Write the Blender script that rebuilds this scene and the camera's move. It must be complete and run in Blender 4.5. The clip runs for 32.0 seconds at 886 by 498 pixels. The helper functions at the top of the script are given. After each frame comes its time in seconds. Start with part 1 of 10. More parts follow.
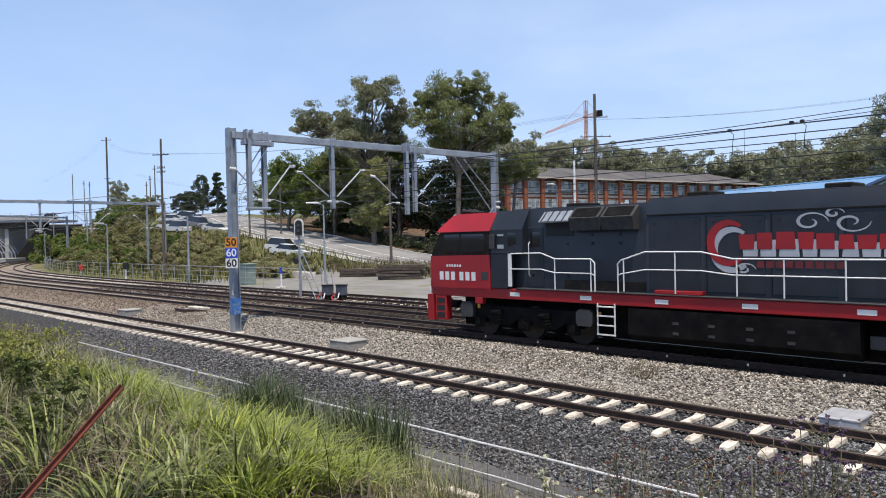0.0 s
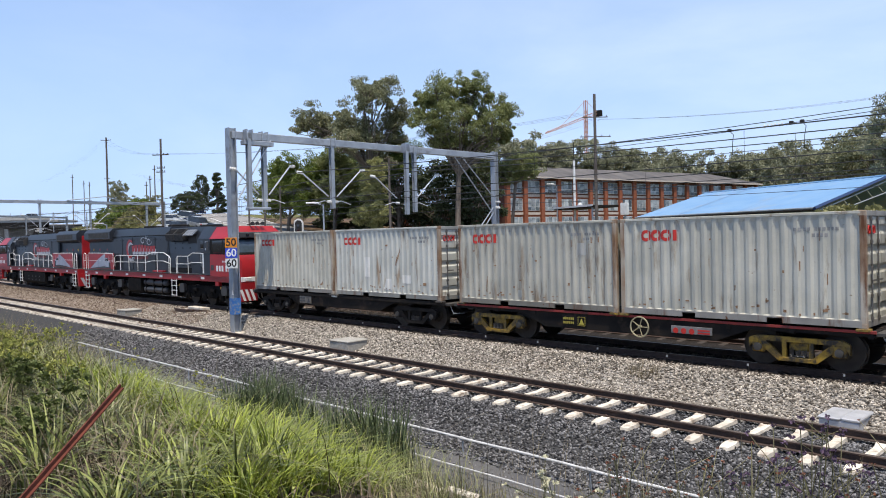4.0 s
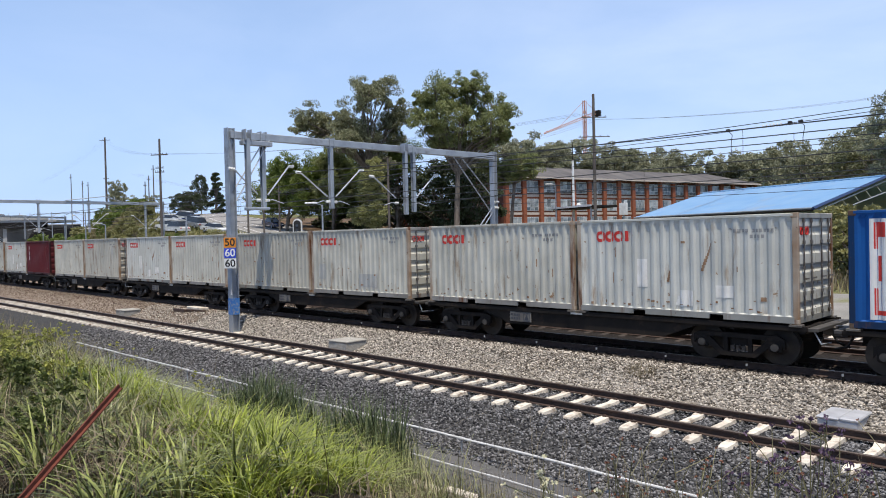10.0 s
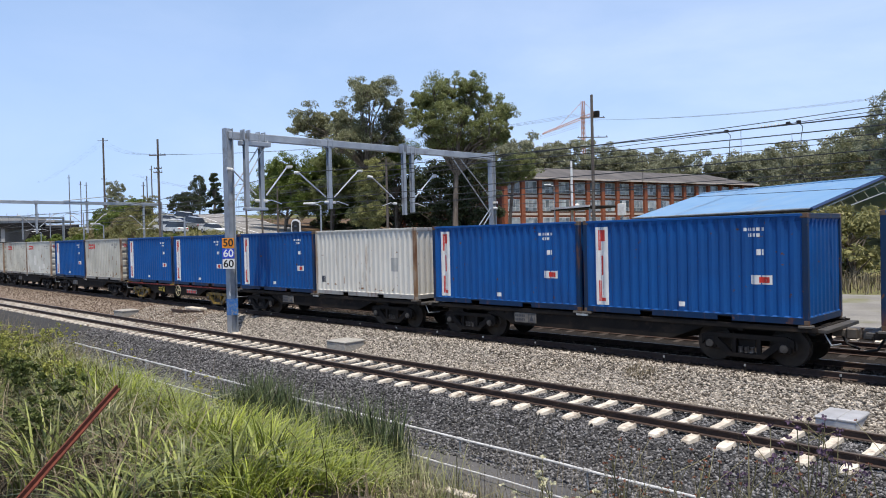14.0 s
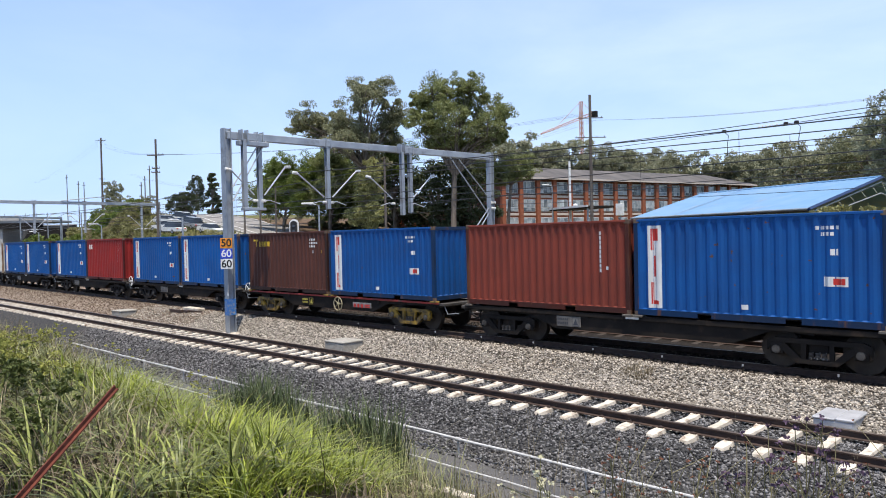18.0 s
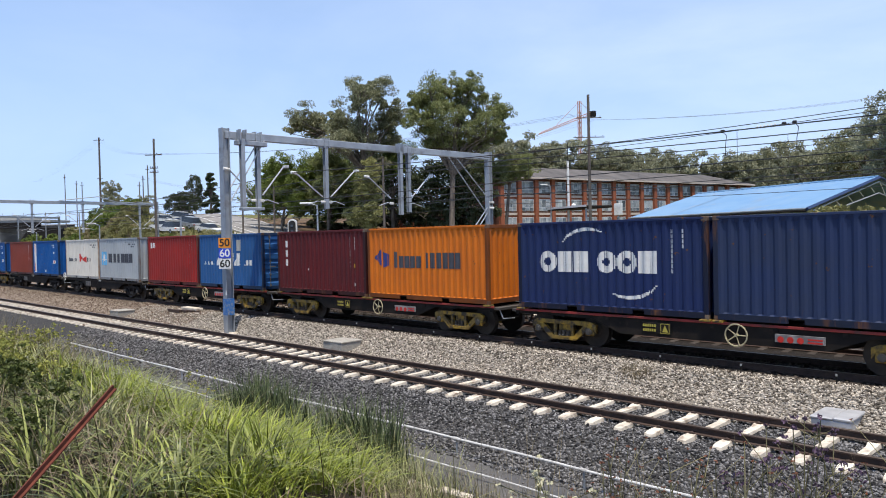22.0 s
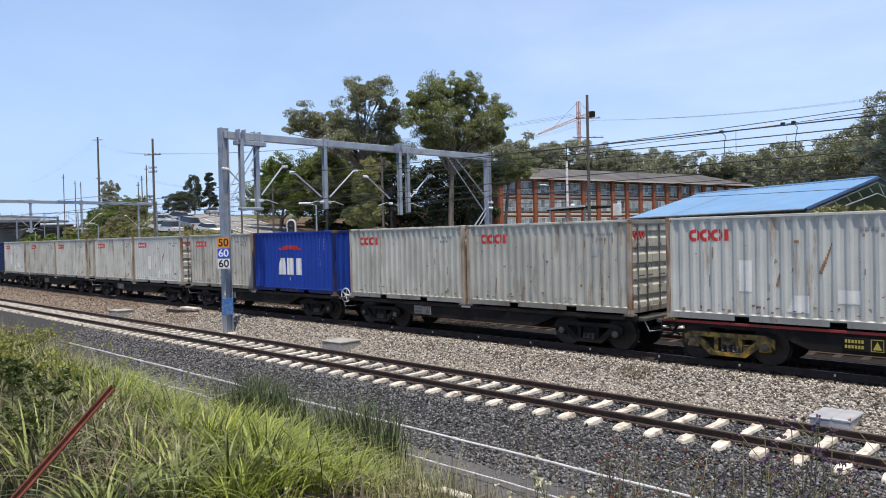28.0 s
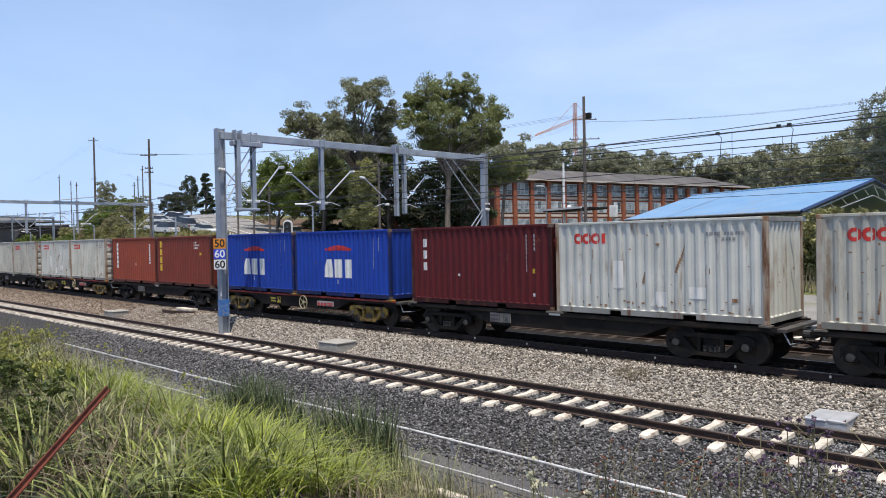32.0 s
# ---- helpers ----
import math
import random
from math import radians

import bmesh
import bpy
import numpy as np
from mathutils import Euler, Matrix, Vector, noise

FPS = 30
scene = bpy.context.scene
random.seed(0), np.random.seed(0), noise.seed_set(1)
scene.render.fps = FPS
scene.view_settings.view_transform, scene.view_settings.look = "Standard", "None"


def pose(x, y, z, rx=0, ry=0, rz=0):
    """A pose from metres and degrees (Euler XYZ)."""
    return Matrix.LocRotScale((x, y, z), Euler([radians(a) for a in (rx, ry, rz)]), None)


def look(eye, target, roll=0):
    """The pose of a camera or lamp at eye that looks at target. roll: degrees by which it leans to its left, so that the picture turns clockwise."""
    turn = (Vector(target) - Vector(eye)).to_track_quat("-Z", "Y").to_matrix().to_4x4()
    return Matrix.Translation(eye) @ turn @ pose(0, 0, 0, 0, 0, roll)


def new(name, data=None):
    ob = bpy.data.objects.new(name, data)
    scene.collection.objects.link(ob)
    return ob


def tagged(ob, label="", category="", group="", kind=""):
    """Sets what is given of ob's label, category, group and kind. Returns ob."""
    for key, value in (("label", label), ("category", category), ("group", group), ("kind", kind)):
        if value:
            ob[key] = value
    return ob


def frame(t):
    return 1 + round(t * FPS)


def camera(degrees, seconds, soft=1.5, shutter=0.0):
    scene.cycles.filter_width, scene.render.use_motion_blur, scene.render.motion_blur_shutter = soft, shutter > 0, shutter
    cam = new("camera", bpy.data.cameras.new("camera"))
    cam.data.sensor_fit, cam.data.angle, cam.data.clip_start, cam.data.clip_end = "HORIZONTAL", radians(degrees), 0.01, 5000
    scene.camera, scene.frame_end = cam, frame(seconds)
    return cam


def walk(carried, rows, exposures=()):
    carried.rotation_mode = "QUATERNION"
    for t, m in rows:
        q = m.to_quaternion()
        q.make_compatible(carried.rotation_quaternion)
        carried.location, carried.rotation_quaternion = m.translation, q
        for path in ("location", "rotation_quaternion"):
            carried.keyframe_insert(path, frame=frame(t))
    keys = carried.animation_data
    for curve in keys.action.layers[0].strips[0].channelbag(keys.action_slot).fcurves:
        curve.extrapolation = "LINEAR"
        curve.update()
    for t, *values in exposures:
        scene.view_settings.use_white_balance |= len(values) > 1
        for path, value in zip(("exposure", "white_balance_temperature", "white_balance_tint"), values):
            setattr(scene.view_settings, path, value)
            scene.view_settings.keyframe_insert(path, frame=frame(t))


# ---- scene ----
cam = camera(62.74, 32.0, soft=1.0)
EYE = (0.0, 0.0, 3.281)
YAW, PITCH, ROLL = 45.195, -0.977, -1.368


def aim(turn, tilt, lean):
    """The camera's pose: turned a little from its first aim, in degrees."""
    return pose(*EYE, 90 + PITCH + tilt, 0, YAW + turn) @ pose(0, 0, 0, 0, 0, ROLL + lean)


walk(cam, [
    (0.0, aim(0.010, -0.012, 0.060)), (3.0, aim(0.004, -0.012, 0.050)), (6.0, aim(0.0, -0.006, 0.040)),
    (9.0, aim(-0.060, -0.010, 0.050)), (10.5, aim(-0.098, -0.006, 0.055)), (12.0, aim(-0.150, 0.008, 0.055)),
    (14.0, aim(-0.205, 0.026, 0.055)), (16.5, aim(-0.312, 0.034, 0.062)), (18.0, aim(-0.345, 0.030, 0.062)),
    (19.0, aim(-0.400, 0.030, 0.064)), (20.0, aim(-0.448, 0.024, 0.058)), (21.0, aim(-0.468, 0.012, 0.058)),
    (23.0, aim(-0.468, 0.006, 0.070)), (25.0, aim(-0.478, 0.000, 0.086)), (27.5, aim(-0.515, 0.012, 0.100)),
    (28.5, aim(-0.605, 0.018, 0.130)), (29.5, aim(-0.695, 0.024, 0.160)), (30.5, aim(-0.785, 0.046, 0.186)),
    (31.0, aim(-0.803, 0.060, 0.200)), (32.0, aim(-0.829, 0.100, 0.210))],
    exposures=[(0.0, 0.05), (1.0, 0.08), (2.0, 0.24), (3.0, 0.22), (6.0, 0.08), (14.0, 0.09), (17.0, 0.28), (20.0, 0.24), (24.0, 0.10), (32.0, 0.08)])

# ---- sky and sun ----
SUN_ELEVATION, SUN_FROM = 74.0, (0.79, -0.61)
world = bpy.data.worlds.new("world")
scene.world = world
world.use_nodes = True
wn, wl = world.node_tree.nodes, world.node_tree.links
sky = wn.new("ShaderNodeTexSky")
sky.sky_type, sky.sun_disc = "NISHITA", False
sky.sun_elevation = radians(SUN_ELEVATION)
sky.sun_rotation = math.atan2(SUN_FROM[0], SUN_FROM[1])
sky.air_density, sky.dust_density, sky.ozone_density = 1.0, 0.5, 2.0
wc = wn.new("ShaderNodeTexCoord")
wm = wn.new("ShaderNodeMapping")
wm.inputs["Scale"].default_value = (1.0, 2.2, 4.5)
wm.inputs["Rotation"].default_value = (0.2, 0.1, 0.5)
wno = wn.new("ShaderNodeTexNoise")
wno.inputs["Scale"].default_value, wno.inputs["Detail"].default_value = 1.6, 8
wno.inputs["Roughness"].default_value, wno.inputs["Distortion"].default_value = 0.55, 0.25
wr = wn.new("ShaderNodeValToRGB")
wr.color_ramp.elements[0].position, wr.color_ramp.elements[1].position = 0.40, 0.95
wr.color_ramp.elements[0].color = (0.10, 0.10, 0.10, 1)
wr.color_ramp.elements[1].color = (0.5, 0.5, 0.5, 1)
wx = wn.new("ShaderNodeMixRGB")
wx.inputs["Color2"].default_value = (8.2, 9.0, 10.2, 1)
wl.new(wc.outputs["Generated"], wm.inputs["Vector"])
wl.new(wm.outputs["Vector"], wno.inputs["Vector"])
wl.new(wno.outputs["Fac"], wr.inputs["Fac"])
wz, wh, wa = wn.new("ShaderNodeSeparateXYZ"), wn.new("ShaderNodeMapRange"), wn.new("ShaderNodeMath")
wl.new(wc.outputs["Generated"], wz.inputs["Vector"])
wl.new(wz.outputs["Z"], wh.inputs["Value"])
wh.inputs["From Min"].default_value, wh.inputs["From Max"].default_value = 0.0, 0.6      # haze thins out with height
wh.inputs["To Min"].default_value, wh.inputs["To Max"].default_value = 0.9, 0.2
wa.operation = "MULTIPLY"
wd, wg, wk = wn.new("ShaderNodeVectorMath"), wn.new("ShaderNodeMapRange"), wn.new("ShaderNodeMath")      # thin cloud thickens to one side
wd.operation, wd.inputs[1].default_value = "DOT_PRODUCT", (0.70, 0.71, 0.0)
wl.new(wc.outputs["Generated"], wd.inputs[0])
wg.inputs["From Min"].default_value, wg.inputs["From Max"].default_value = -0.6, 0.6
wg.inputs["To Min"].default_value, wg.inputs["To Max"].default_value = 0.35, 1.5
wl.new(wd.outputs["Value"], wg.inputs["Value"])
wk.operation = "MULTIPLY"
wl.new(wr.outputs["Color"], wk.inputs[0])
wl.new(wg.outputs["Result"], wk.inputs[1])
wl.new(wk.outputs[0], wa.inputs[0])
wl.new(wh.outputs["Result"], wa.inputs[1])
wl.new(wa.outputs[0], wx.inputs["Fac"])
wb = wn.new("ShaderNodeMixRGB")      # the even bright blue of a slightly hazy summer sky
wb.inputs["Color2"].default_value = (3.05, 4.75, 7.6, 1)
wl.new(wh.outputs["Result"], wb.inputs["Fac"])
wl.new(sky.outputs["Color"], wb.inputs["Color1"])
wl.new(wb.outputs["Color"], wx.inputs["Color1"])
wt = wn.new("ShaderNodeMixRGB")
wt.blend_type, wt.inputs["Fac"].default_value = "MULTIPLY", 1.0
wt.inputs["Color2"].default_value = (1.04, 1.0, 1.02, 1)
wl.new(wx.outputs["Color"], wt.inputs["Color1"])
wl.new(wt.outputs["Color"], wn["Background"].inputs["Color"])
wn["Background"].inputs["Strength"].default_value = 0.135

sun_data = bpy.data.lights.new("sun", "SUN")
sun_data.energy, sun_data.angle, sun_data.color = 5.0, radians(0.6), (1.0, 0.915, 0.79)
sun = new("sun", sun_data)
ce = math.cos(radians(SUN_ELEVATION))
sun.matrix_basis = look((60 * SUN_FROM[0] * ce, 60 * SUN_FROM[1] * ce, 60 * math.sin(radians(SUN_ELEVATION))), (0, 0, 0))


# ---- materials ----
def mat(name, c1, c2=None, scale=3.0, rough=0.75, metal=0.0, bump=0.0, bscale=60.0, fine=0.15, dirt=None, dscale=2.0, dlow=0.55, dhigh=0.7, streak=False, vary=0.0, spec=0.5, stretch=(1, 1, 1), speck=None):
    """A surface in two tones at two scales, with optional patches of dirt or rust, streaks and relief."""
    m = bpy.data.materials.new(name)
    m.use_nodes = True
    n, l = m.node_tree.nodes, m.node_tree.links
    b = n["Principled BSDF"]
    b.inputs["Roughness"].default_value, b.inputs["Metallic"].default_value = rough, metal
    b.inputs["Specular IOR Level"].default_value = min(spec, 0.12) if rough >= 0.85 else spec
    tc, info, add = n.new("ShaderNodeTexCoord"), n.new("ShaderNodeObjectInfo"), n.new("ShaderNodeVectorMath")
    mul = n.new("ShaderNodeMath")
    mul.operation, mul.inputs[1].default_value = "MULTIPLY", 37.0
    l.new(info.outputs["Random"], mul.inputs[0])
    l.new(tc.outputs["Object"], add.inputs[0])
    l.new(mul.outputs[0], add.inputs[1])
    mp = n.new("ShaderNodeMapping")
    mp.inputs["Scale"].default_value = stretch
    l.new(add.outputs[0], mp.inputs["Vector"])
    vec = mp.outputs["Vector"]
    n1 = n.new("ShaderNodeTexNoise")
    n1.inputs["Scale"].default_value, n1.inputs["Detail"].default_value = scale, 5
    l.new(vec, n1.inputs["Vector"])
    mix = n.new("ShaderNodeMixRGB")
    mix.inputs["Color1"].default_value = (*c1, 1)
    mix.inputs["Color2"].default_value = (*(c2 or [k * 0.8 for k in c1]), 1)
    rp = n.new("ShaderNodeValToRGB")
    rp.color_ramp.elements[0].position, rp.color_ramp.elements[1].position = 0.35, 0.65
    l.new(n1.outputs["Fac"], rp.inputs["Fac"])
    l.new(rp.outputs["Color"], mix.inputs["Fac"])
    col = mix.outputs["Color"]
    n2 = n.new("ShaderNodeTexNoise")
    n2.inputs["Scale"].default_value, n2.inputs["Detail"].default_value = bscale, 3
    l.new(vec, n2.inputs["Vector"])
    if fine or vary:
        hsv = n.new("ShaderNodeHueSaturation")
        ma = n.new("ShaderNodeMath")
        ma.operation, ma.inputs[1].default_value, ma.inputs[2].default_value = "MULTIPLY_ADD", 2 * fine, 1 - fine
        l.new(n2.outputs["Fac"], ma.inputs[0])
        mb = n.new("ShaderNodeMath")
        mb.operation, mb.inputs[1].default_value, mb.inputs[2].default_value = "MULTIPLY_ADD", vary, 1 - vary / 2
        l.new(info.outputs["Random"], mb.inputs[0])
        mc = n.new("ShaderNodeMath")
        mc.operation = "MULTIPLY"
        l.new(ma.outputs[0], mc.inputs[0])
        l.new(mb.outputs[0], mc.inputs[1])
        l.new(mc.outputs[0], hsv.inputs["Value"])
        l.new(col, hsv.inputs["Color"])
        col = hsv.outputs["Color"]
    if dirt:
        n3, r3, x3, m3 = n.new("ShaderNodeTexNoise"), n.new("ShaderNodeValToRGB"), n.new("ShaderNodeMixRGB"), n.new("ShaderNodeMapping")
        m3.inputs["Scale"].default_value = (1, 1, 0.16) if streak else (1, 1, 1)
        n3.inputs["Scale"].default_value, n3.inputs["Detail"].default_value = dscale, 7
        n3.inputs["Roughness"].default_value = 0.65
        r3.color_ramp.elements[0].position, r3.color_ramp.elements[1].position = dlow, dhigh
        l.new(add.outputs[0], m3.inputs["Vector"])
        l.new(m3.outputs["Vector"], n3.inputs["Vector"])
        l.new(n3.outputs["Fac"], r3.inputs["Fac"])
        l.new(r3.outputs["Color"], x3.inputs["Fac"])
        l.new(col, x3.inputs["Color1"])
        x3.inputs["Color2"].default_value = (*dirt, 1)
        col = x3.outputs["Color"]
    if speck:
        n4, r4, x4 = n.new("ShaderNodeTexNoise"), n.new("ShaderNodeValToRGB"), n.new("ShaderNodeMixRGB")
        n4.inputs["Scale"].default_value, n4.inputs["Detail"].default_value = 5.5, 6
        r4.color_ramp.elements[0].position, r4.color_ramp.elements[1].position = 0.69, 0.73
        l.new(add.outputs[0], n4.inputs["Vector"])
        l.new(n4.outputs["Fac"], r4.inputs["Fac"])
        l.new(r4.outputs["Color"], x4.inputs["Fac"])
        l.new(col, x4.inputs["Color1"])
        x4.inputs["Color2"].default_value = (*speck, 1)
        col = x4.outputs["Color"]
    l.new(col, b.inputs["Base Color"])
    if bump:
        bp = n.new("ShaderNodeBump")
        bp.inputs["Strength"].default_value, bp.inputs["Distance"].default_value = min(bump, 1.0), 0.02
        l.new(n2.outputs["Fac"], bp.inputs["Height"])
        l.new(bp.outputs["Normal"], b.inputs["Normal"])
    return m


def leafy(name, c1, c2, through_amount=0.35, scale=0.6, rough=0.6, bias=1.0, gloss=0.1):
    """Leaves or blades: each island a tone of its own, some light passing through."""
    m = bpy.data.materials.new(name)
    m.use_nodes = True
    n, l = m.node_tree.nodes, m.node_tree.links
    b, out = n["Principled BSDF"], n["Material Output"]
    b.inputs["Roughness"].default_value = rough
    b.inputs["Specular IOR Level"].default_value = gloss
    geo, tc, no = n.new("ShaderNodeNewGeometry"), n.new("ShaderNodeTexCoord"), n.new("ShaderNodeTexNoise")
    no.inputs["Scale"].default_value = scale
    l.new(tc.outputs["Object"], no.inputs["Vector"])
    av = n.new("ShaderNodeMath")
    av.operation = "MULTIPLY_ADD"
    av.inputs[1].default_value = 0.55
    l.new(geo.outputs["Random Per Island"], av.inputs[0])
    sc = n.new("ShaderNodeMath")
    sc.operation, sc.inputs[1].default_value = "MULTIPLY", 0.5
    l.new(no.outputs["Fac"], sc.inputs[0])
    l.new(sc.outputs[0], av.inputs[2])
    mix = n.new("ShaderNodeMixRGB")
    mix.inputs["Color1"].default_value, mix.inputs["Color2"].default_value = (*c1, 1), (*c2, 1)
    pw = n.new("ShaderNodeMath")
    pw.operation, pw.inputs[1].default_value = "POWER", bias
    l.new(av.outputs[0], pw.inputs[0])
    l.new(pw.outputs[0], mix.inputs["Fac"])
    l.new(mix.outputs["Color"], b.inputs["Base Color"])
    tr = n.new("ShaderNodeBsdfTranslucent")
    l.new(mix.outputs["Color"], tr.inputs["Color"])
    ms = n.new("ShaderNodeMixShader")
    ms.inputs["Fac"].default_value = through_amount
    l.new(b.outputs[0], ms.inputs[1])
    l.new(tr.outputs[0], ms.inputs[2])
    l.new(ms.outputs[0], out.inputs["Surface"])
    return m


def glassy(name, tint, rough=0.05):
    m = mat(name, tint, rough=rough, spec=0.9, fine=0.05)
    return m


RUST = (0.13, 0.055, 0.025)
M_STEEL_DARK = mat("black_steel", (0.012, 0.012, 0.013), (0.024, 0.021, 0.018), rough=0.7, scale=2, dirt=(0.04, 0.032, 0.025), dscale=3, spec=0.1)
M_STEEL_GREY = mat("galvanised_steel", (0.36, 0.39, 0.43), (0.27, 0.30, 0.34), rough=0.5, metal=0.35, scale=1.5, dirt=(0.2, 0.2, 0.2), dscale=1.2)
M_RAIL = mat("rusty_rail", (0.036, 0.022, 0.018), (0.062, 0.036, 0.026), rough=0.75, scale=6)
M_RAILTOP = mat("worn_rail_head", (0.10, 0.075, 0.06), (0.16, 0.13, 0.11), rough=0.4, metal=0.5, scale=3)
M_CONCRETE = mat("pale_concrete", (0.68, 0.62, 0.53), (0.52, 0.47, 0.40), scale=5, rough=0.9, bump=0.3, dirt=(0.20, 0.14, 0.10), dscale=4, dlow=0.50, dhigh=0.68, vary=0.25)
M_WHITE = mat("white_paint", (0.78, 0.78, 0.76), (0.68, 0.68, 0.66), rough=0.5, fine=0.06)
M_RED = mat("red_paint", (0.36, 0.013, 0.017), (0.27, 0.012, 0.016), rough=0.4, scale=1.2, fine=0.08, dirt=(0.12, 0.04, 0.03), dscale=2.2, dlow=0.6, dhigh=0.85)
M_SLATE = mat("slate_grey_paint", (0.022, 0.027, 0.037), (0.014, 0.018, 0.025), rough=0.42, scale=1.3, fine=0.12, dirt=(0.016, 0.015, 0.015), dscale=1.6, dlow=0.5, dhigh=0.8, streak=True)
M_BLACKGLASS = glassy("dark_glass", (0.012, 0.014, 0.016))
M_YELLOW = mat("yellow_paint", (0.40, 0.24, 0.02), (0.20, 0.13, 0.025), rough=0.6, dirt=(0.025, 0.02, 0.016), dscale=4, dlow=0.42, dhigh=0.6)
M_WOODPOLE = mat("weathered_pole_wood", (0.10, 0.085, 0.075), (0.15, 0.13, 0.115), rough=0.9, scale=8, stretch=(1, 1, 0.1), bump=0.3)
M_BLACK = mat("black_rubber", (0.015, 0.015, 0.016), rough=0.7)


# ---- mesh builder ----
class MB:
    """Gathers vertices and faces for one mesh."""

    def __init__(self):
        self.v, self.f = [], []

    def add(self, vs, fs):
        o = len(self.v)
        self.v += [tuple(q) for q in vs]
        self.f += [tuple(i + o for i in q) for q in fs]
        return self

    def box(self, x0, x1, y0, y1, z0, z1, bev=0.0, m=None):
        if not bev:
            vs = [(x, y, z) for z in (z0, z1) for y in (y0, y1) for x in (x0, x1)]
            fs = [(0, 2, 3, 1), (4, 5, 7, 6), (0, 1, 5, 4), (2, 6, 7, 3), (0, 4, 6, 2), (1, 3, 7, 5)]
        else:
            vs, ix = [], {}
            for i, x in enumerate((x0, x1)):
                for j, y in enumerate((y0, y1)):
                    for k, z in enumerate((z0, z1)):
                        sx, sy, sz = (bev, -bev)[i], (bev, -bev)[j], (bev, -bev)[k]
                        for a, q in enumerate(((x, y + sy, z + sz), (x + sx, y, z + sz), (x + sx, y + sy, z))):
                            ix[i, j, k, a] = len(vs)
                            vs.append(q)
            g = lambda i, j, k, a: ix[i, j, k, a]
            fs = []
            for s in (0, 1):
                fs.append([g(s, 0, 0, 0), g(s, 1, 0, 0), g(s, 1, 1, 0), g(s, 0, 1, 0)])
                fs.append([g(0, s, 0, 1), g(1, s, 0, 1), g(1, s, 1, 1), g(0, s, 1, 1)])
                fs.append([g(0, 0, s, 2), g(1, 0, s, 2), g(1, 1, s, 2), g(0, 1, s, 2)])
            for p in (0, 1):
                for q in (0, 1):
                    fs.append([g(0, p, q, 1), g(1, p, q, 1), g(1, p, q, 2), g(0, p, q, 2)])
                    fs.append([g(p, 0, q, 0), g(p, 1, q, 0), g(p, 1, q, 2), g(p, 0, q, 2)])
                    fs.append([g(p, q, 0, 0), g(p, q, 1, 0), g(p, q, 1, 1), g(p, q, 0, 1)])
                    for r in (0, 1):
                        fs.append([g(p, q, r, 0), g(p, q, r, 1), g(p, q, r, 2)])
            c = Vector(((x0 + x1) / 2, (y0 + y1) / 2, (z0 + z1) / 2))
            fixed = []
            for q in fs:
                a, b2, c2 = (Vector(vs[i]) for i in q[:3])
                mid = sum((Vector(vs[i]) for i in q), Vector()) / len(q)
                fixed.append(tuple(q) if (b2 - a).cross(c2 - a).dot(mid - c) > 0 else tuple(reversed(q)))
            fs = fixed
        if m is not None:
            vs = [m @ Vector(q) for q in vs]
        return self.add(vs, fs)

    def prism(self, poly, a0, a1, axis="y", m=None):
        """A polygon drawn in the two other axes (in x, y, z order), drawn out along one axis."""
        def place(p, a):
            return {"x": (a, p[0], p[1]), "y": (p[0], a, p[1]), "z": (p[0], p[1], a)}[axis]
        k = len(poly)
        vs = [place(q, a0) for q in poly] + [place(q, a1) for q in poly]
        fs = [tuple(range(k)), tuple(reversed(range(k, 2 * k)))]
        fs += [(i, i + k, (i + 1) % k + k, (i + 1) % k) for i in range(k)]
        area = sum(poly[i][0] * poly[(i + 1) % k][1] - poly[(i + 1) % k][0] * poly[i][1] for i in range(k))
        if (area > 0) == (axis in "xz"):
            fs = [tuple(reversed(q)) for q in fs]
        if m is not None:
            vs = [m @ Vector(q) for q in vs]
        return self.add(vs, fs)

    def tube(self, pts, r, n=6, caps=True):
        pts = [Vector(q) for q in pts]
        rs = r if isinstance(r, (list, tuple)) else [r] * len(pts)
        vs, fs = [], []
        up = Vector((0, 0, 1))
        side = None
        for i, p in enumerate(pts):
            d = (pts[min(i + 1, len(pts) - 1)] - pts[max(i - 1, 0)]).normalized()
            if side is None:
                side = d.cross(up if abs(d.z) < 0.95 else Vector((1, 0, 0))).normalized()
            side = (side - d * side.dot(d)).normalized()
            o = d.cross(side)
            for k in range(n):
                a = 2 * math.pi * k / n
                vs.append(p + (side * math.cos(a) + o * math.sin(a)) * rs[i])
        for i in range(len(pts) - 1):
            for k in range(n):
                a, b = i * n + k, i * n + (k + 1) % n
                fs.append((a, b, b + n, a + n))
        if caps:
            fs.append(tuple(reversed(range(n))))
            fs.append(tuple(range((len(pts) - 1) * n, len(pts) * n)))
        return self.add(vs, fs)

    def cyl(self, p0, p1, r0, r1=None, n=12):
        return self.tube([p0, p1], [r0, r0 if r1 is None else r1], n)

    def loft(self, secs):
        """Skin over sections (x, [(y, z), ...]) of equal count, closed at both ends."""
        k = len(secs[0][1])
        vs = [(x, y, z) for x, ring in secs for y, z in ring]
        fs = [(i * k + q, i * k + (q + 1) % k, (i + 1) * k + (q + 1) % k, (i + 1) * k + q) for i in range(len(secs) - 1) for q in range(k)]
        fs += [tuple(reversed(range(k))), tuple(range((len(secs) - 1) * k, len(secs) * k))]
        return self.add(vs, fs)

    def quad(self, a, b, c, d):
        return self.add([a, b, c, d], [(0, 1, 2, 3)])

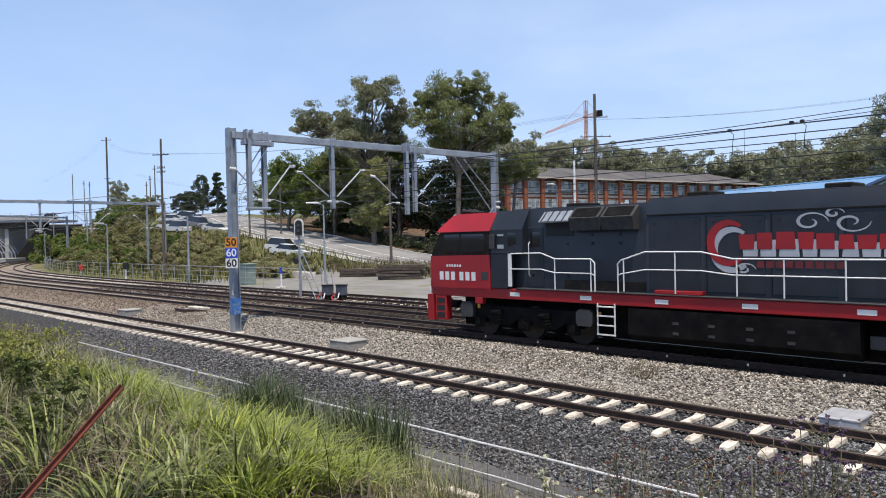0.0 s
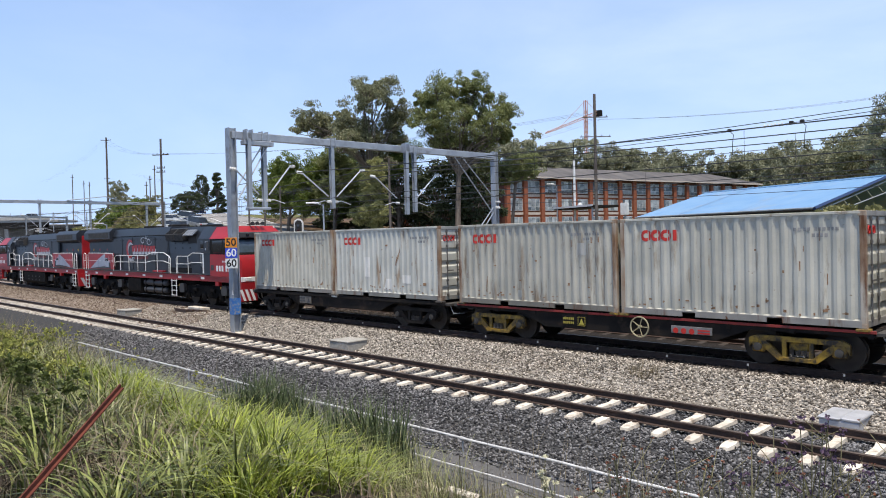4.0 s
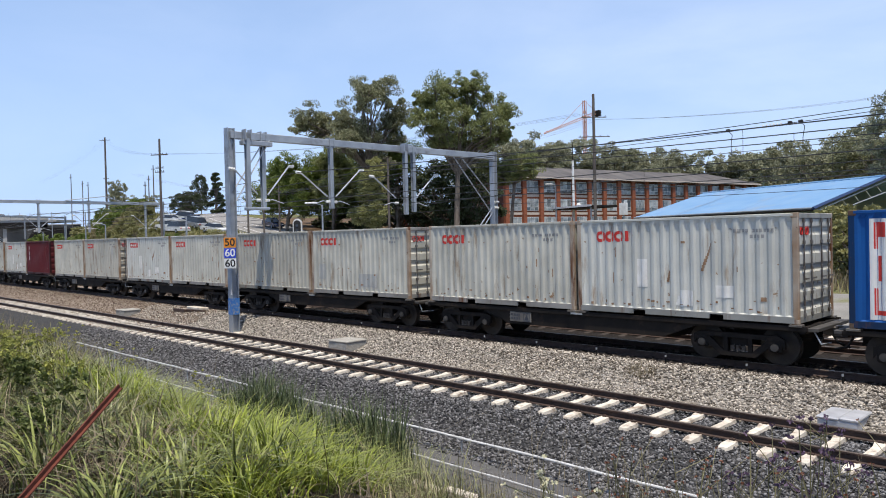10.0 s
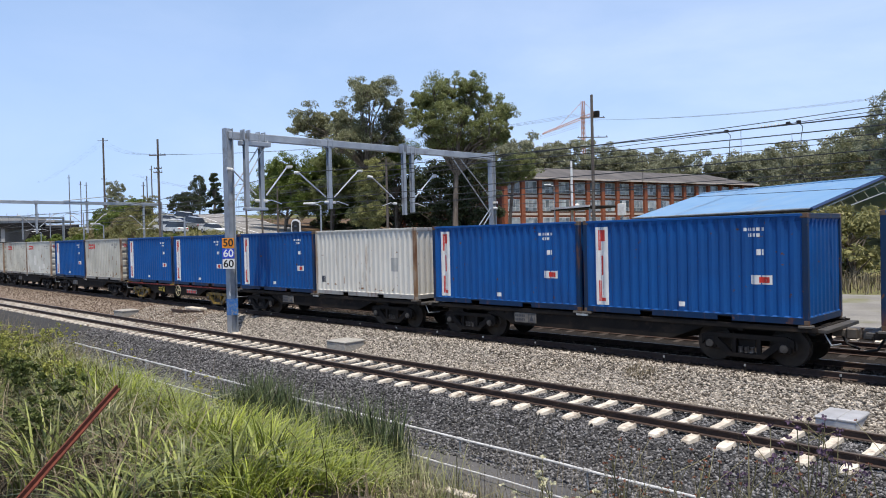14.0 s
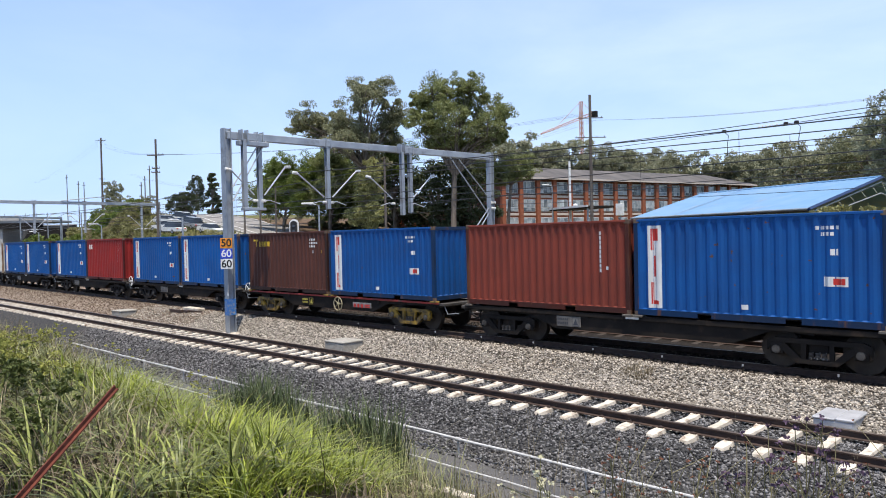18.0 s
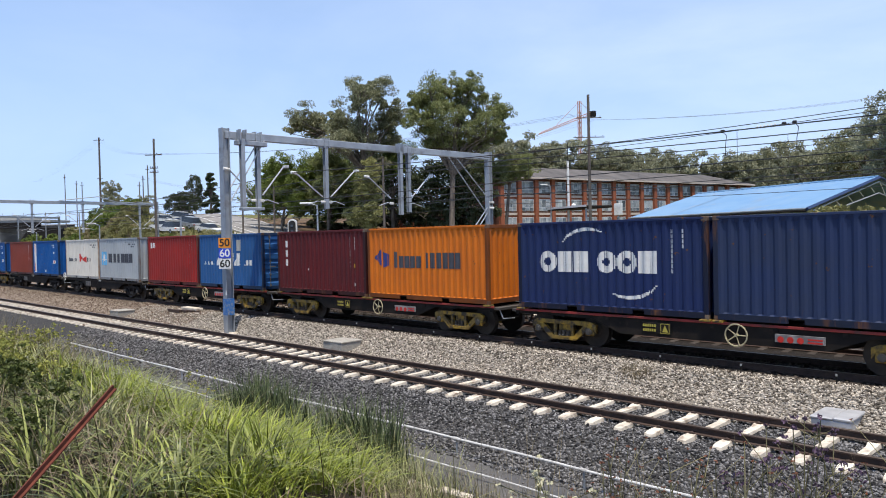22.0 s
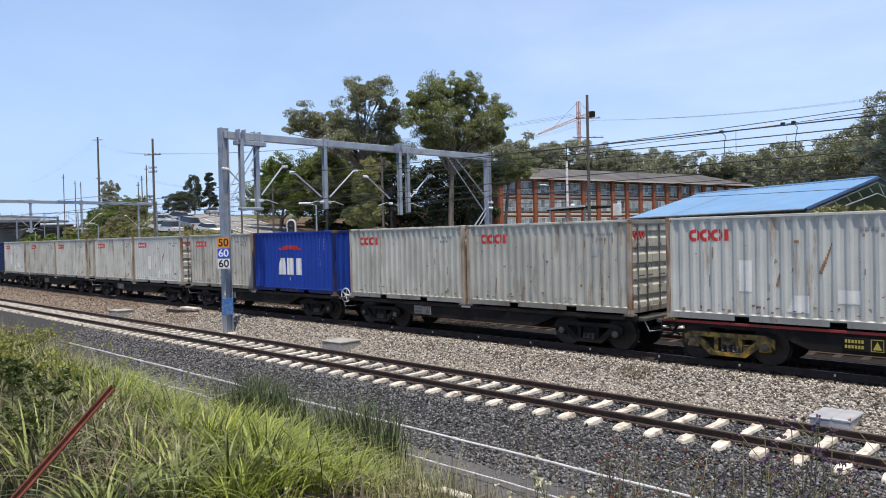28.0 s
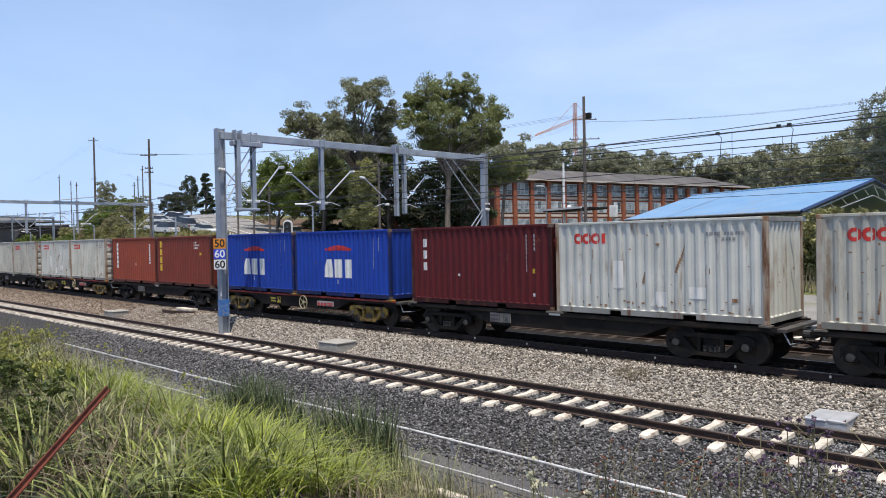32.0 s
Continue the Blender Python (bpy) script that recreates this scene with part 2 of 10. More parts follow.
    def ball(self, c, r, n=8, rings=5, squash=1.0):
        vs, fs = [], []
        for i in range(rings + 1):
            t = math.pi * i / rings
            for k in range(n):
                a = 2 * math.pi * k / n
                vs.append((c[0] + r * math.sin(t) * math.cos(a), c[1] + r * math.sin(t) * math.sin(a), c[2] - r * math.cos(t) * squash))
        for i in range(rings):
            for k in range(n):
                fs.append((i * n + k, i * n + (k + 1) % n, (i + 1) * n + (k + 1) % n, (i + 1) * n + k))
        return self.add(vs, fs)

    def mesh(self, name, material, smooth=True):
        me = bpy.data.meshes.new(name)
        me.from_pydata(self.v, [], self.f)
        me.materials.append(material)
        if smooth:
            me.polygons.foreach_set("use_smooth", [True] * len(me.polygons))
            me.set_sharp_from_angle(angle=radians(32))
        me.update()
        return me


def part(name, mb, material, parent, label=""):
    ob = new(name, mb if isinstance(mb, bpy.types.Mesh) else mb.mesh(name, material))
    ob.parent = parent
    if label:
        tagged(ob, label)
    return ob


def thing(name, label, category, group="", m=None, kind=""):
    ob = new(name)
    ob.empty_display_size = 0.3
    if m is not None:
        ob.matrix_basis = m
    return tagged(ob, label, category, group, kind)


def solo(name, mb, material, label="", category="", group="", kind="", m=None):
    """A top-level thing of one mesh."""
    ob = new(name, mb if isinstance(mb, bpy.types.Mesh) else mb.mesh(name, material))
    if m is not None:
        ob.matrix_basis = m
    return tagged(ob, label, category, group, kind)


# ---- the line: straight, then a curve away at its far end ----
LINE_Y, BEND_X, BEND_K, BEND_EASE = 18.766, -47.3, 1 / 205, 60.0


def on_line(s, off=0.0):
    """Place and heading (0 along +x) at s metres along the freight line, off metres to its far side."""
    if s >= BEND_X:
        return s, LINE_Y + off, 0.0
    x, y, u, d, step = BEND_X, LINE_Y, 0.0, BEND_X - s, 1.0
    th = 0.0
    while u < d - 1e-9:
        h = min(step, d - u)
        w = u + h / 2
        th = BEND_K * w * w / 2 / BEND_EASE if w < BEND_EASE else BEND_K * (w - BEND_EASE / 2)
        x -= math.cos(th) * h
        y += math.sin(th) * h
        u += h
    th = BEND_K * d * d / 2 / BEND_EASE if d < BEND_EASE else BEND_K * (d - BEND_EASE / 2)
    return x + off * math.sin(th), y + off * math.cos(th), -th


LINE_TABLE = [on_line(BEND_X - i * 2.0) for i in range(0, 160)]


def line_y(x):
    """The line's y at a given x, for the lie of the land."""
    if x >= BEND_X:
        return LINE_Y
    for (xa, ya, ta), (xb, yb, tb) in zip(LINE_TABLE, LINE_TABLE[1:]):
        if xb <= x:
            return ya + (yb - ya) * (xa - x) / (xa - xb)
        if xb > xa - 0.05:
            break
    return yb + 400


def smooth(a, b, x):
    t = min(1.0, max(0.0, (x - a) / (b - a)))
    return t * t * (3 - 2 * t)


NEAR_Y = 13.92
HILL = ((-60.0, 0.3), (-76, 2.1), (-93, 4.4), (-119, 7.6), (-143, 9.4), (-190, 11.0), (-400, 12.0))


def hill_at(x):
    """Height of the road up the hill, by x."""
    if x > HILL[0][0]:
        return 0.3 * smooth(-40, -60, x)
    for (xa, za), (xb, zb) in zip(HILL, HILL[1:]):
        if x >= xb:
            return za + (zb - za) * (x - xa) / (xb - xa)
    return HILL[-1][1]



def land(x, y):
    """Height of the ground."""
    lat = y - (line_y(x) - LINE_Y)
    bank_edge = 7.6 - 0.9 * smooth(-14, -30, x)
    if y < bank_edge:
        rise = 1.5 + 0.35 * smooth(-9, -20, x)
        z = -0.95 + (rise + 0.95) * smooth(bank_edge, 2.6, y)
        return z + 0.12 * noise.noise((x * 0.5, y * 0.5, 0))
    if lat < 10.9:
        return -0.95 + 0.03 * noise.noise((x * 0.8, y * 0.8, 3))
    if lat < 12.5:
        return -0.95 + 0.28 * smooth(10.9, 12.3, lat)
    if lat < 15.4:
        return -0.67
    if lat < 17.2:
        return -0.67 + 0.495 * smooth(15.4, 17.2, lat)
    if lat < 27.2:
        return -0.175
    z = -0.175 - 0.145 * smooth(27.2, 28.2, lat)
    hill = hill_at(x) * smooth(31.5, 47, lat)
    yard = 2.6 * smooth(64, 100, y) * smooth(-95, -40, x) * smooth(60, -30, x)
    far = 9.0 * smooth(150, 420, y)
    z += max(hill, yard) + far
    return z + 0.25 * noise.noise((x * 0.11, y * 0.11, 1)) * smooth(32, 45, lat)


def spread(*runs):
    """Grid lines: runs of (start, stop, step)."""
    out = []
    for a, b, h in runs:
        k = max(1, round((b - a) / h))
        out += [a + (b - a) * i / k for i in range(k)]
    return out + [runs[-1][1]]


M_SOIL = mat("dry_bank_soil", (0.022, 0.018, 0.012), (0.05, 0.038, 0.025), scale=1.5, rough=0.95, bump=0.8, bscale=30, dirt=(0.03, 0.04, 0.014), dscale=0.9)
M_PATH = mat("grey_dirt_path", (0.085, 0.085, 0.09), (0.135, 0.13, 0.125), scale=0.9, rough=0.95, bump=0.7, bscale=45, dirt=(0.06, 0.058, 0.055), dscale=2.5)
# Oil stain, darkened further for the shade beneath the wagons.
M_BALLAST_OILY_SHADED = mat("oil_stained_ballast", (0.012, 0.010, 0.009), (0.028, 0.023, 0.019), scale=10, rough=0.95, bump=1.0, bscale=26, fine=0.6)
M_BALLAST_BROWN = mat("brown_weathered_ballast", (0.19, 0.145, 0.11), (0.29, 0.245, 0.205), scale=5, rough=0.95, bump=1.0, bscale=22, fine=0.6, dirt=(0.08, 0.06, 0.04), dscale=0.5)
M_BALLAST_DARK = mat("dark_ballast", (0.03, 0.03, 0.032), (0.065, 0.064, 0.064), scale=14, rough=0.95, bump=1.0, bscale=26, fine=0.6)
M_BALLAST = mat("pale_ballast", (0.20, 0.185, 0.165), (0.29, 0.27, 0.245), scale=11, rough=0.95, bump=1.0, bscale=26, fine=0.6, dirt=(0.15, 0.12, 0.09), dscale=0.35, dlow=0.52, dhigh=0.72)
M_GRAVEL = mat("pale_yard_gravel", (0.25, 0.24, 0.22), (0.19, 0.18, 0.165), scale=0.5, rough=0.95, bump=0.6, bscale=30, fine=0.3, dirt=(0.16, 0.16, 0.08), dscale=0.3)
M_SCRUB = mat("scrubby_grass", (0.09, 0.10, 0.035), (0.17, 0.15, 0.07), scale=0.35, rough=0.95, bump=0.8, bscale=8, fine=0.5, dirt=(0.05, 0.075, 0.02), dscale=0.5)
M_LITTER = mat("brown_leaf_litter", (0.085, 0.055, 0.035), (0.15, 0.105, 0.07), scale=0.8, rough=0.95, bump=0.6, bscale=14, fine=0.4, dirt=(0.05, 0.06, 0.025), dscale=0.6)
M_BUSHLAND = mat("wooded_ground", (0.055, 0.08, 0.03), (0.09, 0.10, 0.045), scale=0.05, rough=0.95, fine=0.4, bscale=0.6)


def build_ground():
    xs = spread((-3000, -700, 460), (-700, -230, 47), (-230, -70, 4), (-70, -34, 1.5), (-34, 4, 0.5), (4, 60, 4), (60, 420, 30), (420, 2400, 500))
    ys = spread((-2500, -200, 460), (-200, -10, 19), (-10, 0, 1.5), (0, 17.5, 0.35), (17.5, 32, 0.8), (32, 110, 2.4), (110, 220, 8), (220, 700, 48), (700, 3200, 500))
    vs = [(x, y, land(x, y)) for y in ys for x in xs]
    nx = len(xs)
    fs, mi = [], []
    for j in range(len(ys) - 1):
        for i in range(nx - 1):
            fs.append((j * nx + i, j * nx + i + 1, (j + 1) * nx + i + 1, (j + 1) * nx + i))
            x, y = (xs[i] + xs[i + 1]) / 2, (ys[j] + ys[j + 1]) / 2
            lat = y - (line_y(x) - LINE_Y)
            if y < 8.1 - 0.9 * smooth(-14, -30, x):
                k = 0
            elif lat < 10.2:
                k = 1
            elif lat < 15.2:
                k = 2
            elif lat < 17.35:
                k = 8 if x < -33 else 3
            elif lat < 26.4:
                # stained bed, with the dark under the train painted into the ground
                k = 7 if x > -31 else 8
            elif lat < 28.0:
                k = 8 if x < -60 else 3
            elif lat < 44 and -64 < x < 120:
                k = 4
            elif -128 < x < -52 and 66.5 + 0.12 * max(0, -95 - x) < y < 98:
                k = 9
            elif y < 130 and abs(x) < 260:
                k = 5
            else:
                k = 6
            mi.append(k)
    me = bpy.data.meshes.new("ground")
    me.from_pydata(vs, [], fs)
    for m in (M_SOIL, M_PATH, M_BALLAST_DARK, M_BALLAST, M_GRAVEL, M_SCRUB, M_BUSHLAND, M_BALLAST_OILY_SHADED, M_BALLAST_BROWN, M_LITTER):
        me.materials.append(m)
    me.polygons.foreach_set("material_index", mi)
    me.polygons.foreach_set("use_smooth", [True] * len(fs))
    me.update()
    tagged(new("ground", me), "railway land with grassy bank, dark and pale ballast and gravel yard", "ground", kind="structure")


build_ground()

RAIL_PROFILE = ((-0.07, 0.0), (0.07, 0.0), (0.07, 0.012), (0.012, 0.03), (0.012, 0.115), (0.035, 0.125), (0.035, 0.15), (0.025, 0.158),
                (-0.025, 0.158), (-0.035, 0.15), (-0.035, 0.125), (-0.012, 0.115), (-0.012, 0.03), (-0.07, 0.012))


def rail(points, z, parent, name="rail"):
    """A rail swept along points (x, y, heading); z is the height of its foot."""
    k = len(RAIL_PROFILE)
    vs, fs = [], []
    for x, y, th in points:
        for a, h in RAIL_PROFILE:
            vs.append((x + a * -math.sin(th) * -1 * 0 + a * math.sin(-th), y + a * math.cos(th), z + h))
    for i in range(len(points) - 1):
        for q in range(k):
            fs.append((i * k + q, i * k + (q + 1) % k, (i + 1) * k + (q + 1) % k, (i + 1) * k + q))
    fs += [tuple(range(k)), tuple(reversed(range((len(points) - 1) * k, len(points) * k)))]
    me = MB().add(vs, fs).mesh("rail", M_RAIL)
    me.materials.append(M_RAILTOP)
    for p in me.polygons:
        if p.normal.z > 0.5 and p.center.z > z + 0.15:
            p.material_index = 1
    ob = new(name, me)
    ob.parent = parent
    return ob


def sleeper_mesh(name, material, length=2.5, top=0.0):
    mb = MB()
    h = length / 2
    secs = ((-h - 0.04, 0.10, -0.13), (-h, 0.115, -0.02), (-h + 0.14, 0.14, -0.002), (-h + 0.24, 0.15, 0.004), (-0.86, 0.12, 0.012), (-0.64, 0.14, 0.012), (-0.45, 0.11, -0.016), (0.45, 0.11, -0.016), (0.64, 0.14, 0.012), (0.86, 0.12, 0.012), (h - 0.24, 0.15, 0.004), (h - 0.14, 0.14, -0.002), (h, 0.115, -0.02), (h + 0.04, 0.10, -0.13))
    vs, fs = [], []
    for y, w, z in secs:
        vs += [(-w, y, -0.2), (w, y, -0.2), (w * 0.72, y, z), (-w * 0.72, y, z)]
    for i in range(len(secs) - 1):
        for q in range(4):
            fs.append((i * 4 + q, (i + 1) * 4 + q, (i + 1) * 4 + (q + 1) % 4, i * 4 + (q + 1) % 4))
    fs += [(0, 1, 2, 3), tuple(reversed(range(len(vs) - 4, len(vs))))]
    mb.add(vs, fs)
    return mb.mesh(name, material, smooth=False)


def clip_mesh():
    mb = MB()
    for s in (-1, 1):
        y = 0.752 * s
        for e in (-1, 1):
            mb.box(-0.05, 0.05, y + e * 0.075 - 0.025, y + e * 0.075 + 0.03, 0.0, 0.045)
            mb.tube([(-0.04, y + e * 0.10, 0.03), (0.0, y + e * 0.055, 0.055), (0.04, y + e * 0.10, 0.03)], 0.012, 4)
    return mb.mesh("clip", M_RAIL, smooth=False)


# Stained sleepers, base tone lowered for the black shade under wagons.
M_SLEEPER_OLD = mat("stained_sleeper", (0.07, 0.058, 0.05), (0.04, 0.034, 0.03), scale=4, rough=0.9, vary=0.3, dirt=(0.06, 0.045, 0.035), dscale=5)


def build_tracks():
    near = thing("track_near", "railway track with rusty rails on pale concrete sleepers", "railway track", kind="structure")
    zr = -0.435 - 0.158
    run = [(x, NEAR_Y, 0.0) for x in (-120, -60, 0, 60, 300)]
    bend = [on_line(s, NEAR_Y - LINE_Y) for s in range(-300, -48, 6)]
    for off in (-0.752, 0.752):
        pts = [(x + off * math.sin(-th), y + off * math.cos(th), th) for x, y, th in bend] + [(x, y + off, 0.0) for x, y, _ in run[2:] + []]
        rail(pts, zr, near)
    sm, cm = sleeper_mesh("sleeper", M_CONCRETE), clip_mesh()
    first = -12.51 - 0.679 * 86
    for i in range(118):
        x = first + 0.679 * i
        sx, sy, th = on_line(x, NEAR_Y - LINE_Y)
        ob = new("sleeper", sm)
        ob.parent = near
        ob.matrix_basis = pose(sx, sy, zr - 0.004, 0, 0, math.degrees(th))
        cl = new("rail_clip", cm)
        cl.parent = ob
    for tag, off, far_mat in (("track_freight", 0.0, M_SLEEPER_OLD), ("track_middle", 3.6, M_SLEEPER_OLD), ("track_far", 7.0, M_CONCRETE)):
        tr = thing(tag, "railway track with dark rusty rails in pale ballast", "railway track", kind="structure")
        z = -0.158 + 0.0
        ss = [-330 + 5 * i for i in range(57)] + [-40, 0, 100, 420]
        for o in (-0.752, 0.752):
            rail([on_line(s, off + o) for s in ss], z, tr)
        bm = sleeper_mesh("sleeper", far_mat)
        for i in range(150):
            s = 4 - 0.68 * i
            x, y, th = on_line(s, off)
            ob = new("sleeper", bm)
            ob.parent = tr
            ob.matrix_basis = pose(x, y, z - 0.004, 0, 0, math.degrees(th))


build_tracks()


# ---- shipping containers ----
BOX_L, BOX_W, BOX_H = 6.058, 2.438, 2.591


def ripple(u):
    """Depth of the side panel's corrugation at u metres from its end."""
    p = (u % 0.278) / 0.278
    if p < 0.28:
        return 0.0
    if p < 0.50:
        return 0.046 * (p - 0.28) / 0.22
    if p < 0.78:
        return 0.046
    return 0.046 * (1 - (p - 0.78) / 0.22)


def ripple_stops(a, b):
    out = [a]
    k = math.floor(a / 0.278)
    while k * 0.278 < b:
        for q in (0.0, 0.28, 0.50, 0.78):
            u = (k + q) * 0.278
            if a + 0.002 < u < b - 0.002:
                out.append(u)
        k += 1
    return out + [b]


def corrugated(mb, a, b, z0, z1, face, flip, axis="y"):
    """An upright corrugated sheet from a to b; its outer face lies at `face` and ripples towards the middle."""
    st = ripple_stops(a, b)
    vs = []
    for u in st:
        d = ripple(u - a)
        for z, k in ((z0, 0.0), (z0 + 0.05, 1.0), (z1 - 0.12, 1.0), (z1 - 0.01, 0.0), (z1, 0.0)):
            w = face - math.copysign(d * k, face)
            vs.append((u, w, z) if axis == "y" else (w, u, z))
    fs = [(5 * i + k, 5 * i + 5 + k, 5 * i + 6 + k, 5 * i + 1 + k) for i in range(len(st) - 1) for k in range(4)]
    if flip:
        fs = [tuple(reversed(q)) for q in fs]
    return mb.add(vs, fs)


SIDE_A, SIDE_B = -BOX_L / 2 + 0.12, BOX_L / 2 - 0.12
FACE_Y = BOX_W / 2 - 0.012


def decal(mb, cells, side=-1, lift=0.004):
    """Painted marks on a side panel: columns (u0, u1, z0, z1), u from the container's left end as one faces that side; they follow the corrugation."""
    for u0, u1, z0, z1 in cells:
        n = max(1, math.ceil((u1 - u0) / 0.035))
        for i in range(n):
            q = []
            for u in (u0 + (u1 - u0) * i / n, u0 + (u1 - u0) * (i + 1) / n):
                x = -BOX_L / 2 + u if side < 0 else BOX_L / 2 - u
                q.append((x, side * (FACE_Y - ripple(x - SIDE_A) + lift)))
            (xa, ya), (xb, yb) = q
            f = [(xa, ya, z0), (xb, yb, z0), (xb, yb, z1), (xa, ya, z1)]
            mb.add(f, [(0, 1, 2, 3)])


def disc(u, z, r, hole=0.0, n=14, sx=1.0):
    """A round mark as columns."""
    out = []
    for i in range(n):
        a0, a1 = -1 + 2 * i / n, -1 + 2 * (i + 1) / n
        m = (a0 + a1) / 2
        h = r * math.sqrt(max(0.0, 1 - m * m))
        cols = [(z - h, z + h)]
        if hole and abs(m * r) < hole:
            g = math.sqrt(hole * hole - (m * r) ** 2)
            cols = [(z - h, z - g), (z + g, z + h)]
        out += [(u + a0 * r * sx, u + a1 * r * sx, c, d) for c, d in cols]
    return out


def star_cells(u, z, r, r_in, points=7, n=28):
    """A pointed star as columns."""
    ring = [(u + (r if k % 2 == 0 else r_in) * math.sin(math.pi * k / points), z + (r if k % 2 == 0 else r_in) * math.cos(math.pi * k / points)) for k in range(2 * points)]
    out = []
    for i in range(n):
        a, b = u - r + 2 * r * i / n, u - r + 2 * r * (i + 1) / n
        m = (a + b) / 2
        cut = sorted(p[1] + (q[1] - p[1]) * (m - p[0]) / (q[0] - p[0]) for p, q in zip(ring, ring[1:] + ring[:1]) if (p[0] - m) * (q[0] - m) < 0)
        out += [(a, b, c, d) for c, d in zip(cut[::2], cut[1::2])]
    return out


def slab_row(u, z0, z1, widths, gap=0.06):
    out = []
    for w in widths:
        out.append((u, u + w, z0, z1))
        u += w + gap
    return out


def stack(u, w, z, h, n, gap):
    return [(u, u + w, z - i * (h + gap) - h, z - i * (h + gap)) for i in range(n)]


def wedge(u0, u1, zc, h0, h1, n=10):
    return [(u0 + (u1 - u0) * i / n, u0 + (u1 - u0) * (i + 1) / n, zc - (h0 + (h1 - h0) * (i + .5) / n) / 2, zc + (h0 + (h1 - h0) * (i + .5) / n) / 2) for i in range(n)]


def arc_cells(uc, zc, ru, rz, t0, t1, th, n=16):
    out = []
    for i in range(n):
        a, b = radians(t0 + (t1 - t0) * i / n), radians(t0 + (t1 - t0) * (i + 1) / n)
        u0, u1 = sorted((uc + ru * math.cos(a), uc + ru * math.cos(b)))
        z = zc + rz * math.sin((a + b) / 2)
        k = math.sin(math.pi * (i + 0.5) / n) ** 0.5
        out.append((u0, u1, z - th * k / 2, z + th * k / 2))
    return out


def slant(u0, u1, z0, z1, lean=0.25, n=9, top=1.0):
    """A leaning block of thin rows; top under 1 narrows it upwards."""
    out = []
    for i in range(n):
        f = (i + 0.5) / n
        s, w = lean * f * (z1 - z0), (u1 - u0) * (1 - (1 - top) * f)
        m = (u0 + u1) / 2 + s
        out.append((m - w / 2, m + w / 2, z0 + (z1 - z0) * i / n, z0 + (z1 - z0) * (i + 1) / n))
    return out


def paint(name, c, c2=None, rust=0.62, streak=True, dirt=RUST):
    return mat(name, c, c2 or [k * 0.86 for k in c], scale=0.9, rough=0.55, fine=0.06, bscale=25, dirt=dirt, dscale=3.2, dlow=rust, dhigh=rust + 0.14, streak=streak, vary=0.14, speck=dirt, spec=0.25)


P_WHITE = paint("grey_white_container_paint", (0.54, 0.525, 0.455), (0.41, 0.40, 0.345), 0.555, dirt=(0.25, 0.19, 0.13))
P_WHITE2 = paint("cool_white_container_paint", (0.56, 0.56, 0.51), (0.46, 0.46, 0.415), 0.57, dirt=(0.28, 0.20, 0.13))
P_WHITE3 = paint("grimy_cream_container_paint", (0.50, 0.48, 0.41), (0.38, 0.37, 0.32), 0.54, dirt=(0.22, 0.17, 0.12))
P_CREAM = paint("clean_white_container_paint", (0.66, 0.635, 0.57), (0.58, 0.56, 0.50), 0.60, dirt=(0.27, 0.17, 0.10))
P_GREY = paint("pale_grey_container_paint", (0.36, 0.39, 0.41), (0.31, 0.34, 0.36), 0.66, dirt=(0.2, 0.16, 0.12))
P_MAROON = paint("maroon_container_paint", (0.105, 0.012, 0.014), (0.085, 0.012, 0.014), 0.7)
P_BRICK = paint("brick_red_container_paint", (0.22, 0.045, 0.028), (0.18, 0.04, 0.026), 0.68)
P_BROWN = paint("brown_container_paint", (0.095, 0.034, 0.024), (0.075, 0.028, 0.02), 0.68)
P_SCARLET = paint("red_container_paint", (0.30, 0.022, 0.018), (0.22, 0.02, 0.017), 0.68, dirt=(0.10, 0.03, 0.02))
P_TERRA = paint("rusty_orange_container_paint", (0.30, 0.062, 0.03), (0.25, 0.055, 0.03), 0.68)
P_BLUE = paint("blue_container_paint", (0.005, 0.086, 0.31), (0.007, 0.07, 0.25), 0.68)
P_MIDBLUE = paint("mid_blue_container_paint", (0.025, 0.105, 0.29), (0.022, 0.09, 0.24), 0.72, dirt=(0.05, 0.06, 0.08))
P_ROYAL = paint("royal_blue_container_paint", (0.012, 0.05, 0.33), (0.012, 0.045, 0.28), 0.7)
P_NAVY = paint("navy_container_paint", (0.012, 0.024, 0.092), (0.014, 0.026, 0.08), 0.7)
P_NAVY2 = paint("faded_navy_container_paint", (0.021, 0.037, 0.10), (0.026, 0.04, 0.088), 0.66)
P_ORANGE = paint("orange_container_paint", (0.62, 0.16, 0.012), (0.54, 0.135, 0.012), 0.7)
P_FRAME = paint("rust_worn_frame_paint", (0.46, 0.41, 0.34), (0.26, 0.16, 0.09), 0.5)
P_CASTING = paint("rusty_casting_paint", (0.15, 0.11, 0.08), (0.10, 0.06, 0.04), 0.5)
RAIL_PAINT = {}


def shaded_rail_paint(pm, c):
    """The grimier paint of a container's bottom rails and posts, their shade mixed in."""
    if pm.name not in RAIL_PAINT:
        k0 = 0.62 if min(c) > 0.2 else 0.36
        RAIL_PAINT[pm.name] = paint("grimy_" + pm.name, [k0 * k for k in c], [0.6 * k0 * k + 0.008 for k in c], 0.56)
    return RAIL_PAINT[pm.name]


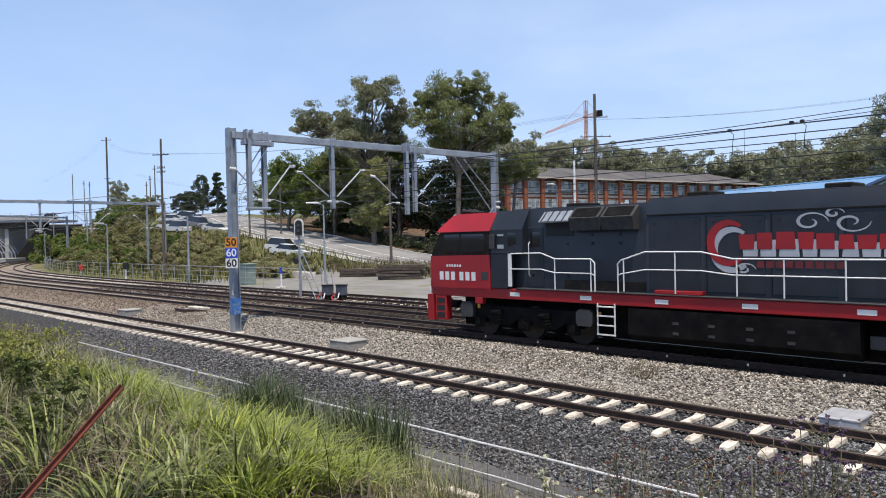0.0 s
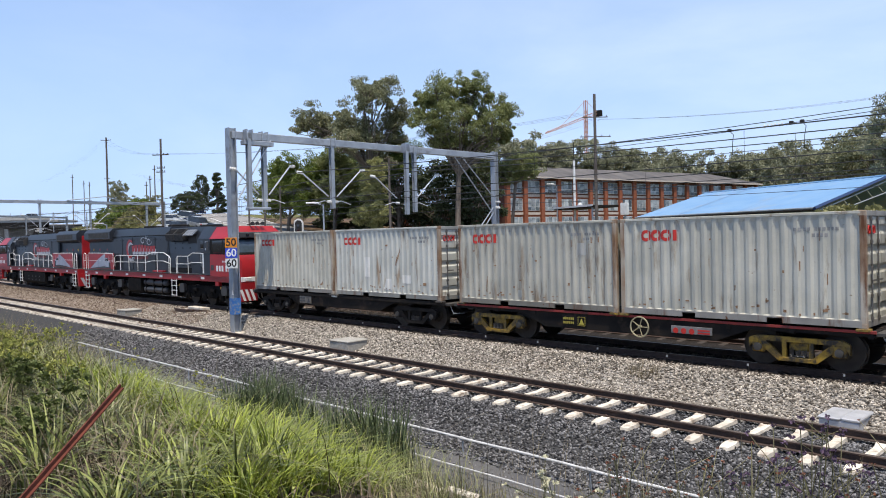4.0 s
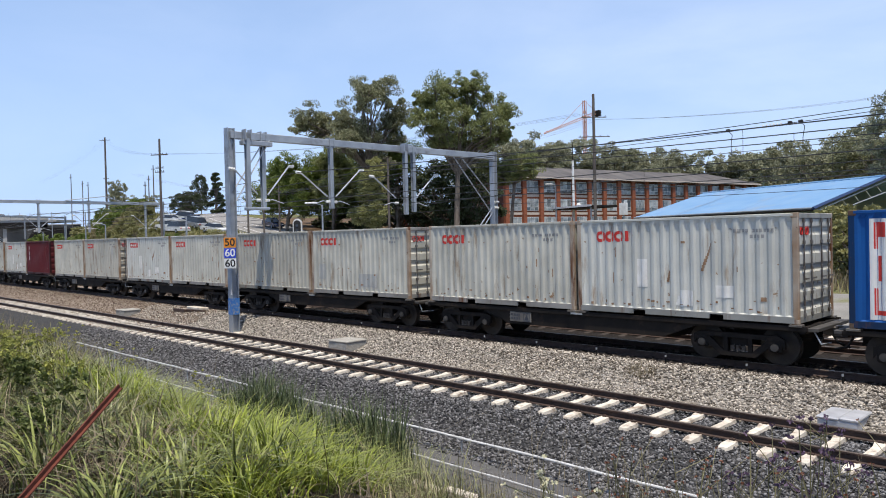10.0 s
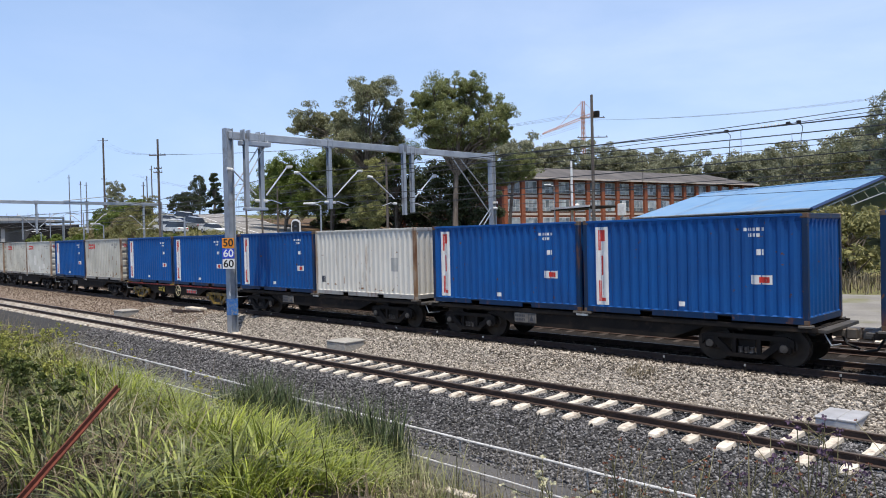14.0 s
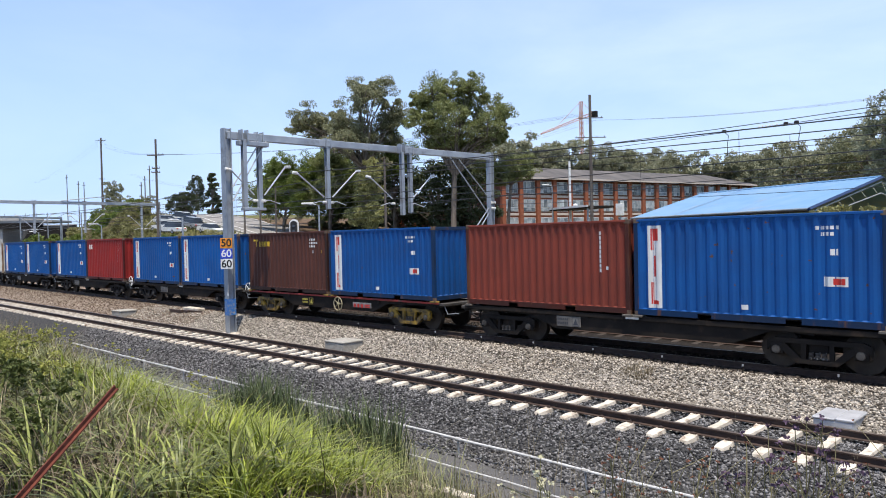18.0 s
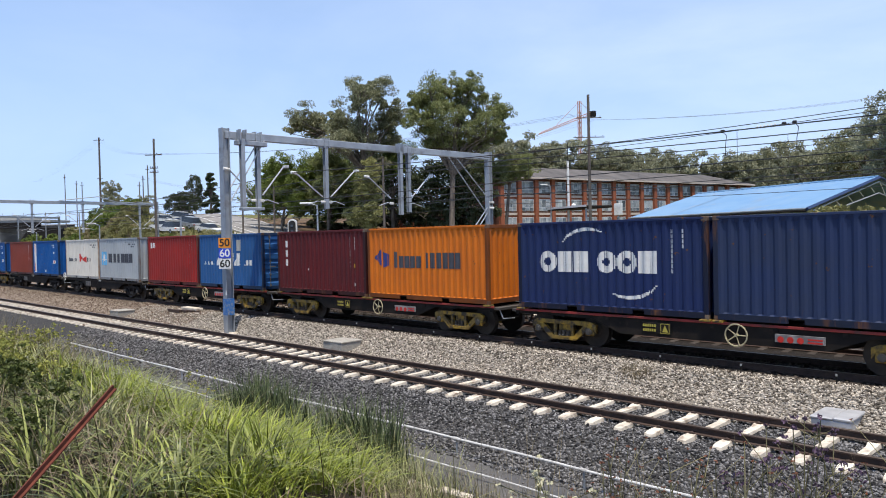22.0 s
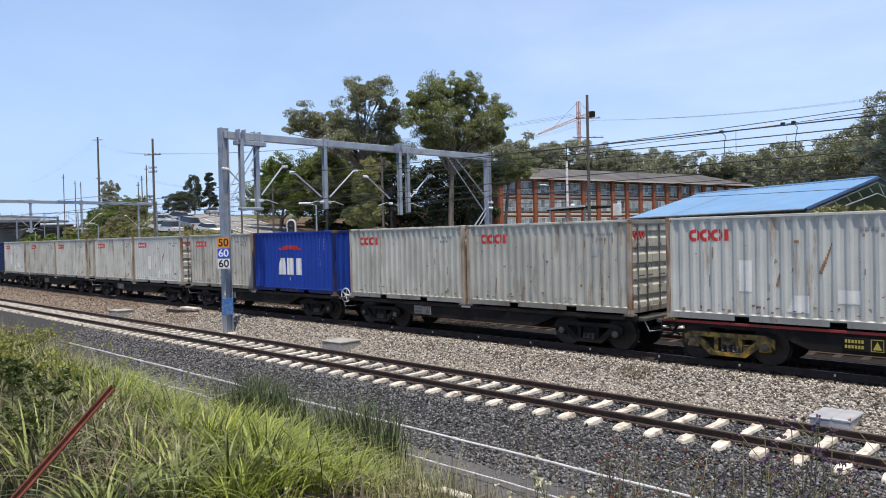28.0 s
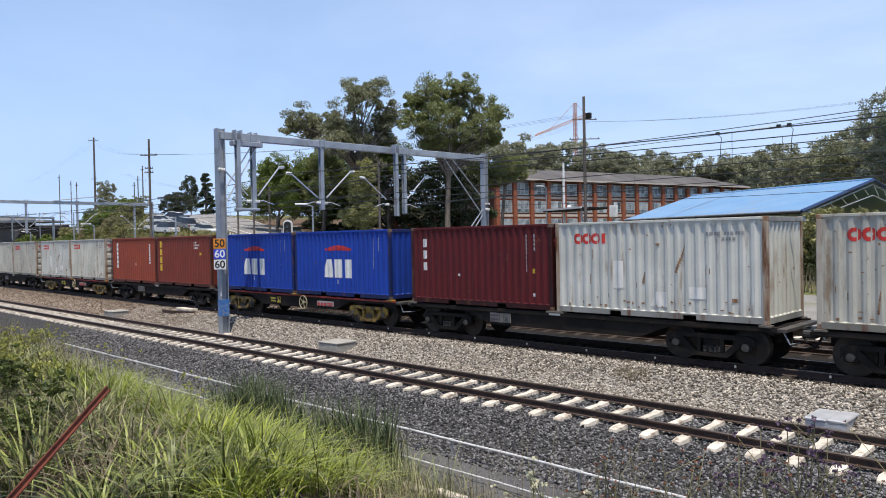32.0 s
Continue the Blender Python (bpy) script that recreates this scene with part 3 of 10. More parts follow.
P_PALE = mat("pale_touched_up_paint", (0.72, 0.71, 0.67), (0.62, 0.61, 0.57), rough=0.6)
P_STAIN = mat("rusty_scrape", (0.20, 0.10, 0.05), (0.30, 0.20, 0.12), scale=9, rough=0.8)
P_PATCH = mat("grey_repair_patch", (0.40, 0.40, 0.38), (0.34, 0.34, 0.32), rough=0.6)
D_RED = mat("red_marking", (0.55, 0.03, 0.02), rough=0.5, fine=0.05)
D_WHITE = mat("white_marking", (0.72, 0.72, 0.70), (0.62, 0.62, 0.60), rough=0.5, fine=0.05)
D_DARK = mat("dark_marking", (0.05, 0.055, 0.07), rough=0.5, fine=0.05)
D_GREY = mat("faded_grey_marking", (0.20, 0.20, 0.20), (0.30, 0.30, 0.29), scale=8, rough=0.6, fine=0.05)
D_GOLD = mat("yellow_marking", (0.70, 0.46, 0.03), rough=0.5, fine=0.05)
D_SKY = mat("light_blue_marking", (0.12, 0.42, 0.72), rough=0.5, fine=0.05)
D_INDIGO = mat("deep_blue_marking", (0.02, 0.04, 0.20), rough=0.5, fine=0.05)

CODE = slab_row(4.55, 2.16, 2.24, (0.07,) * 4, 0.03) + slab_row(5.0, 2.16, 2.24, (0.06,) * 6, 0.03) + slab_row(4.95, 2.02, 2.10, (0.06,) * 4, 0.03)
CODE_UP = stack(5.05, 0.07, 2.28, 0.10, 9, 0.03) + stack(5.35, 0.07, 2.28, 0.10, 4, 0.03)
MARK_O = disc(0.78, 2.12, 0.15, 0.065) + disc(1.07, 2.12, 0.15, 0.06) + disc(1.36, 2.12, 0.15, 0.065) + [(1.56, 1.68, 1.98, 2.26)]


def chips(seed, n=34):
    """Small rusty knocks on a side panel, most of them along its foot."""
    rng, out = random.Random(seed), []
    for _ in range(n):
        low = rng.random() < 0.6
        u, z = rng.uniform(0.35, 5.65), rng.uniform(0.2, 0.42) if low else rng.uniform(0.4, 2.0)
        w, h = (rng.uniform(0.03, 0.10), rng.uniform(0.02, 0.07)) if low or rng.random() < 0.6 else (0.022, rng.uniform(0.08, 0.3))
        out.append((u, u + w, z, z + h))
    return out


LOOKS = {
    # look: paint, marks [(material, cells, words)], label
    "white": (P_WHITE, [(D_RED, MARK_O), (D_GREY, CODE), (P_STAIN, chips(4))], "weathered grey-white corrugated shipping container with a red mark"),
    "white_patched": (P_WHITE, [(D_RED, MARK_O), (D_GREY, CODE), (P_PATCH, [(3.1, 4.2, 0.35, 0.85), (0.5, 0.9, 0.6, 1.2)]), (P_STAIN, chips(7))], "grey-white corrugated shipping container with grey repair patches"),
    "white_scraped": (P_WHITE2, [(D_RED, MARK_O), (D_GREY, CODE), (P_PALE, [(4.1, 4.55, 0.55, 0.85), (1.9, 2.2, 0.75, 1.5)] + slant(3.0, 3.5, 0.3, 0.7, 0.2, 5, 0.7)), (P_STAIN, slant(3.7, 3.78, 1.2, 1.9, 0.35, 9, 0.3) + slant(2.75, 2.83, 0.9, 1.2, 0.2, 5, 0.4) + [(0.9, 0.96, 0.28, 0.36), (5.2, 5.32, 0.5, 0.6)] + chips(9))], "scraped grey-white corrugated shipping container with a red mark"),
    "white_dirty": (P_WHITE3, [(D_RED, MARK_O), (D_GREY, CODE), (P_PATCH, [(4.75, 5.05, 1.6, 1.95), (2.5, 2.7, 0.3, 0.5)]), (P_STAIN, slant(1.2, 1.26, 0.4, 0.9, 0.1, 6, 0.3) + [(3.4, 3.46, 1.5, 1.56), (4.4, 4.46, 0.7, 0.78)] + chips(12))], "grimy cream corrugated shipping container with a red mark"),
    "plain_white": (P_CREAM, [(D_DARK, [(0.35, 0.6, 0.5, 0.75)]), (P_PATCH, [(4.7, 5.1, 1.0, 1.5)]), (P_STAIN, chips(15, 20))], "scuffed white corrugated shipping container without lettering"),
    "maroon": (P_MAROON, [(D_WHITE, stack(0.55, 0.22, 2.2, 0.28, 3, 0.12) + CODE_UP + [(2.2, 2.32, 0.95, 1.03), (5.3, 5.42, 0.4, 0.5)]), (D_GOLD, [(5.3, 5.42, 1.1, 1.24)])], "maroon corrugated shipping container with an upright white mark"),
    "blue": (P_BLUE, [(D_WHITE, [(0.42, 0.80, 0.22, 2.40), (4.75, 5.25, 0.92, 1.14), (2.9, 3.05, 0.3, 0.42)] + slab_row(4.6, 2.2, 2.28, (.07,) * 5, .03) + slab_row(4.7, 2.06, 2.14, (.07,) * 3, .03) + [(4.9, 5.05, 1.62, 1.76)]), (D_RED, [(0.50, 0.57, 1.75, 2.32), (0.57, 0.72, 2.0, 2.32), (0.575, 0.645, 1.05, 1.6), (0.50, 0.57, 0.32, 0.9), (0.57, 0.72, 0.32, 0.42), (4.95, 5.2, 0.96, 1.10)])], "bright blue corrugated shipping container with a white upright panel"),
    "brick": (P_BRICK, [(D_WHITE, stack(5.1, 0.07, 2.28, 0.10, 9, 0.03) + [(5.3, 5.4, 1.2, 1.3)])], "faded brick-red corrugated shipping container"),
    "scarlet": (P_SCARLET, [(D_WHITE, slab_row(0.45, 1.95, 2.25, (0.25, 0.25), 0.06) + CODE_UP)], "red corrugated shipping container with a small white mark"),
    "brown": (P_BROWN, [(D_GOLD, [(0.42, 0.78, 2.22, 2.30), (0.57, 0.65, 1.98, 2.22)] + slab_row(0.82, 1.98, 2.2, (0.2, 0.2, 0.2, 0.2), 0.05)), (D_WHITE, slab_row(4.85, 2.2, 2.28, (.07,) * 4, .03) + slab_row(4.85, 2.06, 2.14, (.07,) * 6, .03) + slab_row(4.85, 1.92, 2.0, (.07,) * 4, .03) + [(5.0, 5.12, 1.68, 1.8)]), (D_GOLD, [(5.6, 5.7, 1.68, 1.8)])], "brown corrugated shipping container with a yellow mark"),
    "banner": (P_CREAM, [(D_DARK, [(0.5, 0.6, 1.1, 1.38)] + slab_row(0.66, 1.12, 1.32, (0.19,) * 6, 0.05) + [(3.95, 4.12, 1.1, 1.38)] + slab_row(4.18, 1.12, 1.34, (0.2, 0.2), 0.06) + CODE), (D_RED, wedge(2.55, 3.08, 1.36, 0.70, 0.10) + wedge(3.08, 3.85, 1.26, 0.08, 0.42))], "white container with dark words and a red bow-tie mark"),
    "star": (P_GREY, [(D_SKY, [(0.40, 1.14, 0.92, 1.76)]), (D_WHITE, star_cells(0.77, 1.34, 0.34, 0.15)), (D_DARK, slab_row(1.5, 1.10, 1.64, (0.56, 0.5, 0.42, 0.5, 0.46, 0.5), 0.14) + CODE)], "pale grey container with a light blue square mark"),
    "sail": (P_MIDBLUE, [(D_WHITE, slant(1.72, 2.40, 1.08, 1.66, 0.45, 9, 0.85) + slant(2.55, 3.30, 1.08, 1.66, 0.55, 9, 0.4) + slant(3.42, 3.95, 1.08, 1.66, 0.4, 9, 0.6) + slant(0.5, 0.74, 1.1, 1.26, 0, 3, 0.6) + slant(0.82, 1.06, 1.1, 1.26, 0, 3, 0.6) + slant(1.14, 1.38, 1.1, 1.26, 0, 3, 0.6) + [(1.45, 1.52, 1.08, 1.15), (4.40, 4.47, 1.08, 1.15)] + slab_row(4.55, 1.1, 1.34, (.16, .05, .15), .06)), (P_PATCH, slant(3.66, 4.1, 1.78, 2.3, 0.1, 7, 0.8))], "mid-blue shipping container with slanting white letters"),
    "orange": (P_ORANGE, [(D_INDIGO, wedge(0.42, 0.78, 1.5, 0.06, 0.62) + wedge(0.82, 1.2, 1.42, 0.62, 0.40)), (D_DARK, [(1.50, 1.64, 1.14, 1.72)] + slab_row(1.72, 1.14, 1.56, (0.25, 0.25, 0.25, 0.25), 0.07) + slab_row(3.15, 1.14, 1.68, (0.12, 0.24, 0.24, 0.24, 0.24, 0.2), 0.07))], "bright orange corrugated container with dark lettering blocks"),
    "swoosh": (P_NAVY, [(D_WHITE, disc(1.12, 1.42, 0.31, 0.12, 14) + slab_row(1.47, 1.12, 1.72, (0.50, 0.48), 0.06) + disc(3.12, 1.42, 0.31, 0.12, 14) + disc(3.76, 1.42, 0.31, 0.12, 14) + [(4.11, 4.66, 1.12, 1.72)] + arc_cells(2.5, 1.6, 1.0, 0.75, 150, 60, 0.10) + arc_cells(3.8, 1.2, 1.0, 0.75, 330, 240, 0.10) + CODE_UP)], "navy container with bold white marks and two arcs"),
    "navy": (P_NAVY2, [(D_WHITE, slab_row(4.9, 2.2, 2.28, (.07,) * 5, .03) + slab_row(5.0, 2.06, 2.14, (.07,) * 3, .03) + slab_row(5.0, 1.6, 1.7, (.07,) * 3, .03))], "faded navy corrugated shipping container"),
    "navy_gold": (P_NAVY, [(D_GOLD, slab_row(0.5, 2.0, 2.16, (0.14, 0.14, 0.14, 0.14, 0.14), 0.04) + [(5.3, 5.4, 1.4, 1.5)]), (D_WHITE, CODE_UP)], "navy corrugated shipping container with a small yellow mark"),
    "royal": (P_ROYAL, [(D_RED, arc_cells(2.95, 1.62, 1.0, 0.3, 140, 40, 0.2) + [(2.1, 3.8, 1.82, 1.90)]), (D_WHITE, slant(1.97, 2.61, 0.74, 1.46, 0.06, 9, 0.45) + slant(2.71, 3.21, 0.74, 1.46, 0.0, 6, 1.0) + [(2.85, 2.95, 0.62, 0.66), (3.33, 3.80, 0.74, 1.46), (2.85, 2.95, 0.5, 0.6)] + CODE_UP)], "royal blue container with white letters under red stroke"),
    "terra": (P_TERRA, [(D_WHITE, stack(0.72, 0.26, 2.3, 0.2, 6, 0.055) + [(2.0, 2.06, 1.5, 1.75), (3.3, 3.45, 1.0, 1.14)] + stack(5.2, 0.07, 2.2, 0.10, 8, 0.04))], "rusty orange corrugated shipping container with an upright white mark"),
    "rust_gold": (P_BRICK, [(D_GOLD, stack(0.40, 0.24, 2.35, 0.34, 4, 0.08)), (D_WHITE, slab_row(4.3, 2.2, 2.28, (.07,) * 3, .03) + slab_row(4.3, 2.06, 2.14, (.07,) * 6, .03) + slab_row(4.3, 1.92, 2.0, (.07,) * 4, .03)), (D_GOLD, [(4.9, 5.0, 1.6, 1.72)])], "reddish-brown shipping container with an upright yellow mark"),
}
SHELL = {}
BASE = {m.name: c for m, c in ((P_WHITE2, (0.5, 0.5, 0.46)), (P_WHITE3, (0.42, 0.4, 0.34)), (P_WHITE, (0.5, 0.48, 0.44)), (P_CREAM, (0.6, 0.6, 0.58)), (P_GREY, (0.36, 0.38, 0.4)), (P_MAROON, (0.10, 0.012, 0.014)), (P_BRICK, (0.2, 0.045, 0.028)), (P_BROWN, (0.09, 0.034, 0.024)),
        (P_SCARLET, (0.25, 0.022, 0.02)), (P_TERRA, (0.3, 0.062, 0.03)), (P_BLUE, (0.008, 0.075, 0.24)), (P_MIDBLUE, (0.025, 0.09, 0.24)), (P_ROYAL, (0.012, 0.045, 0.28)), (P_NAVY, (0.014, 0.024, 0.08)), (P_NAVY2, (0.03, 0.05, 0.12)), (P_ORANGE, (0.55, 0.14, 0.012)))}


def shell_meshes(paint_mat):
    """The meshes that all containers of one paint share."""
    if paint_mat.name in SHELL:
        return SHELL[paint_mat.name]
    hx, hy = BOX_L / 2, BOX_W / 2
    d = {}
    # grime plus the shade of set-in rails, both put into the colour
    grimy = shaded_rail_paint(paint_mat, BASE[paint_mat.name])
    for key, s in (("near", -1), ("far", 1)):
        mb = MB()
        corrugated(mb, SIDE_A, SIDE_B, 0.15, BOX_H - 0.06, s * FACE_Y, s > 0)
        d["side_" + key] = mb.mesh("side_panel", paint_mat, smooth=False)
    mb = MB()
    corrugated(mb, -hy + 0.12, hy - 0.12, 0.15, BOX_H - 0.1, -hx + 0.02, True, "x")
    d["end_front"] = mb.mesh("end_panel", paint_mat, smooth=False)
    mb = MB()
    corrugated(mb, -hy + 0.12, hy - 0.12, 0.15, BOX_H - 0.1, hx - 0.02, False, "x")
    d["end_back"] = mb.mesh("end_panel", paint_mat, smooth=False)
    mb = MB()
    st = [-hx + 0.1 + i * 0.1 for i in range(59)]
    vs = []
    for i, x in enumerate(st):
        z = BOX_H - 0.012 - (0.02 if i % 4 > 1 else 0.0)
        vs += [(x, -hy + 0.05, z), (x, hy - 0.05, z)]
    mb.add(vs, [(2 * i, 2 * i + 2, 2 * i + 3, 2 * i + 1) for i in range(len(st) - 1)])
    d["roof"] = mb.mesh("roof", paint_mat, smooth=False)
    for k, s in (("near", -1), ("far", 1)):
        y0, y1 = sorted((s * hy, s * (hy - 0.06)))
        d["top_" + k] = MB().box(-hx + 0.1, hx - 0.1, y0, y1, BOX_H - 0.075, BOX_H - 0.008, 0.008).mesh("top_rail", paint_mat)
        y0, y1 = sorted((s * hy, s * (hy - 0.05)))
        pocket = [(-hx + 0.1, 0.17), (-hx + 0.1, 0.02)]
        for c in (-1.07, 1.07):
            pocket += [(c - 0.18, 0.02), (c - 0.18, 0.135), (c + 0.18, 0.135), (c + 0.18, 0.02)]
        pocket += [(hx - 0.1, 0.02), (hx - 0.1, 0.17)]
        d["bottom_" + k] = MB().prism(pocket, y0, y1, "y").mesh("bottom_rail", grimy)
        x0, x1 = sorted((s * hx, s * (hx - 0.08)))
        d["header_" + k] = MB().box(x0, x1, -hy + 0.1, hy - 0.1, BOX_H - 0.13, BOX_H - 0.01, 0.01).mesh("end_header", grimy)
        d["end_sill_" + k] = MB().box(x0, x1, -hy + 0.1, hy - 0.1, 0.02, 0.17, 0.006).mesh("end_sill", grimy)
    d["floor"] = MB().box(-hx + 0.05, hx - 0.05, -hy + 0.06, hy - 0.06, 0.10, 0.15).mesh("floor", M_STEEL_DARK)
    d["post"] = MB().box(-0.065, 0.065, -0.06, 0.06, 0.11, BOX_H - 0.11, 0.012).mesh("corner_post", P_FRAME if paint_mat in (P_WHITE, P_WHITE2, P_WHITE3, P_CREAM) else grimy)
    mb = MB().box(-0.082, 0.082, -0.075, 0.075, 0, 0.118, 0.012)
    d["casting"] = mb.mesh("corner_casting", P_FRAME if paint_mat in (P_WHITE, P_WHITE2, P_WHITE3, P_CREAM) else P_CASTING)
    for k, s in (("near", -1), ("far", 1)):
        a, b = (0.01, hy - 0.12) if s > 0 else (-hy + 0.12, -0.01)
        prof = [(hx - 0.06, 0.16), (hx - 0.02, 0.16)]
        for z in (0.30, 0.74, 1.18, 1.62, 2.06):
            prof += [(hx - 0.02, z), (hx - 0.052, z + 0.05), (hx - 0.052, z + 0.17), (hx - 0.02, z + 0.22)]
        prof += [(hx - 0.02, BOX_H - 0.14), (hx - 0.06, BOX_H - 0.14)]
        mb = MB().prism(prof, a, b, "y")
        d["door_" + k] = mb.mesh("door", paint_mat)
    mb = MB().cyl((0.012, 0, 0.14), (0.012, 0, BOX_H - 0.12), 0.018, n=6)
    for z in (0.2, 0.7, 1.3, 1.9, 2.4):
        mb.box(-0.006, 0.034, -0.045, 0.045, z - 0.04, z + 0.04)
    mb.box(0.015, 0.035, -0.02, 0.28, 1.02, 1.06)
    d["lock_rod"] = mb.mesh("lock_rod", mat("galvanised_rod_" + paint_mat.name, (0.17, 0.165, 0.16), (0.11, 0.09, 0.075), rough=0.55, metal=0.3))
    SHELL[paint_mat.name] = d
    return d


MARKS = {}


def container(look_name, doors):
    pm, marks, label = LOOKS[look_name]
    d = shell_meshes(pm)
    t = thing("shipping_container", label.replace("shipping ", "") + " on wagon", "shipping container", "containers on the freight train")
    for k, name in (("side_near", "side_panel"), ("side_far", "side_panel"), ("roof", "roof"), ("top_near", "top_rail"), ("top_far", "top_rail"), ("bottom_near", "bottom_rail"),
                    ("bottom_far", "bottom_rail"), ("header_near", "end_header"), ("header_far", "end_header"), ("end_sill_near", "end_sill"), ("end_sill_far", "end_sill"), ("floor", "floor"), ("end_front", "end_panel")):
        part(name, d[k], None, t)
    hx, hy = BOX_L / 2, BOX_W / 2
    for sx in (-1, 1):
        for sy in (-1, 1):
            p = part("corner_post", d["post"], None, t)
            p.location = (sx * (hx - 0.066), sy * (hy - 0.062), 0)
            for z in (0, BOX_H - 0.118):
                c = part("corner_casting", d["casting"], None, t)
                c.location = (sx * (hx - 0.083), sy * (hy - 0.076), z)
    if doors:
        for k, ys in (("near", (-0.85, -0.35)), ("far", (0.35, 0.85))):
            leaf = part("door", d["door_" + k], None, t)
            for y in ys:
                rod = part("lock_rod", d["lock_rod"], None, leaf)
                rod.matrix_basis = pose(hx, y, 0)
    else:
        part("end_panel", d["end_back"], None, t)
    if look_name not in MARKS:
        MARKS[look_name] = []
        for layer, (mm, cells) in enumerate(marks):
            small = MB()
            for patch in patches(cells):
                big = sum((u1 - u0) * (z1 - z0) for u0, u1, z0, z1 in patch) > 0.012
                mb = MB() if big else small
                decal(mb, patch, -1, 0.004 + 0.003 * layer)
                if big:
                    MARKS[look_name].append((mb.mesh("painted_mark", mm, smooth=False), ""))
            if small.v:
                MARKS[look_name].append((small.mesh("rust_chips" if mm is P_STAIN else "stencil_code", mm, smooth=False), "stuff"))
    if doors and pm in (P_WHITE, P_WHITE2, P_WHITE3):
        if "end" not in MARKS:
            mb = MB()
            for y in (-0.93, -0.77, -0.61):
                mb.tube([(hx - 0.02, y + 0.065 * math.cos(k * 0.5236), 2.16 + 0.085 * math.sin(k * 0.5236)) for k in range(13)], 0.017, 4, caps=False)
            mb.box(hx - 0.03, hx - 0.016, -0.51, -0.44, 2.075, 2.245)
            MARKS["end"] = mb.mesh("painted_mark", D_RED)
        tagged(part("painted_mark", MARKS["end"], None, t), kind="stuff")
    for me, kd in MARKS[look_name]:
        tagged(part(me.name.split(".")[0], me, None, t), kind=kd)
    return t


def patches(cells):
    """Groups of touching rectangles."""
    left, out = list(cells), []
    while left:
        group, todo = [], [left.pop()]
        while todo:
            c = todo.pop()
            group.append(c)
            for d in left[:]:
                if c[0] <= d[1] + 0.006 and d[0] <= c[1] + 0.006 and c[2] <= d[3] + 0.006 and d[2] <= c[3] + 0.006:
                    left.remove(d)
                    todo.append(d)
        out.append(group)
    return out


# ---- flat wagons ----
M_AXLE = mat("axle_box_steel", (0.05, 0.047, 0.044), (0.09, 0.084, 0.078), rough=0.6, metal=0.3)
M_WAGON = mat("grimy_black_wagon_paint", (0.013, 0.012, 0.012), (0.026, 0.022, 0.019), rough=0.75, scale=1.4, dirt=(0.045, 0.033, 0.025), dscale=2.4, spec=0.1)
M_WAGON_RED = mat("dull_red_sill_paint", (0.28, 0.025, 0.022), (0.19, 0.025, 0.02), rough=0.7, dirt=(0.05, 0.035, 0.03), dscale=2)
WAGON_PARTS = {}


def wheelset_mesh(r=0.46):
    mb = MB()
    for s in (-1, 1):
        y = s * 0.715
        mb.cyl((0, y - 0.065, 0), (0, y + 0.065, 0), r, n=24)
        mb.cyl((0, s * 0.64 - 0.012, 0), (0, s * 0.64 + 0.012, 0), r + 0.028, n=24)
        mb.cyl((0, y + s * 0.065, 0), (0, y + s * 0.085, 0), r * 0.45, r * 0.4, n=14)
    mb.cyl((0, -1.02, 0), (0, 1.02, 0), 0.075, n=10)
    return mb.mesh("wheelset", mat("wheel_steel", (0.03, 0.026, 0.024), (0.06, 0.05, 0.042), rough=0.55, metal=0.5) if "wheel" not in WAGON_PARTS else WAGON_PARTS["wheel"].materials[0])


def side_frame_mesh(material):
    mb = MB()
    for s in (-1, 1):
        a, b = s * 0.99, s * 1.09
        y0, y1 = min(a, b), max(a, b)
        mb.prism(((-1.12, 0.42), (-1.12, 0.66), (-0.95, 0.74), (0.95, 0.74), (1.12, 0.66), (1.12, 0.42), (0.98, 0.62), (-0.98, 0.62)), y0, y1, "y")
        mb.prism(((-0.98, 0.62), (-0.72, 0.62), (-0.28, 0.22), (-0.42, 0.16)), y0, y1, "y")
        mb.prism(((0.98, 0.62), (0.42, 0.16), (0.28, 0.22), (0.72, 0.62)), y0, y1, "y")
        mb.box(-0.42, 0.42, y0, y1, 0.16, 0.27, 0.015)
        for x in (-0.30, 0.30):
            mb.box(x - 0.05, x + 0.05, y0 + 0.01, y1 - 0.01, 0.25, 0.64)
        for x in (-0.9, 0.9):
            mb.box(x - 0.15, x + 0.15, y0 - 0.01, y1 + 0.01, 0.34, 0.64, 0.03)
    mb.box(-0.22, 0.22, -1.0, 1.0, 0.42, 0.62, 0.02)
    return mb.mesh("side_frame", material)


def spring_mesh():
    mb = MB().tube([(0.05 * math.cos(a * 1.2), 0.05 * math.sin(a * 1.2), 0.27 + a * 0.0062) for a in range(28)], 0.014, 4, caps=False)
    return mb.mesh("spring", mat("spring_steel", (0.12, 0.11, 0.10), rough=0.5, metal=0.4))


def axle_box_mesh(material, s):
    mb = MB()
    if s:
        mb.cyl((0, s * 1.08, 0), (0, s * 1.14, 0), 0.105, 0.09, n=14)
        mb.cyl((0, s * 1.14, 0), (0, s * 1.152, 0), 0.05, n=10)
    return mb.mesh("axle_box", material)


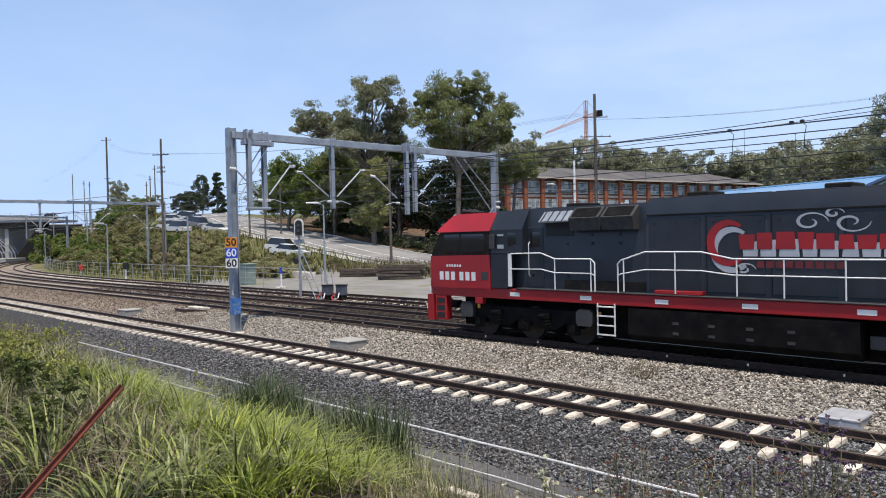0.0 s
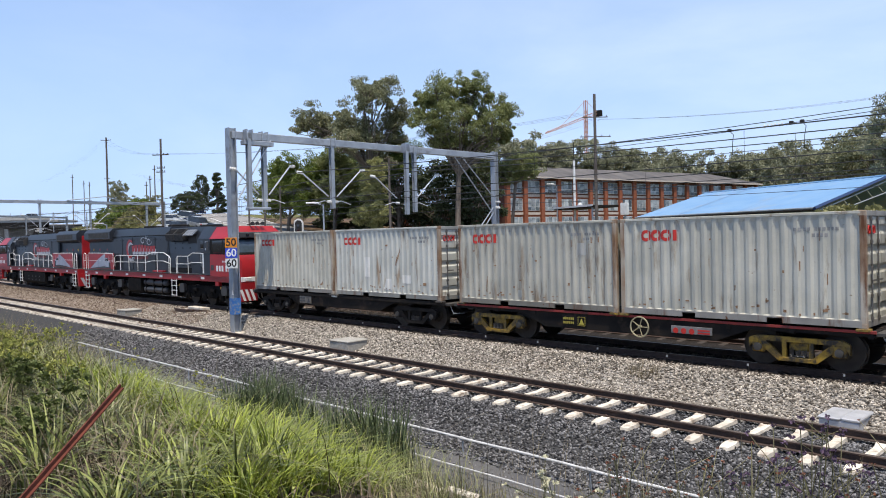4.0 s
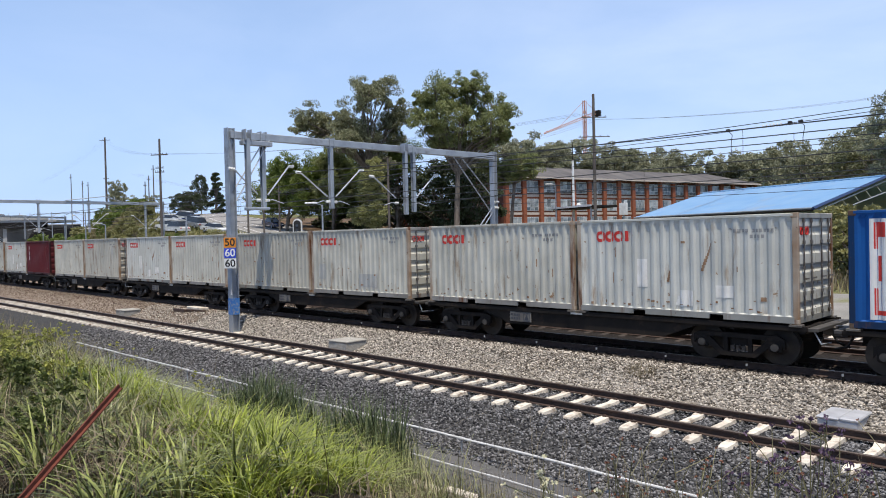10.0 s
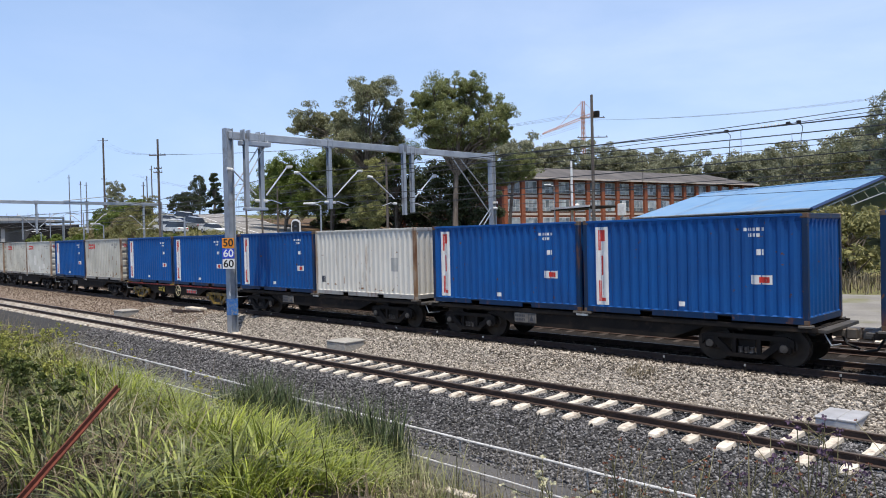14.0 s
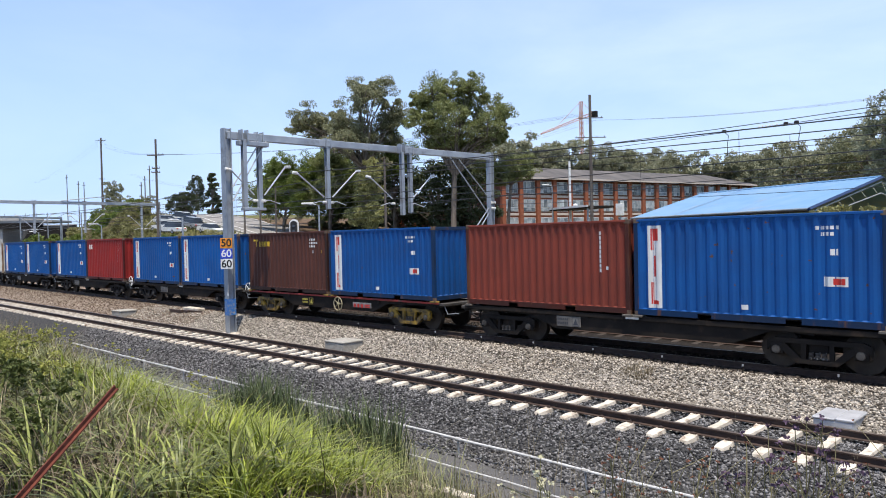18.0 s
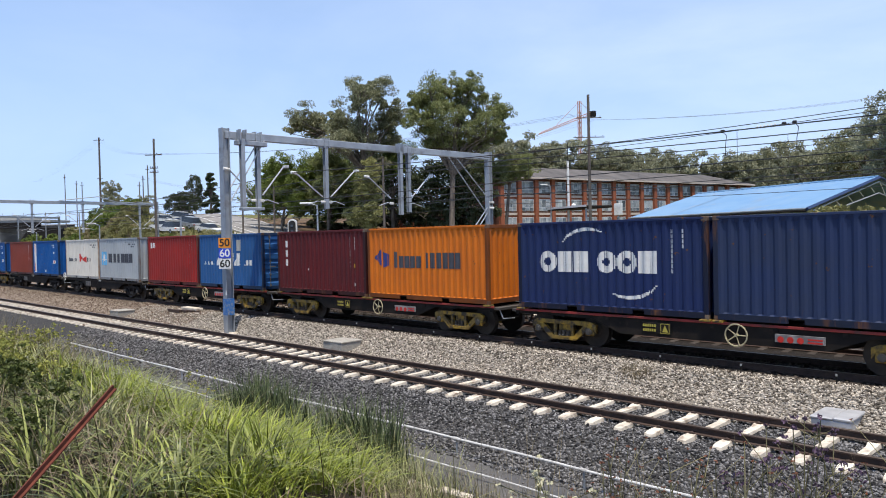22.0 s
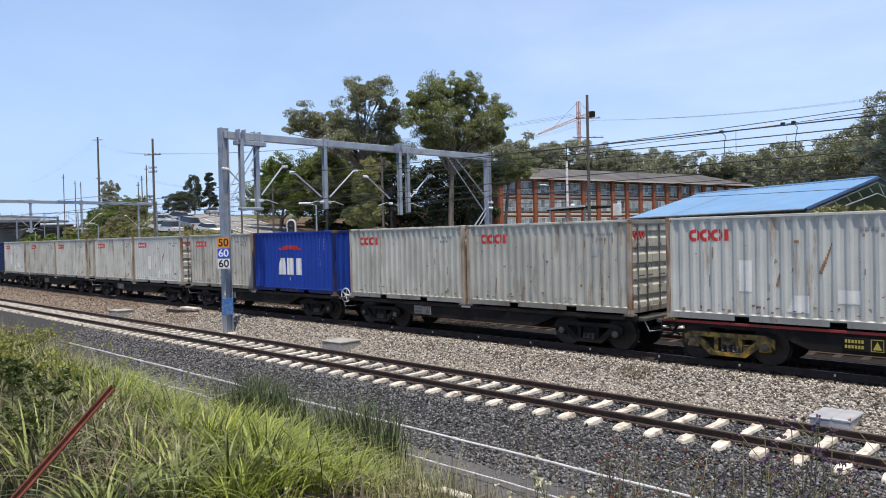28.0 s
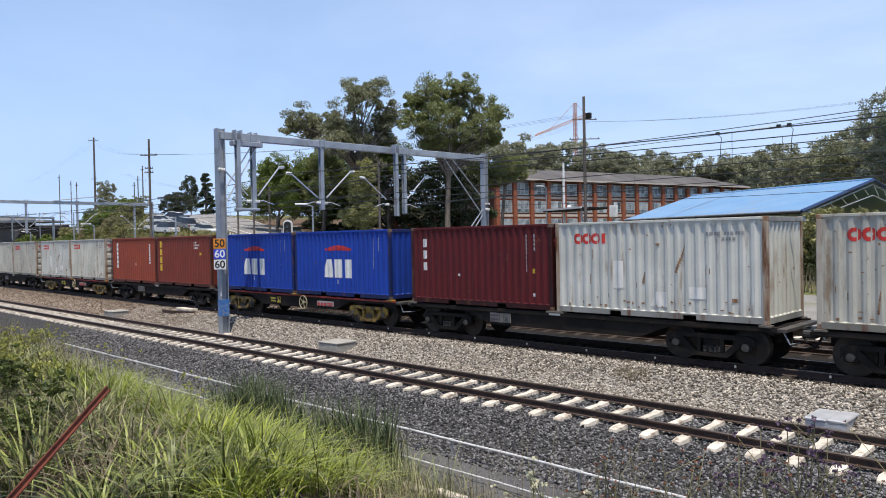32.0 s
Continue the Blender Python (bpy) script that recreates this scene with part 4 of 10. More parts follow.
def wagon(kind_of, braked):
    """A container flat: x runs from the left end of its load, z from the rail."""
    w = WAGON_PARTS
    if "wheel" not in w:
        w["wheel"] = wheelset_mesh()
        w["frame_black"], w["frame_yellow"] = side_frame_mesh(M_WAGON), side_frame_mesh(M_YELLOW)
        w["spring"] = spring_mesh()
        w["axle_near"], w["axle_far"] = axle_box_mesh(M_AXLE, -1), axle_box_mesh(M_AXLE, 1)
        mb = MB().box(0.0, 12.3, -0.28, 0.28, 0.56, 0.62).box(0.0, 12.3, -0.28, 0.28, 0.92, 0.99).box(0, 12.3, -0.22, -0.2, 0.62, 0.92).box(0, 12.3, 0.2, 0.22, 0.62, 0.92)
        mb.prism(((2.9, 0.56), (3.6, 0.40), (8.7, 0.40), (9.4, 0.56)), -0.24, 0.24, "y")
        w["centre"] = mb.mesh("centre_sill", M_WAGON)
        for key, m in (("sill_black", M_WAGON), ("sill_red", M_WAGON_RED)):
            mb = MB()
            for s in (-1, 1):
                y0, y1 = (s * 1.16, s * 1.20) if s > 0 else (s * 1.20, s * 1.16)
                mb.box(-0.12, 12.42, y0, y1, 0.955 if key == "sill_red" else 0.90, 1.02, 0.006)
            w[key] = mb.mesh("side_sill", m)
        for s, key in ((-1, "web_near"), (1, "web_far")):
            y0, y1 = sorted((s * 1.15, s * 1.10))
            w[key] = MB().prism(((-0.1, 0.88), (2.6, 0.86), (3.5, 0.50), (8.8, 0.50), (9.7, 0.86), (12.4, 0.88), (12.4, 0.95), (-0.1, 0.95)), y0, y1, "y").mesh("side_web", M_WAGON)
        w["bearer"] = MB().box(-0.06, 0.06, -1.17, 1.17, 0.84, 0.98).mesh("cross_bearer", M_WAGON)
        mb = MB().box(-0.14, 0.14, -0.12, 0.12, 1.0, 1.055, 0.008)
        w["pad"] = mb.mesh("load_pad", mat("worn_pad_steel", (0.13, 0.12, 0.105), (0.06, 0.05, 0.042), rough=0.6))
        w["pad_yellow"] = mb.mesh("load_pad", M_YELLOW)
        mb = MB().box(-0.115, 0.115, -1.15, 1.15, 0.90, 0.985, 0.01)
        w["platform"] = mb.mesh("end_platform", mat("scuffed_dark_plate", (0.07, 0.065, 0.06), (0.04, 0.036, 0.032), rough=0.7))
        hose = MB().tube([(0.05, 0.35, 0.75), (0.2, 0.33, 0.5), (0.5, 0.2, 0.42)], 0.03, 6)
        w["hose"] = hose.mesh("brake_hose", M_BLACK)
        w["end_pipe"] = MB().tube([(0.1, -1.0, 0.9), (0.25, -1.0, 0.62), (0.3, -0.5, 0.60)], 0.018, 5).mesh("uncoupling_lever", M_STEEL_GREY)
        mb = MB()
        for x, d in ((0.0, 1),):
            mb.box(min(x, x + d * 0.5), max(x, x + d * 0.5), -0.10, 0.10, 0.72, 0.90, 0.02)
            mb.box(min(x + d * 0.3, x + d * 0.56), max(x + d * 0.3, x + d * 0.56), -0.17, 0.17, 0.68, 0.95, 0.04)
        w["coupler"] = mb.mesh("coupler", mat("greasy_coupler_steel", (0.09, 0.08, 0.07), (0.15, 0.13, 0.11), rough=0.5, metal=0.4))
        mb = MB()
        n = 18
        mb.tube([(0.27 * math.cos(2 * math.pi * i / n), 0, 0.27 * math.sin(2 * math.pi * i / n)) for i in range(n + 1)], 0.02, 5, caps=False)
        for k in range(5):
            a = 2 * math.pi * k / 5
            mb.cyl((0, 0.01, 0), (0.27 * math.cos(a), 0, 0.27 * math.sin(a)), 0.014, n=5)
        mb.cyl((0, -0.03, 0), (0, 0.12, 0), 0.04, n=8)
        for key, m in (("brake_black", M_WHITE), ("brake_yellow", mat("dull_yellow_wheel", (0.42, 0.38, 0.24), (0.3, 0.26, 0.16), rough=0.6))):
            w[key] = mb.mesh("hand_brake_wheel", m)
        mb = MB().box(-0.42, 0.42, -1.19, -1.155, 0.58, 0.88, 0.01)
        w["plate_black"] = mb.mesh("data_plate", M_WAGON)
        w["plate"] = mb.mesh("data_plate", mat("dusty_grey_plate", (0.20, 0.19, 0.17), (0.11, 0.10, 0.09), rough=0.7))
        mb = MB()
        for r in range(2):
            for i in range(6):
                mb.box(-0.38 + i * 0.065, -0.335 + i * 0.065, -1.197, -1.192, 0.76 - r * 0.12, 0.83 - r * 0.12)
        for q in ((0.13, 0.60, 0.38, 0.612), (0.13, 0.85, 0.38, 0.862), (0.13, 0.60, 0.142, 0.862), (0.368, 0.60, 0.38, 0.862)):
            mb.box(q[0], q[2], -1.197, -1.192, q[1], q[3])
        mb.prism(((0.17, 0.64), (0.34, 0.64), (0.255, 0.82)), -1.197, -1.192, "y")
        w["plate_mark"] = mb.mesh("plate_mark", D_DARK)
        w["plate_mark_yellow"] = mb.mesh("plate_mark", mat("dull_yellow_stencil", (0.45, 0.38, 0.06), rough=0.6))
        mb = MB().box(-0.55, 0.55, -1.06, -1.02, 0.63, 0.82, 0.006)
        w["sign"] = mb.mesh("warning_board", mat("grimy_board", (0.30, 0.30, 0.30), (0.12, 0.11, 0.11), scale=3, rough=0.7, vary=0.5))
        mb = MB()
        for i in range(3):
            mb.cyl((-0.42 + i * 0.22, -1.062, 0.70), (-0.42 + i * 0.22, -1.066, 0.70), 0.075, n=12)
        for i in range(2):
            mb.box(0.18, 0.5, -1.066, -1.062, 0.65 + i * 0.07, 0.69 + i * 0.07)
        w["sign_mark"] = mb.mesh("board_mark", D_RED)
        mb = MB().cyl((4.3, -0.55, 0.62), (5.1, -0.55, 0.62), 0.17, n=12).cyl((7.2, 0.3, 0.6), (7.9, 0.3, 0.6), 0.14, n=12).box(5.2, 5.5, -0.8, -0.3, 0.5, 0.86, 0.02)
        mb.tube([(1.6, -0.75, 0.8), (10.6, -0.75, 0.8)], 0.02, 5)
        w["reservoir"] = mb.mesh("brake_reservoir", M_WAGON)
        mb = MB()
        mb.box(5.9, 6.3, -1.206, -1.201, 0.93, 0.99)
        w["reflector"] = mb.mesh("reflector", D_WHITE)
    yellow = kind_of == "yellow"
    t = thing("flat_wagon", ("skeletal container wagon with red side sills and yellow bogies" if yellow else "grimy black skeletal container wagon on two bogies"), "railway wagon", "wagons of the freight train")
    for x in (-0.1, 1.6, 3.1, 4.6, 6.13, 7.66, 9.16, 10.66, 12.3):
        part("cross_bearer", w["bearer"], None, t).location = (x, 0, 0)
    for x, turn in ((-0.1, 180), (12.4, 0)):
        part("end_platform", w["platform"], None, t).location = (x + (0.115 if x > 0 else -0.115), 0, 0)
        for k in ("coupler", "hose", "end_pipe"):
            part(w[k].name.split(".")[0], w[k], None, t).matrix_basis = pose(x, 0, 0, 0, 0, turn)
    for k in ("centre", "sill_red" if yellow else "sill_black", "web_near", "web_far", "reservoir") + (() if yellow else ("reflector",)):
        part(w[k].name.split(".")[0], w[k], None, t)
    for x in (0.09, 5.97, 6.29, 12.17):
        for s in (-1, 1):
            part("load_pad", w["pad_yellow" if yellow else "pad"], None, t).location = (x, s * 1.15, 0)
    for x in (1.55, 10.75):
        bg = new("bogie")
        bg.parent = t
        bg.location = (x, 0, 0)
        part("side_frame", w["frame_yellow" if yellow else "frame_black"], None, bg, "yellow cast side frame" if yellow else "")
        for sx in (-0.14, 0.0, 0.14):
            part("spring", w["spring"], None, bg).location = (sx, -1.04, 0)
        for d in (-0.9, 0.9):
            ws = part("wheelset", w["wheel"], None, bg)
            ws.location = (d, 0, 0.46)
            for k in ("axle_near", "axle_far"):
                part("axle_box", w[k], None, bg).location = (d, 0, 0.46)
    if yellow or braked:
        b = part("hand_brake_wheel", w["brake_yellow" if yellow else "brake_black"], None, t)
        b.location = (6.75, -1.24, 0.72) if yellow else (12.62, -0.95, 1.05)
    pl = part("data_plate", w["plate_black" if yellow else "plate"], None, t)
    pl.location = (4.0 if not yellow else 4.6, 0, 0)
    tagged(part("plate_mark", w["plate_mark_yellow" if yellow else "plate_mark"], None, pl), kind="stuff")
    if yellow:
        sg = part("warning_board", w["sign"], None, t)
        sg.location = (8.2, -0.14, 0)
        tagged(part("board_mark", w["sign_mark"], None, sg), kind="stuff")
    return t


WAGON_AT = {0: 25.72, 3: 65.18, 6: 105.29, 10: 158.45, 11: 171.59, 13: 198.99, 14: 212.18, 16: 239.73, 19: 280.13, 20: 293.38, 21: 306.75,
            22: 320.46, 25: 360.25, 26: 373.56, 27: 386.83, 28: 400.2, 29: 413.5}
YELLOW = (1, 9, 14, 17, 18, 19, 25, 27)
LOADS = ["white white_scraped", "white_dirty white", "white_patched white", "white_scraped maroon", "white white_dirty", "white_scraped white", "white_dirty white_patched", "white white_scraped", "blue white",
         "blue blue", "blue plain_white", "blue blue", "blue scarlet", "blue blue", "brown blue", "brick blue", "banner star", "scarlet sail", "maroon orange",
         "swoosh navy", "navy_gold white_scraped", "white_dirty white", "white white_scraped", "white_dirty royal", "white white_dirty", "white_scraped white", "terra rust_gold", "royal royal", "maroon white_scraped", "white_dirty white"]


def wagon_at(i):
    keys = sorted(WAGON_AT)
    for a, b in zip(keys, keys[1:]):
        if a <= i <= b:
            return WAGON_AT[a] + (WAGON_AT[b] - WAGON_AT[a]) * (i - a) / (b - a)
    return WAGON_AT[keys[-1]]


DOORED = ("white", "white_scraped", "white_dirty", "white_patched", "maroon", "sail")
WHEELS = []     # (wheelset, its place on the bogie, radius, distance from the train's zero, sense of turn)
TRAIN = []      # (thing, distance of its own zero from the train's zero, offsets of its two pivots, pose on its carrier)


def build_wagons():
    for i, load in enumerate(LOADS):
        w = wagon("yellow" if i in YELLOW else "black", i in (12, 13, 15, 20, 23))
        TRAIN.append((w, wagon_at(i), 1.55, 10.75, Matrix.Identity(4)))
        for o in w.children_recursive:
            if o.name.startswith("wheelset"):
                WHEELS.append((o, o.location.copy(), 0.46, wagon_at(i) + 6.0, -1))
        a, b = load.split()
        for name, x, dr in ((a, BOX_L / 2, i % 2 == 0), (b, BOX_L * 1.5 + 0.13, b in DOORED and i not in (10, 20, 21, 28))):
            c = container(name, dr)
            TRAIN.append((c, wagon_at(i), 1.55, 10.75, Matrix.Translation((x, 0, 1.055))))


build_wagons()


# ---- the two locomotives: x runs back from the cab end, z from the rail ----
LOCO_L = 21.05
M_LOCO_UNDER = mat("oily_black_running_gear", (0.006, 0.006, 0.007), (0.013, 0.012, 0.011), rough=0.75, scale=2.5, dirt=(0.02, 0.017, 0.014), dscale=3, spec=0.06)
M_GREYPLATE = mat("grey_steel_plate", (0.05, 0.05, 0.052), (0.032, 0.032, 0.034), rough=0.6)
M_GRILLE = mat("dusty_black_grille", (0.025, 0.025, 0.025), (0.05, 0.047, 0.042), rough=0.8, scale=5)
M_AMBER = mat("amber_marking", (0.6, 0.32, 0.03), rough=0.5)
M_PALE = mat("pale_grey_marking", (0.42, 0.44, 0.47), (0.36, 0.38, 0.41), rough=0.5, fine=0.05)
M_TRUCK = mat("painted_pale_truck", (0.32, 0.35, 0.42), (0.25, 0.28, 0.35), rough=0.5, fine=0.05)
M_FADED = mat("faded_red_marking", (0.16, 0.02, 0.025), (0.11, 0.02, 0.024), rough=0.5)
M_LAMPGLASS = mat("headlamp_glass", (0.75, 0.76, 0.72), rough=0.15, spec=0.8, fine=0.03)


def flip(poly, about):
    """A drawing turned left for right about an upright line."""
    return [(2 * about - x, z) for x, z in poly]


def flank(poly, mb, y, lift, sides=(-1, 1)):
    for s in sides:
        if isinstance(mb, list):
            q = [(x, s * (y + lift), z) for x, z in poly]
            mb.append(MB().add(q if s < 0 else q[::-1], [tuple(range(len(q)))]))
            continue
        q = [(x, s * (y + lift), z) for x, z in poly]
        mb.add(q if s < 0 else q[::-1], [tuple(range(len(q)))])
    return mb


def rails_of(pts, posts, base, t, r=0.022):
    for s in (-1, 1):
        y = s * 1.40
        top = part("handrail", MB().tube([(x, y, z) for x, z in pts], r, 6), M_WHITE, t, "white handrail")
        mid = part("handrail", MB().tube([(x, y, base + (z - base) * 0.55) for x, z in pts if z > base + 0.2], r * 0.8, 6), M_WHITE, t)
        for x in posts:
            zt = np.interp(x, [q[0] for q in pts], [q[1] for q in pts]) if pts[0][0] < pts[-1][0] else 2.7
            part("stanchion", MB().cyl((x, y, base - 0.03), (x, y, float(zt)), r * 0.9, n=6), M_WHITE, t)


def locomotive(reverse):
    L = LOCO_L
    t = thing("locomotive", "slate-grey and red diesel freight locomotive with white handrails", "locomotive", "locomotives of the freight train")
    # underframe
    mb = MB().box(0.25, L - 0.1, -1.38, 1.38, 1.28, 1.60, 0.02)
    part("underframe", mb, M_RED, t, "red painted sill")
    mb = MB().box(4.0, L - 0.1, -1.42, 1.42, 1.604, 1.64, 0.01)
    part("walkway", mb, M_GREYPLATE, t)
    for x in (3.95, 6.55, 8.9, 11.2, 13.7, 16.2, 18.7, 20.6):
        for s in (-1, 1):
            part("reflector", MB().box(x - 0.19, x + 0.19, s * 1.383 - 0.003, s * 1.383 + 0.003, 1.38, 1.50), M_WHITE, t)
    for x in (2.45, 17.3):
        for s in (-1, 1):
            part("jacking_pad", MB().box(x - 0.16, x + 0.16, s * 1.3 - 0.1, s * 1.3 + 0.1, 1.08, 1.29, 0.015), M_RED, t)
    part("step_box", MB().box(8.7, 10.0, -1.39, 1.39, 1.644, 1.74, 0.01), M_RED, t)
    # cab
    side = [(-1.44, 1.56), (-1.44, 2.66), (-1.44, 3.42), (-1.02, 4.02), (1.02, 4.02), (1.44, 3.42), (1.44, 2.66), (1.44, 1.56)]
    low = [(-1.44, 1.56), (-1.44, 2.66), (1.44, 2.66), (1.44, 1.56)]
    part("cab_lower", MB().loft([(0.12, [(-1.3, 1.58), (-1.3, 2.3), (1.3, 2.3), (1.3, 1.58)]), (0.30, [(-1.44, 1.56), (-1.44, 2.62), (1.44, 2.62), (1.44, 1.56)]), (3.0, low)]), M_RED, t, "red lower cab")
    part("cab_window_band", MB().loft([(0.34, [(-1.42, 2.62), (-1.42, 2.70), (1.42, 2.70), (1.42, 2.62)]), (0.78, [(-1.42, 2.62), (-1.42, 3.42), (1.42, 3.42), (1.42, 2.62)]), (3.0, [(-1.42, 2.62), (-1.42, 3.42), (1.42, 3.42), (1.42, 2.62)])]), M_STEEL_DARK, t)
    part("cab_roof", MB().loft([(0.62, [(-1.44, 3.42), (-1.30, 3.56), (1.30, 3.56), (1.44, 3.42)]), (1.10, [(-1.44, 3.42), (-1.02, 4.02), (1.02, 4.02), (1.44, 3.42)]), (3.0, [(-1.44, 3.42), (-1.02, 4.02), (1.02, 4.02), (1.44, 3.42)])]), M_RED, t, "red sloping cab roof")
    for s in (-1, 1):
        for a, b in ((0.95, 1.65), (1.75, 2.75)):
            part("side_window", MB().box(a, b, s * 1.425 - 0.008, s * 1.425 + 0.008, 2.74, 3.34, 0.006), M_BLACKGLASS, t)
        part("roof_stripe", MB().prism([(0.60, 3.44), (0.72, 3.44), (1.20, 4.03), (1.08, 4.03)], s * 1.03 - 0.02, s * 1.03 + 0.02, "y"), M_PALE, t)
        part("windscreen", MB().quad((0.36, s * 0.07, 2.74), (0.36, s * 1.28, 2.74), (0.70, s * 1.28, 3.36), (0.70, s * 0.07, 3.36)), mat("sky_lit_windscreen", (0.05, 0.07, 0.09), rough=0.03, spec=1.0, fine=0.02), t)
    part("visor_box", MB().box(0.50, 0.95, -1.15, 1.15, 3.42, 3.72, 0.04), M_GREYPLATE, t)
    for y in (-0.75, -0.18, 0.18, 0.75):
        part("headlight", MB().cyl((0.52, y, 3.58), (0.47, y, 3.58), 0.085, n=12), M_LAMPGLASS if abs(y) < 0.3 else M_BLACKGLASS, t)
    for y in (-0.3, 0.0, 0.25):
        part("air_horn", MB().tube([(1.35, y, 4.08), (1.05, y, 4.12), (0.82, y, 4.14)], [0.03, 0.035, 0.10], 8), M_BLACK, t)
    # nose and pilot
    part("nose_band", MB().box(0.10, 0.20, -1.34, 1.34, 1.34, 1.56, 0.01), M_WHITE, t)
    part("nose_grille", MB().box(0.06, 0.11, -0.6, 0.6, 1.36, 1.54), M_GREYPLATE, t)
    for s in (-1, 1):
        part("ditch_light", MB().box(0.05, 0.12, s * 1.0 - 0.16, s * 1.0 + 0.16, 1.38, 1.53, 0.01), M_LAMPGLASS, t)
        part("pilot_panel", MB().loft([(0.05, [(s * 0.55, 0.42), (s * 0.55, 1.30), (s * 1.40, 1.30), (s * 1.40, 0.42)]), (0.35, [(s * 0.55, 0.42), (s * 0.55, 1.30), (s * 1.40, 1.30), (s * 1.40, 0.42)])]), M_RED, t)
        for k in range(3):
            y = s * (0.62 + 0.26 * k)
            part("chevron", MB().add([(0.045, y, 0.44), (0.045, y + s * 0.14, 0.44), (0.045, y + s * 0.34, 0.98), (0.045, y + s * 0.20, 0.98)], [(0, 1, 2, 3)]), M_WHITE, t)
        part("cab_step", MB().box(0.42, 0.95, s * 1.25 - 0.14, s * 1.25 + 0.14, 0.45, 1.28, 0.02), M_RED, t)
    for k in range(3):
        for s in (-1, 1):
            part("step_well", MB().box(0.50, 0.88, s * 1.392 - 0.004, s * 1.392 + 0.004, 0.52 + 0.25 * k, 0.70 + 0.25 * k), M_BLACK, t)
    mb = MB().box(-0.35, 0.3, -0.16, 0.16, 0.72, 0.98, 0.05).box(-0.5, -0.25, -0.24, 0.24, 0.66, 1.02, 0.06)
    part("coupler", mb, M_STEEL_DARK, t)
    mb = MB().box(L - 0.2, L + 0.35, -0.16, 0.16, 0.72, 0.98, 0.05).box(L + 0.25, L + 0.5, -0.24, 0.24, 0.66, 1.02, 0.06)
    part("coupler", mb, M_STEEL_DARK, t)
    for x0, d in ((0.02, -1), (L + 0.02, 1)):
        for y in (-0.8, -0.55, -0.35, 0.4, 0.6):
            part("brake_hose", MB().tube([(x0, y, 0.9), (x0 + d * 0.16, y, 0.55), (x0 + d * 0.4, y * 0.85, 0.42)], 0.025, 6), M_BLACK, t)
    for s in (-1, 1):
        part("rear_pilot", MB().loft([(L - 0.32, [(s * 0.55, 0.42), (s * 0.55, 1.30), (s * 1.36, 1.30), (s * 1.30, 0.42)]), (L - 0.06, [(s * 0.55, 0.42), (s * 0.55, 1.30), (s * 1.36, 1.30), (s * 1.30, 0.42)])]), M_RED, t)
        part("rear_chevron", MB().add([(L - 0.055, s * 0.75, 0.44), (L - 0.055, s * 0.95, 0.44), (L - 0.055, s * 1.22, 1.0), (L - 0.055, s * 1.02, 1.0)], [(0, 1, 2, 3)]), M_PALE, t)
    part("rear_frame", MB().box(L - 1.2, L - 0.33, -1.0, 1.0, 0.4, 1.27), M_LOCO_UNDER, t)
    # equipment room behind the cab
    part("equipment_case", MB().box(3.01, 3.70, -1.43, 1.43, 1.6, 2.72, 0.02), M_SLATE, t)
    part("equipment_hood", MB().prism([(-1.40, 2.72), (-1.40, 3.45), (-1.02, 4.05), (1.02, 4.05), (1.40, 3.45), (1.40, 2.72)], 3.01, 4.3, "x"), M_SLATE, t)
    part("hood_front", MB().prism([(-1.12, 1.64), (-1.12, 3.6), (-0.95, 4.08), (0.95, 4.08), (1.12, 3.6), (1.12, 1.64)], 3.7, 8.35, "x"), M_SLATE, t)
    for s in (-1, 1):
        part("cab_door", MB().box(4.32, 4.9, s * 1.128 - 0.012, s * 1.128 + 0.012, 1.68, 3.5, 0.01), M_SLATE, t)
        part("door_window", MB().box(4.42, 4.78, s * 1.142 - 0.006, s * 1.142 + 0.006, 2.9, 3.35, 0.005), M_BLACKGLASS, t)
        # flat black plate: the dark under the louvre put in as colour
        part("intake_recess", MB().box(5.0, 6.0, s * 1.128 - 0.01, s * 1.128 + 0.01, 3.22, 3.72), M_BLACK, t)
        part("hood_window", MB().box(3.72, 4.05, s * 1.405 - 0.008, s * 1.405 + 0.008, 2.95, 3.35, 0.006), M_BLACKGLASS, t)
        part("small_notice", MB().box(3.3, 3.55, s * 1.405 - 0.006, s * 1.405 + 0.006, 2.86, 2.98), M_PALE, t)
        part("case_ledge", MB().box(3.0, 3.74, s * 1.40 - 0.05, s * 1.40 + 0.05, 2.72, 2.76), M_GREYPLATE, t)
        part("mirror", MB().box(3.05, 3.25, s * 1.50 - 0.03, s * 1.50 + 0.03, 2.85, 3.30, 0.02), M_GREYPLATE, t)
        part("sun_louvre", MB().prism([(s * 1.1, 3.95), (s * 1.42, 3.66), (s * 1.40, 3.62), (s * 1.08, 3.9)], 4.95, 6.0, "x"), M_STEEL_GREY, t, "ribbed grey louvre")
        for k in range(8):
            x = 5.02 + k * 0.125
            part("louvre_rib", MB().prism([(s * 1.105, 3.96), (s * 1.425, 3.67), (s * 1.42, 3.655), (s * 1.10, 3.945)], x, x + 0.05, "x"), M_STEEL_GREY if k % 2 else M_GREYPLATE, t)
        for a, b in ((6.05, 7.05), (7.12, 8.12)):
            fr = part("intake_grille", MB().prism([(s * 1.08, 4.03), (s * 1.45, 3.72), (s * 1.36, 3.36), (s * 1.08, 3.36)], a, b, "x"), M_GRILLE, t, "dusty black air intake")
            part("intake_mesh", MB().add([(a + 0.08, s * 1.14, 4.005), (b - 0.08, s * 1.14, 4.005), (b - 0.08, s * 1.43, 3.76), (a + 0.08, s * 1.43, 3.76)], [(0, 1, 2, 3)]), M_LOCO_UNDER, fr)
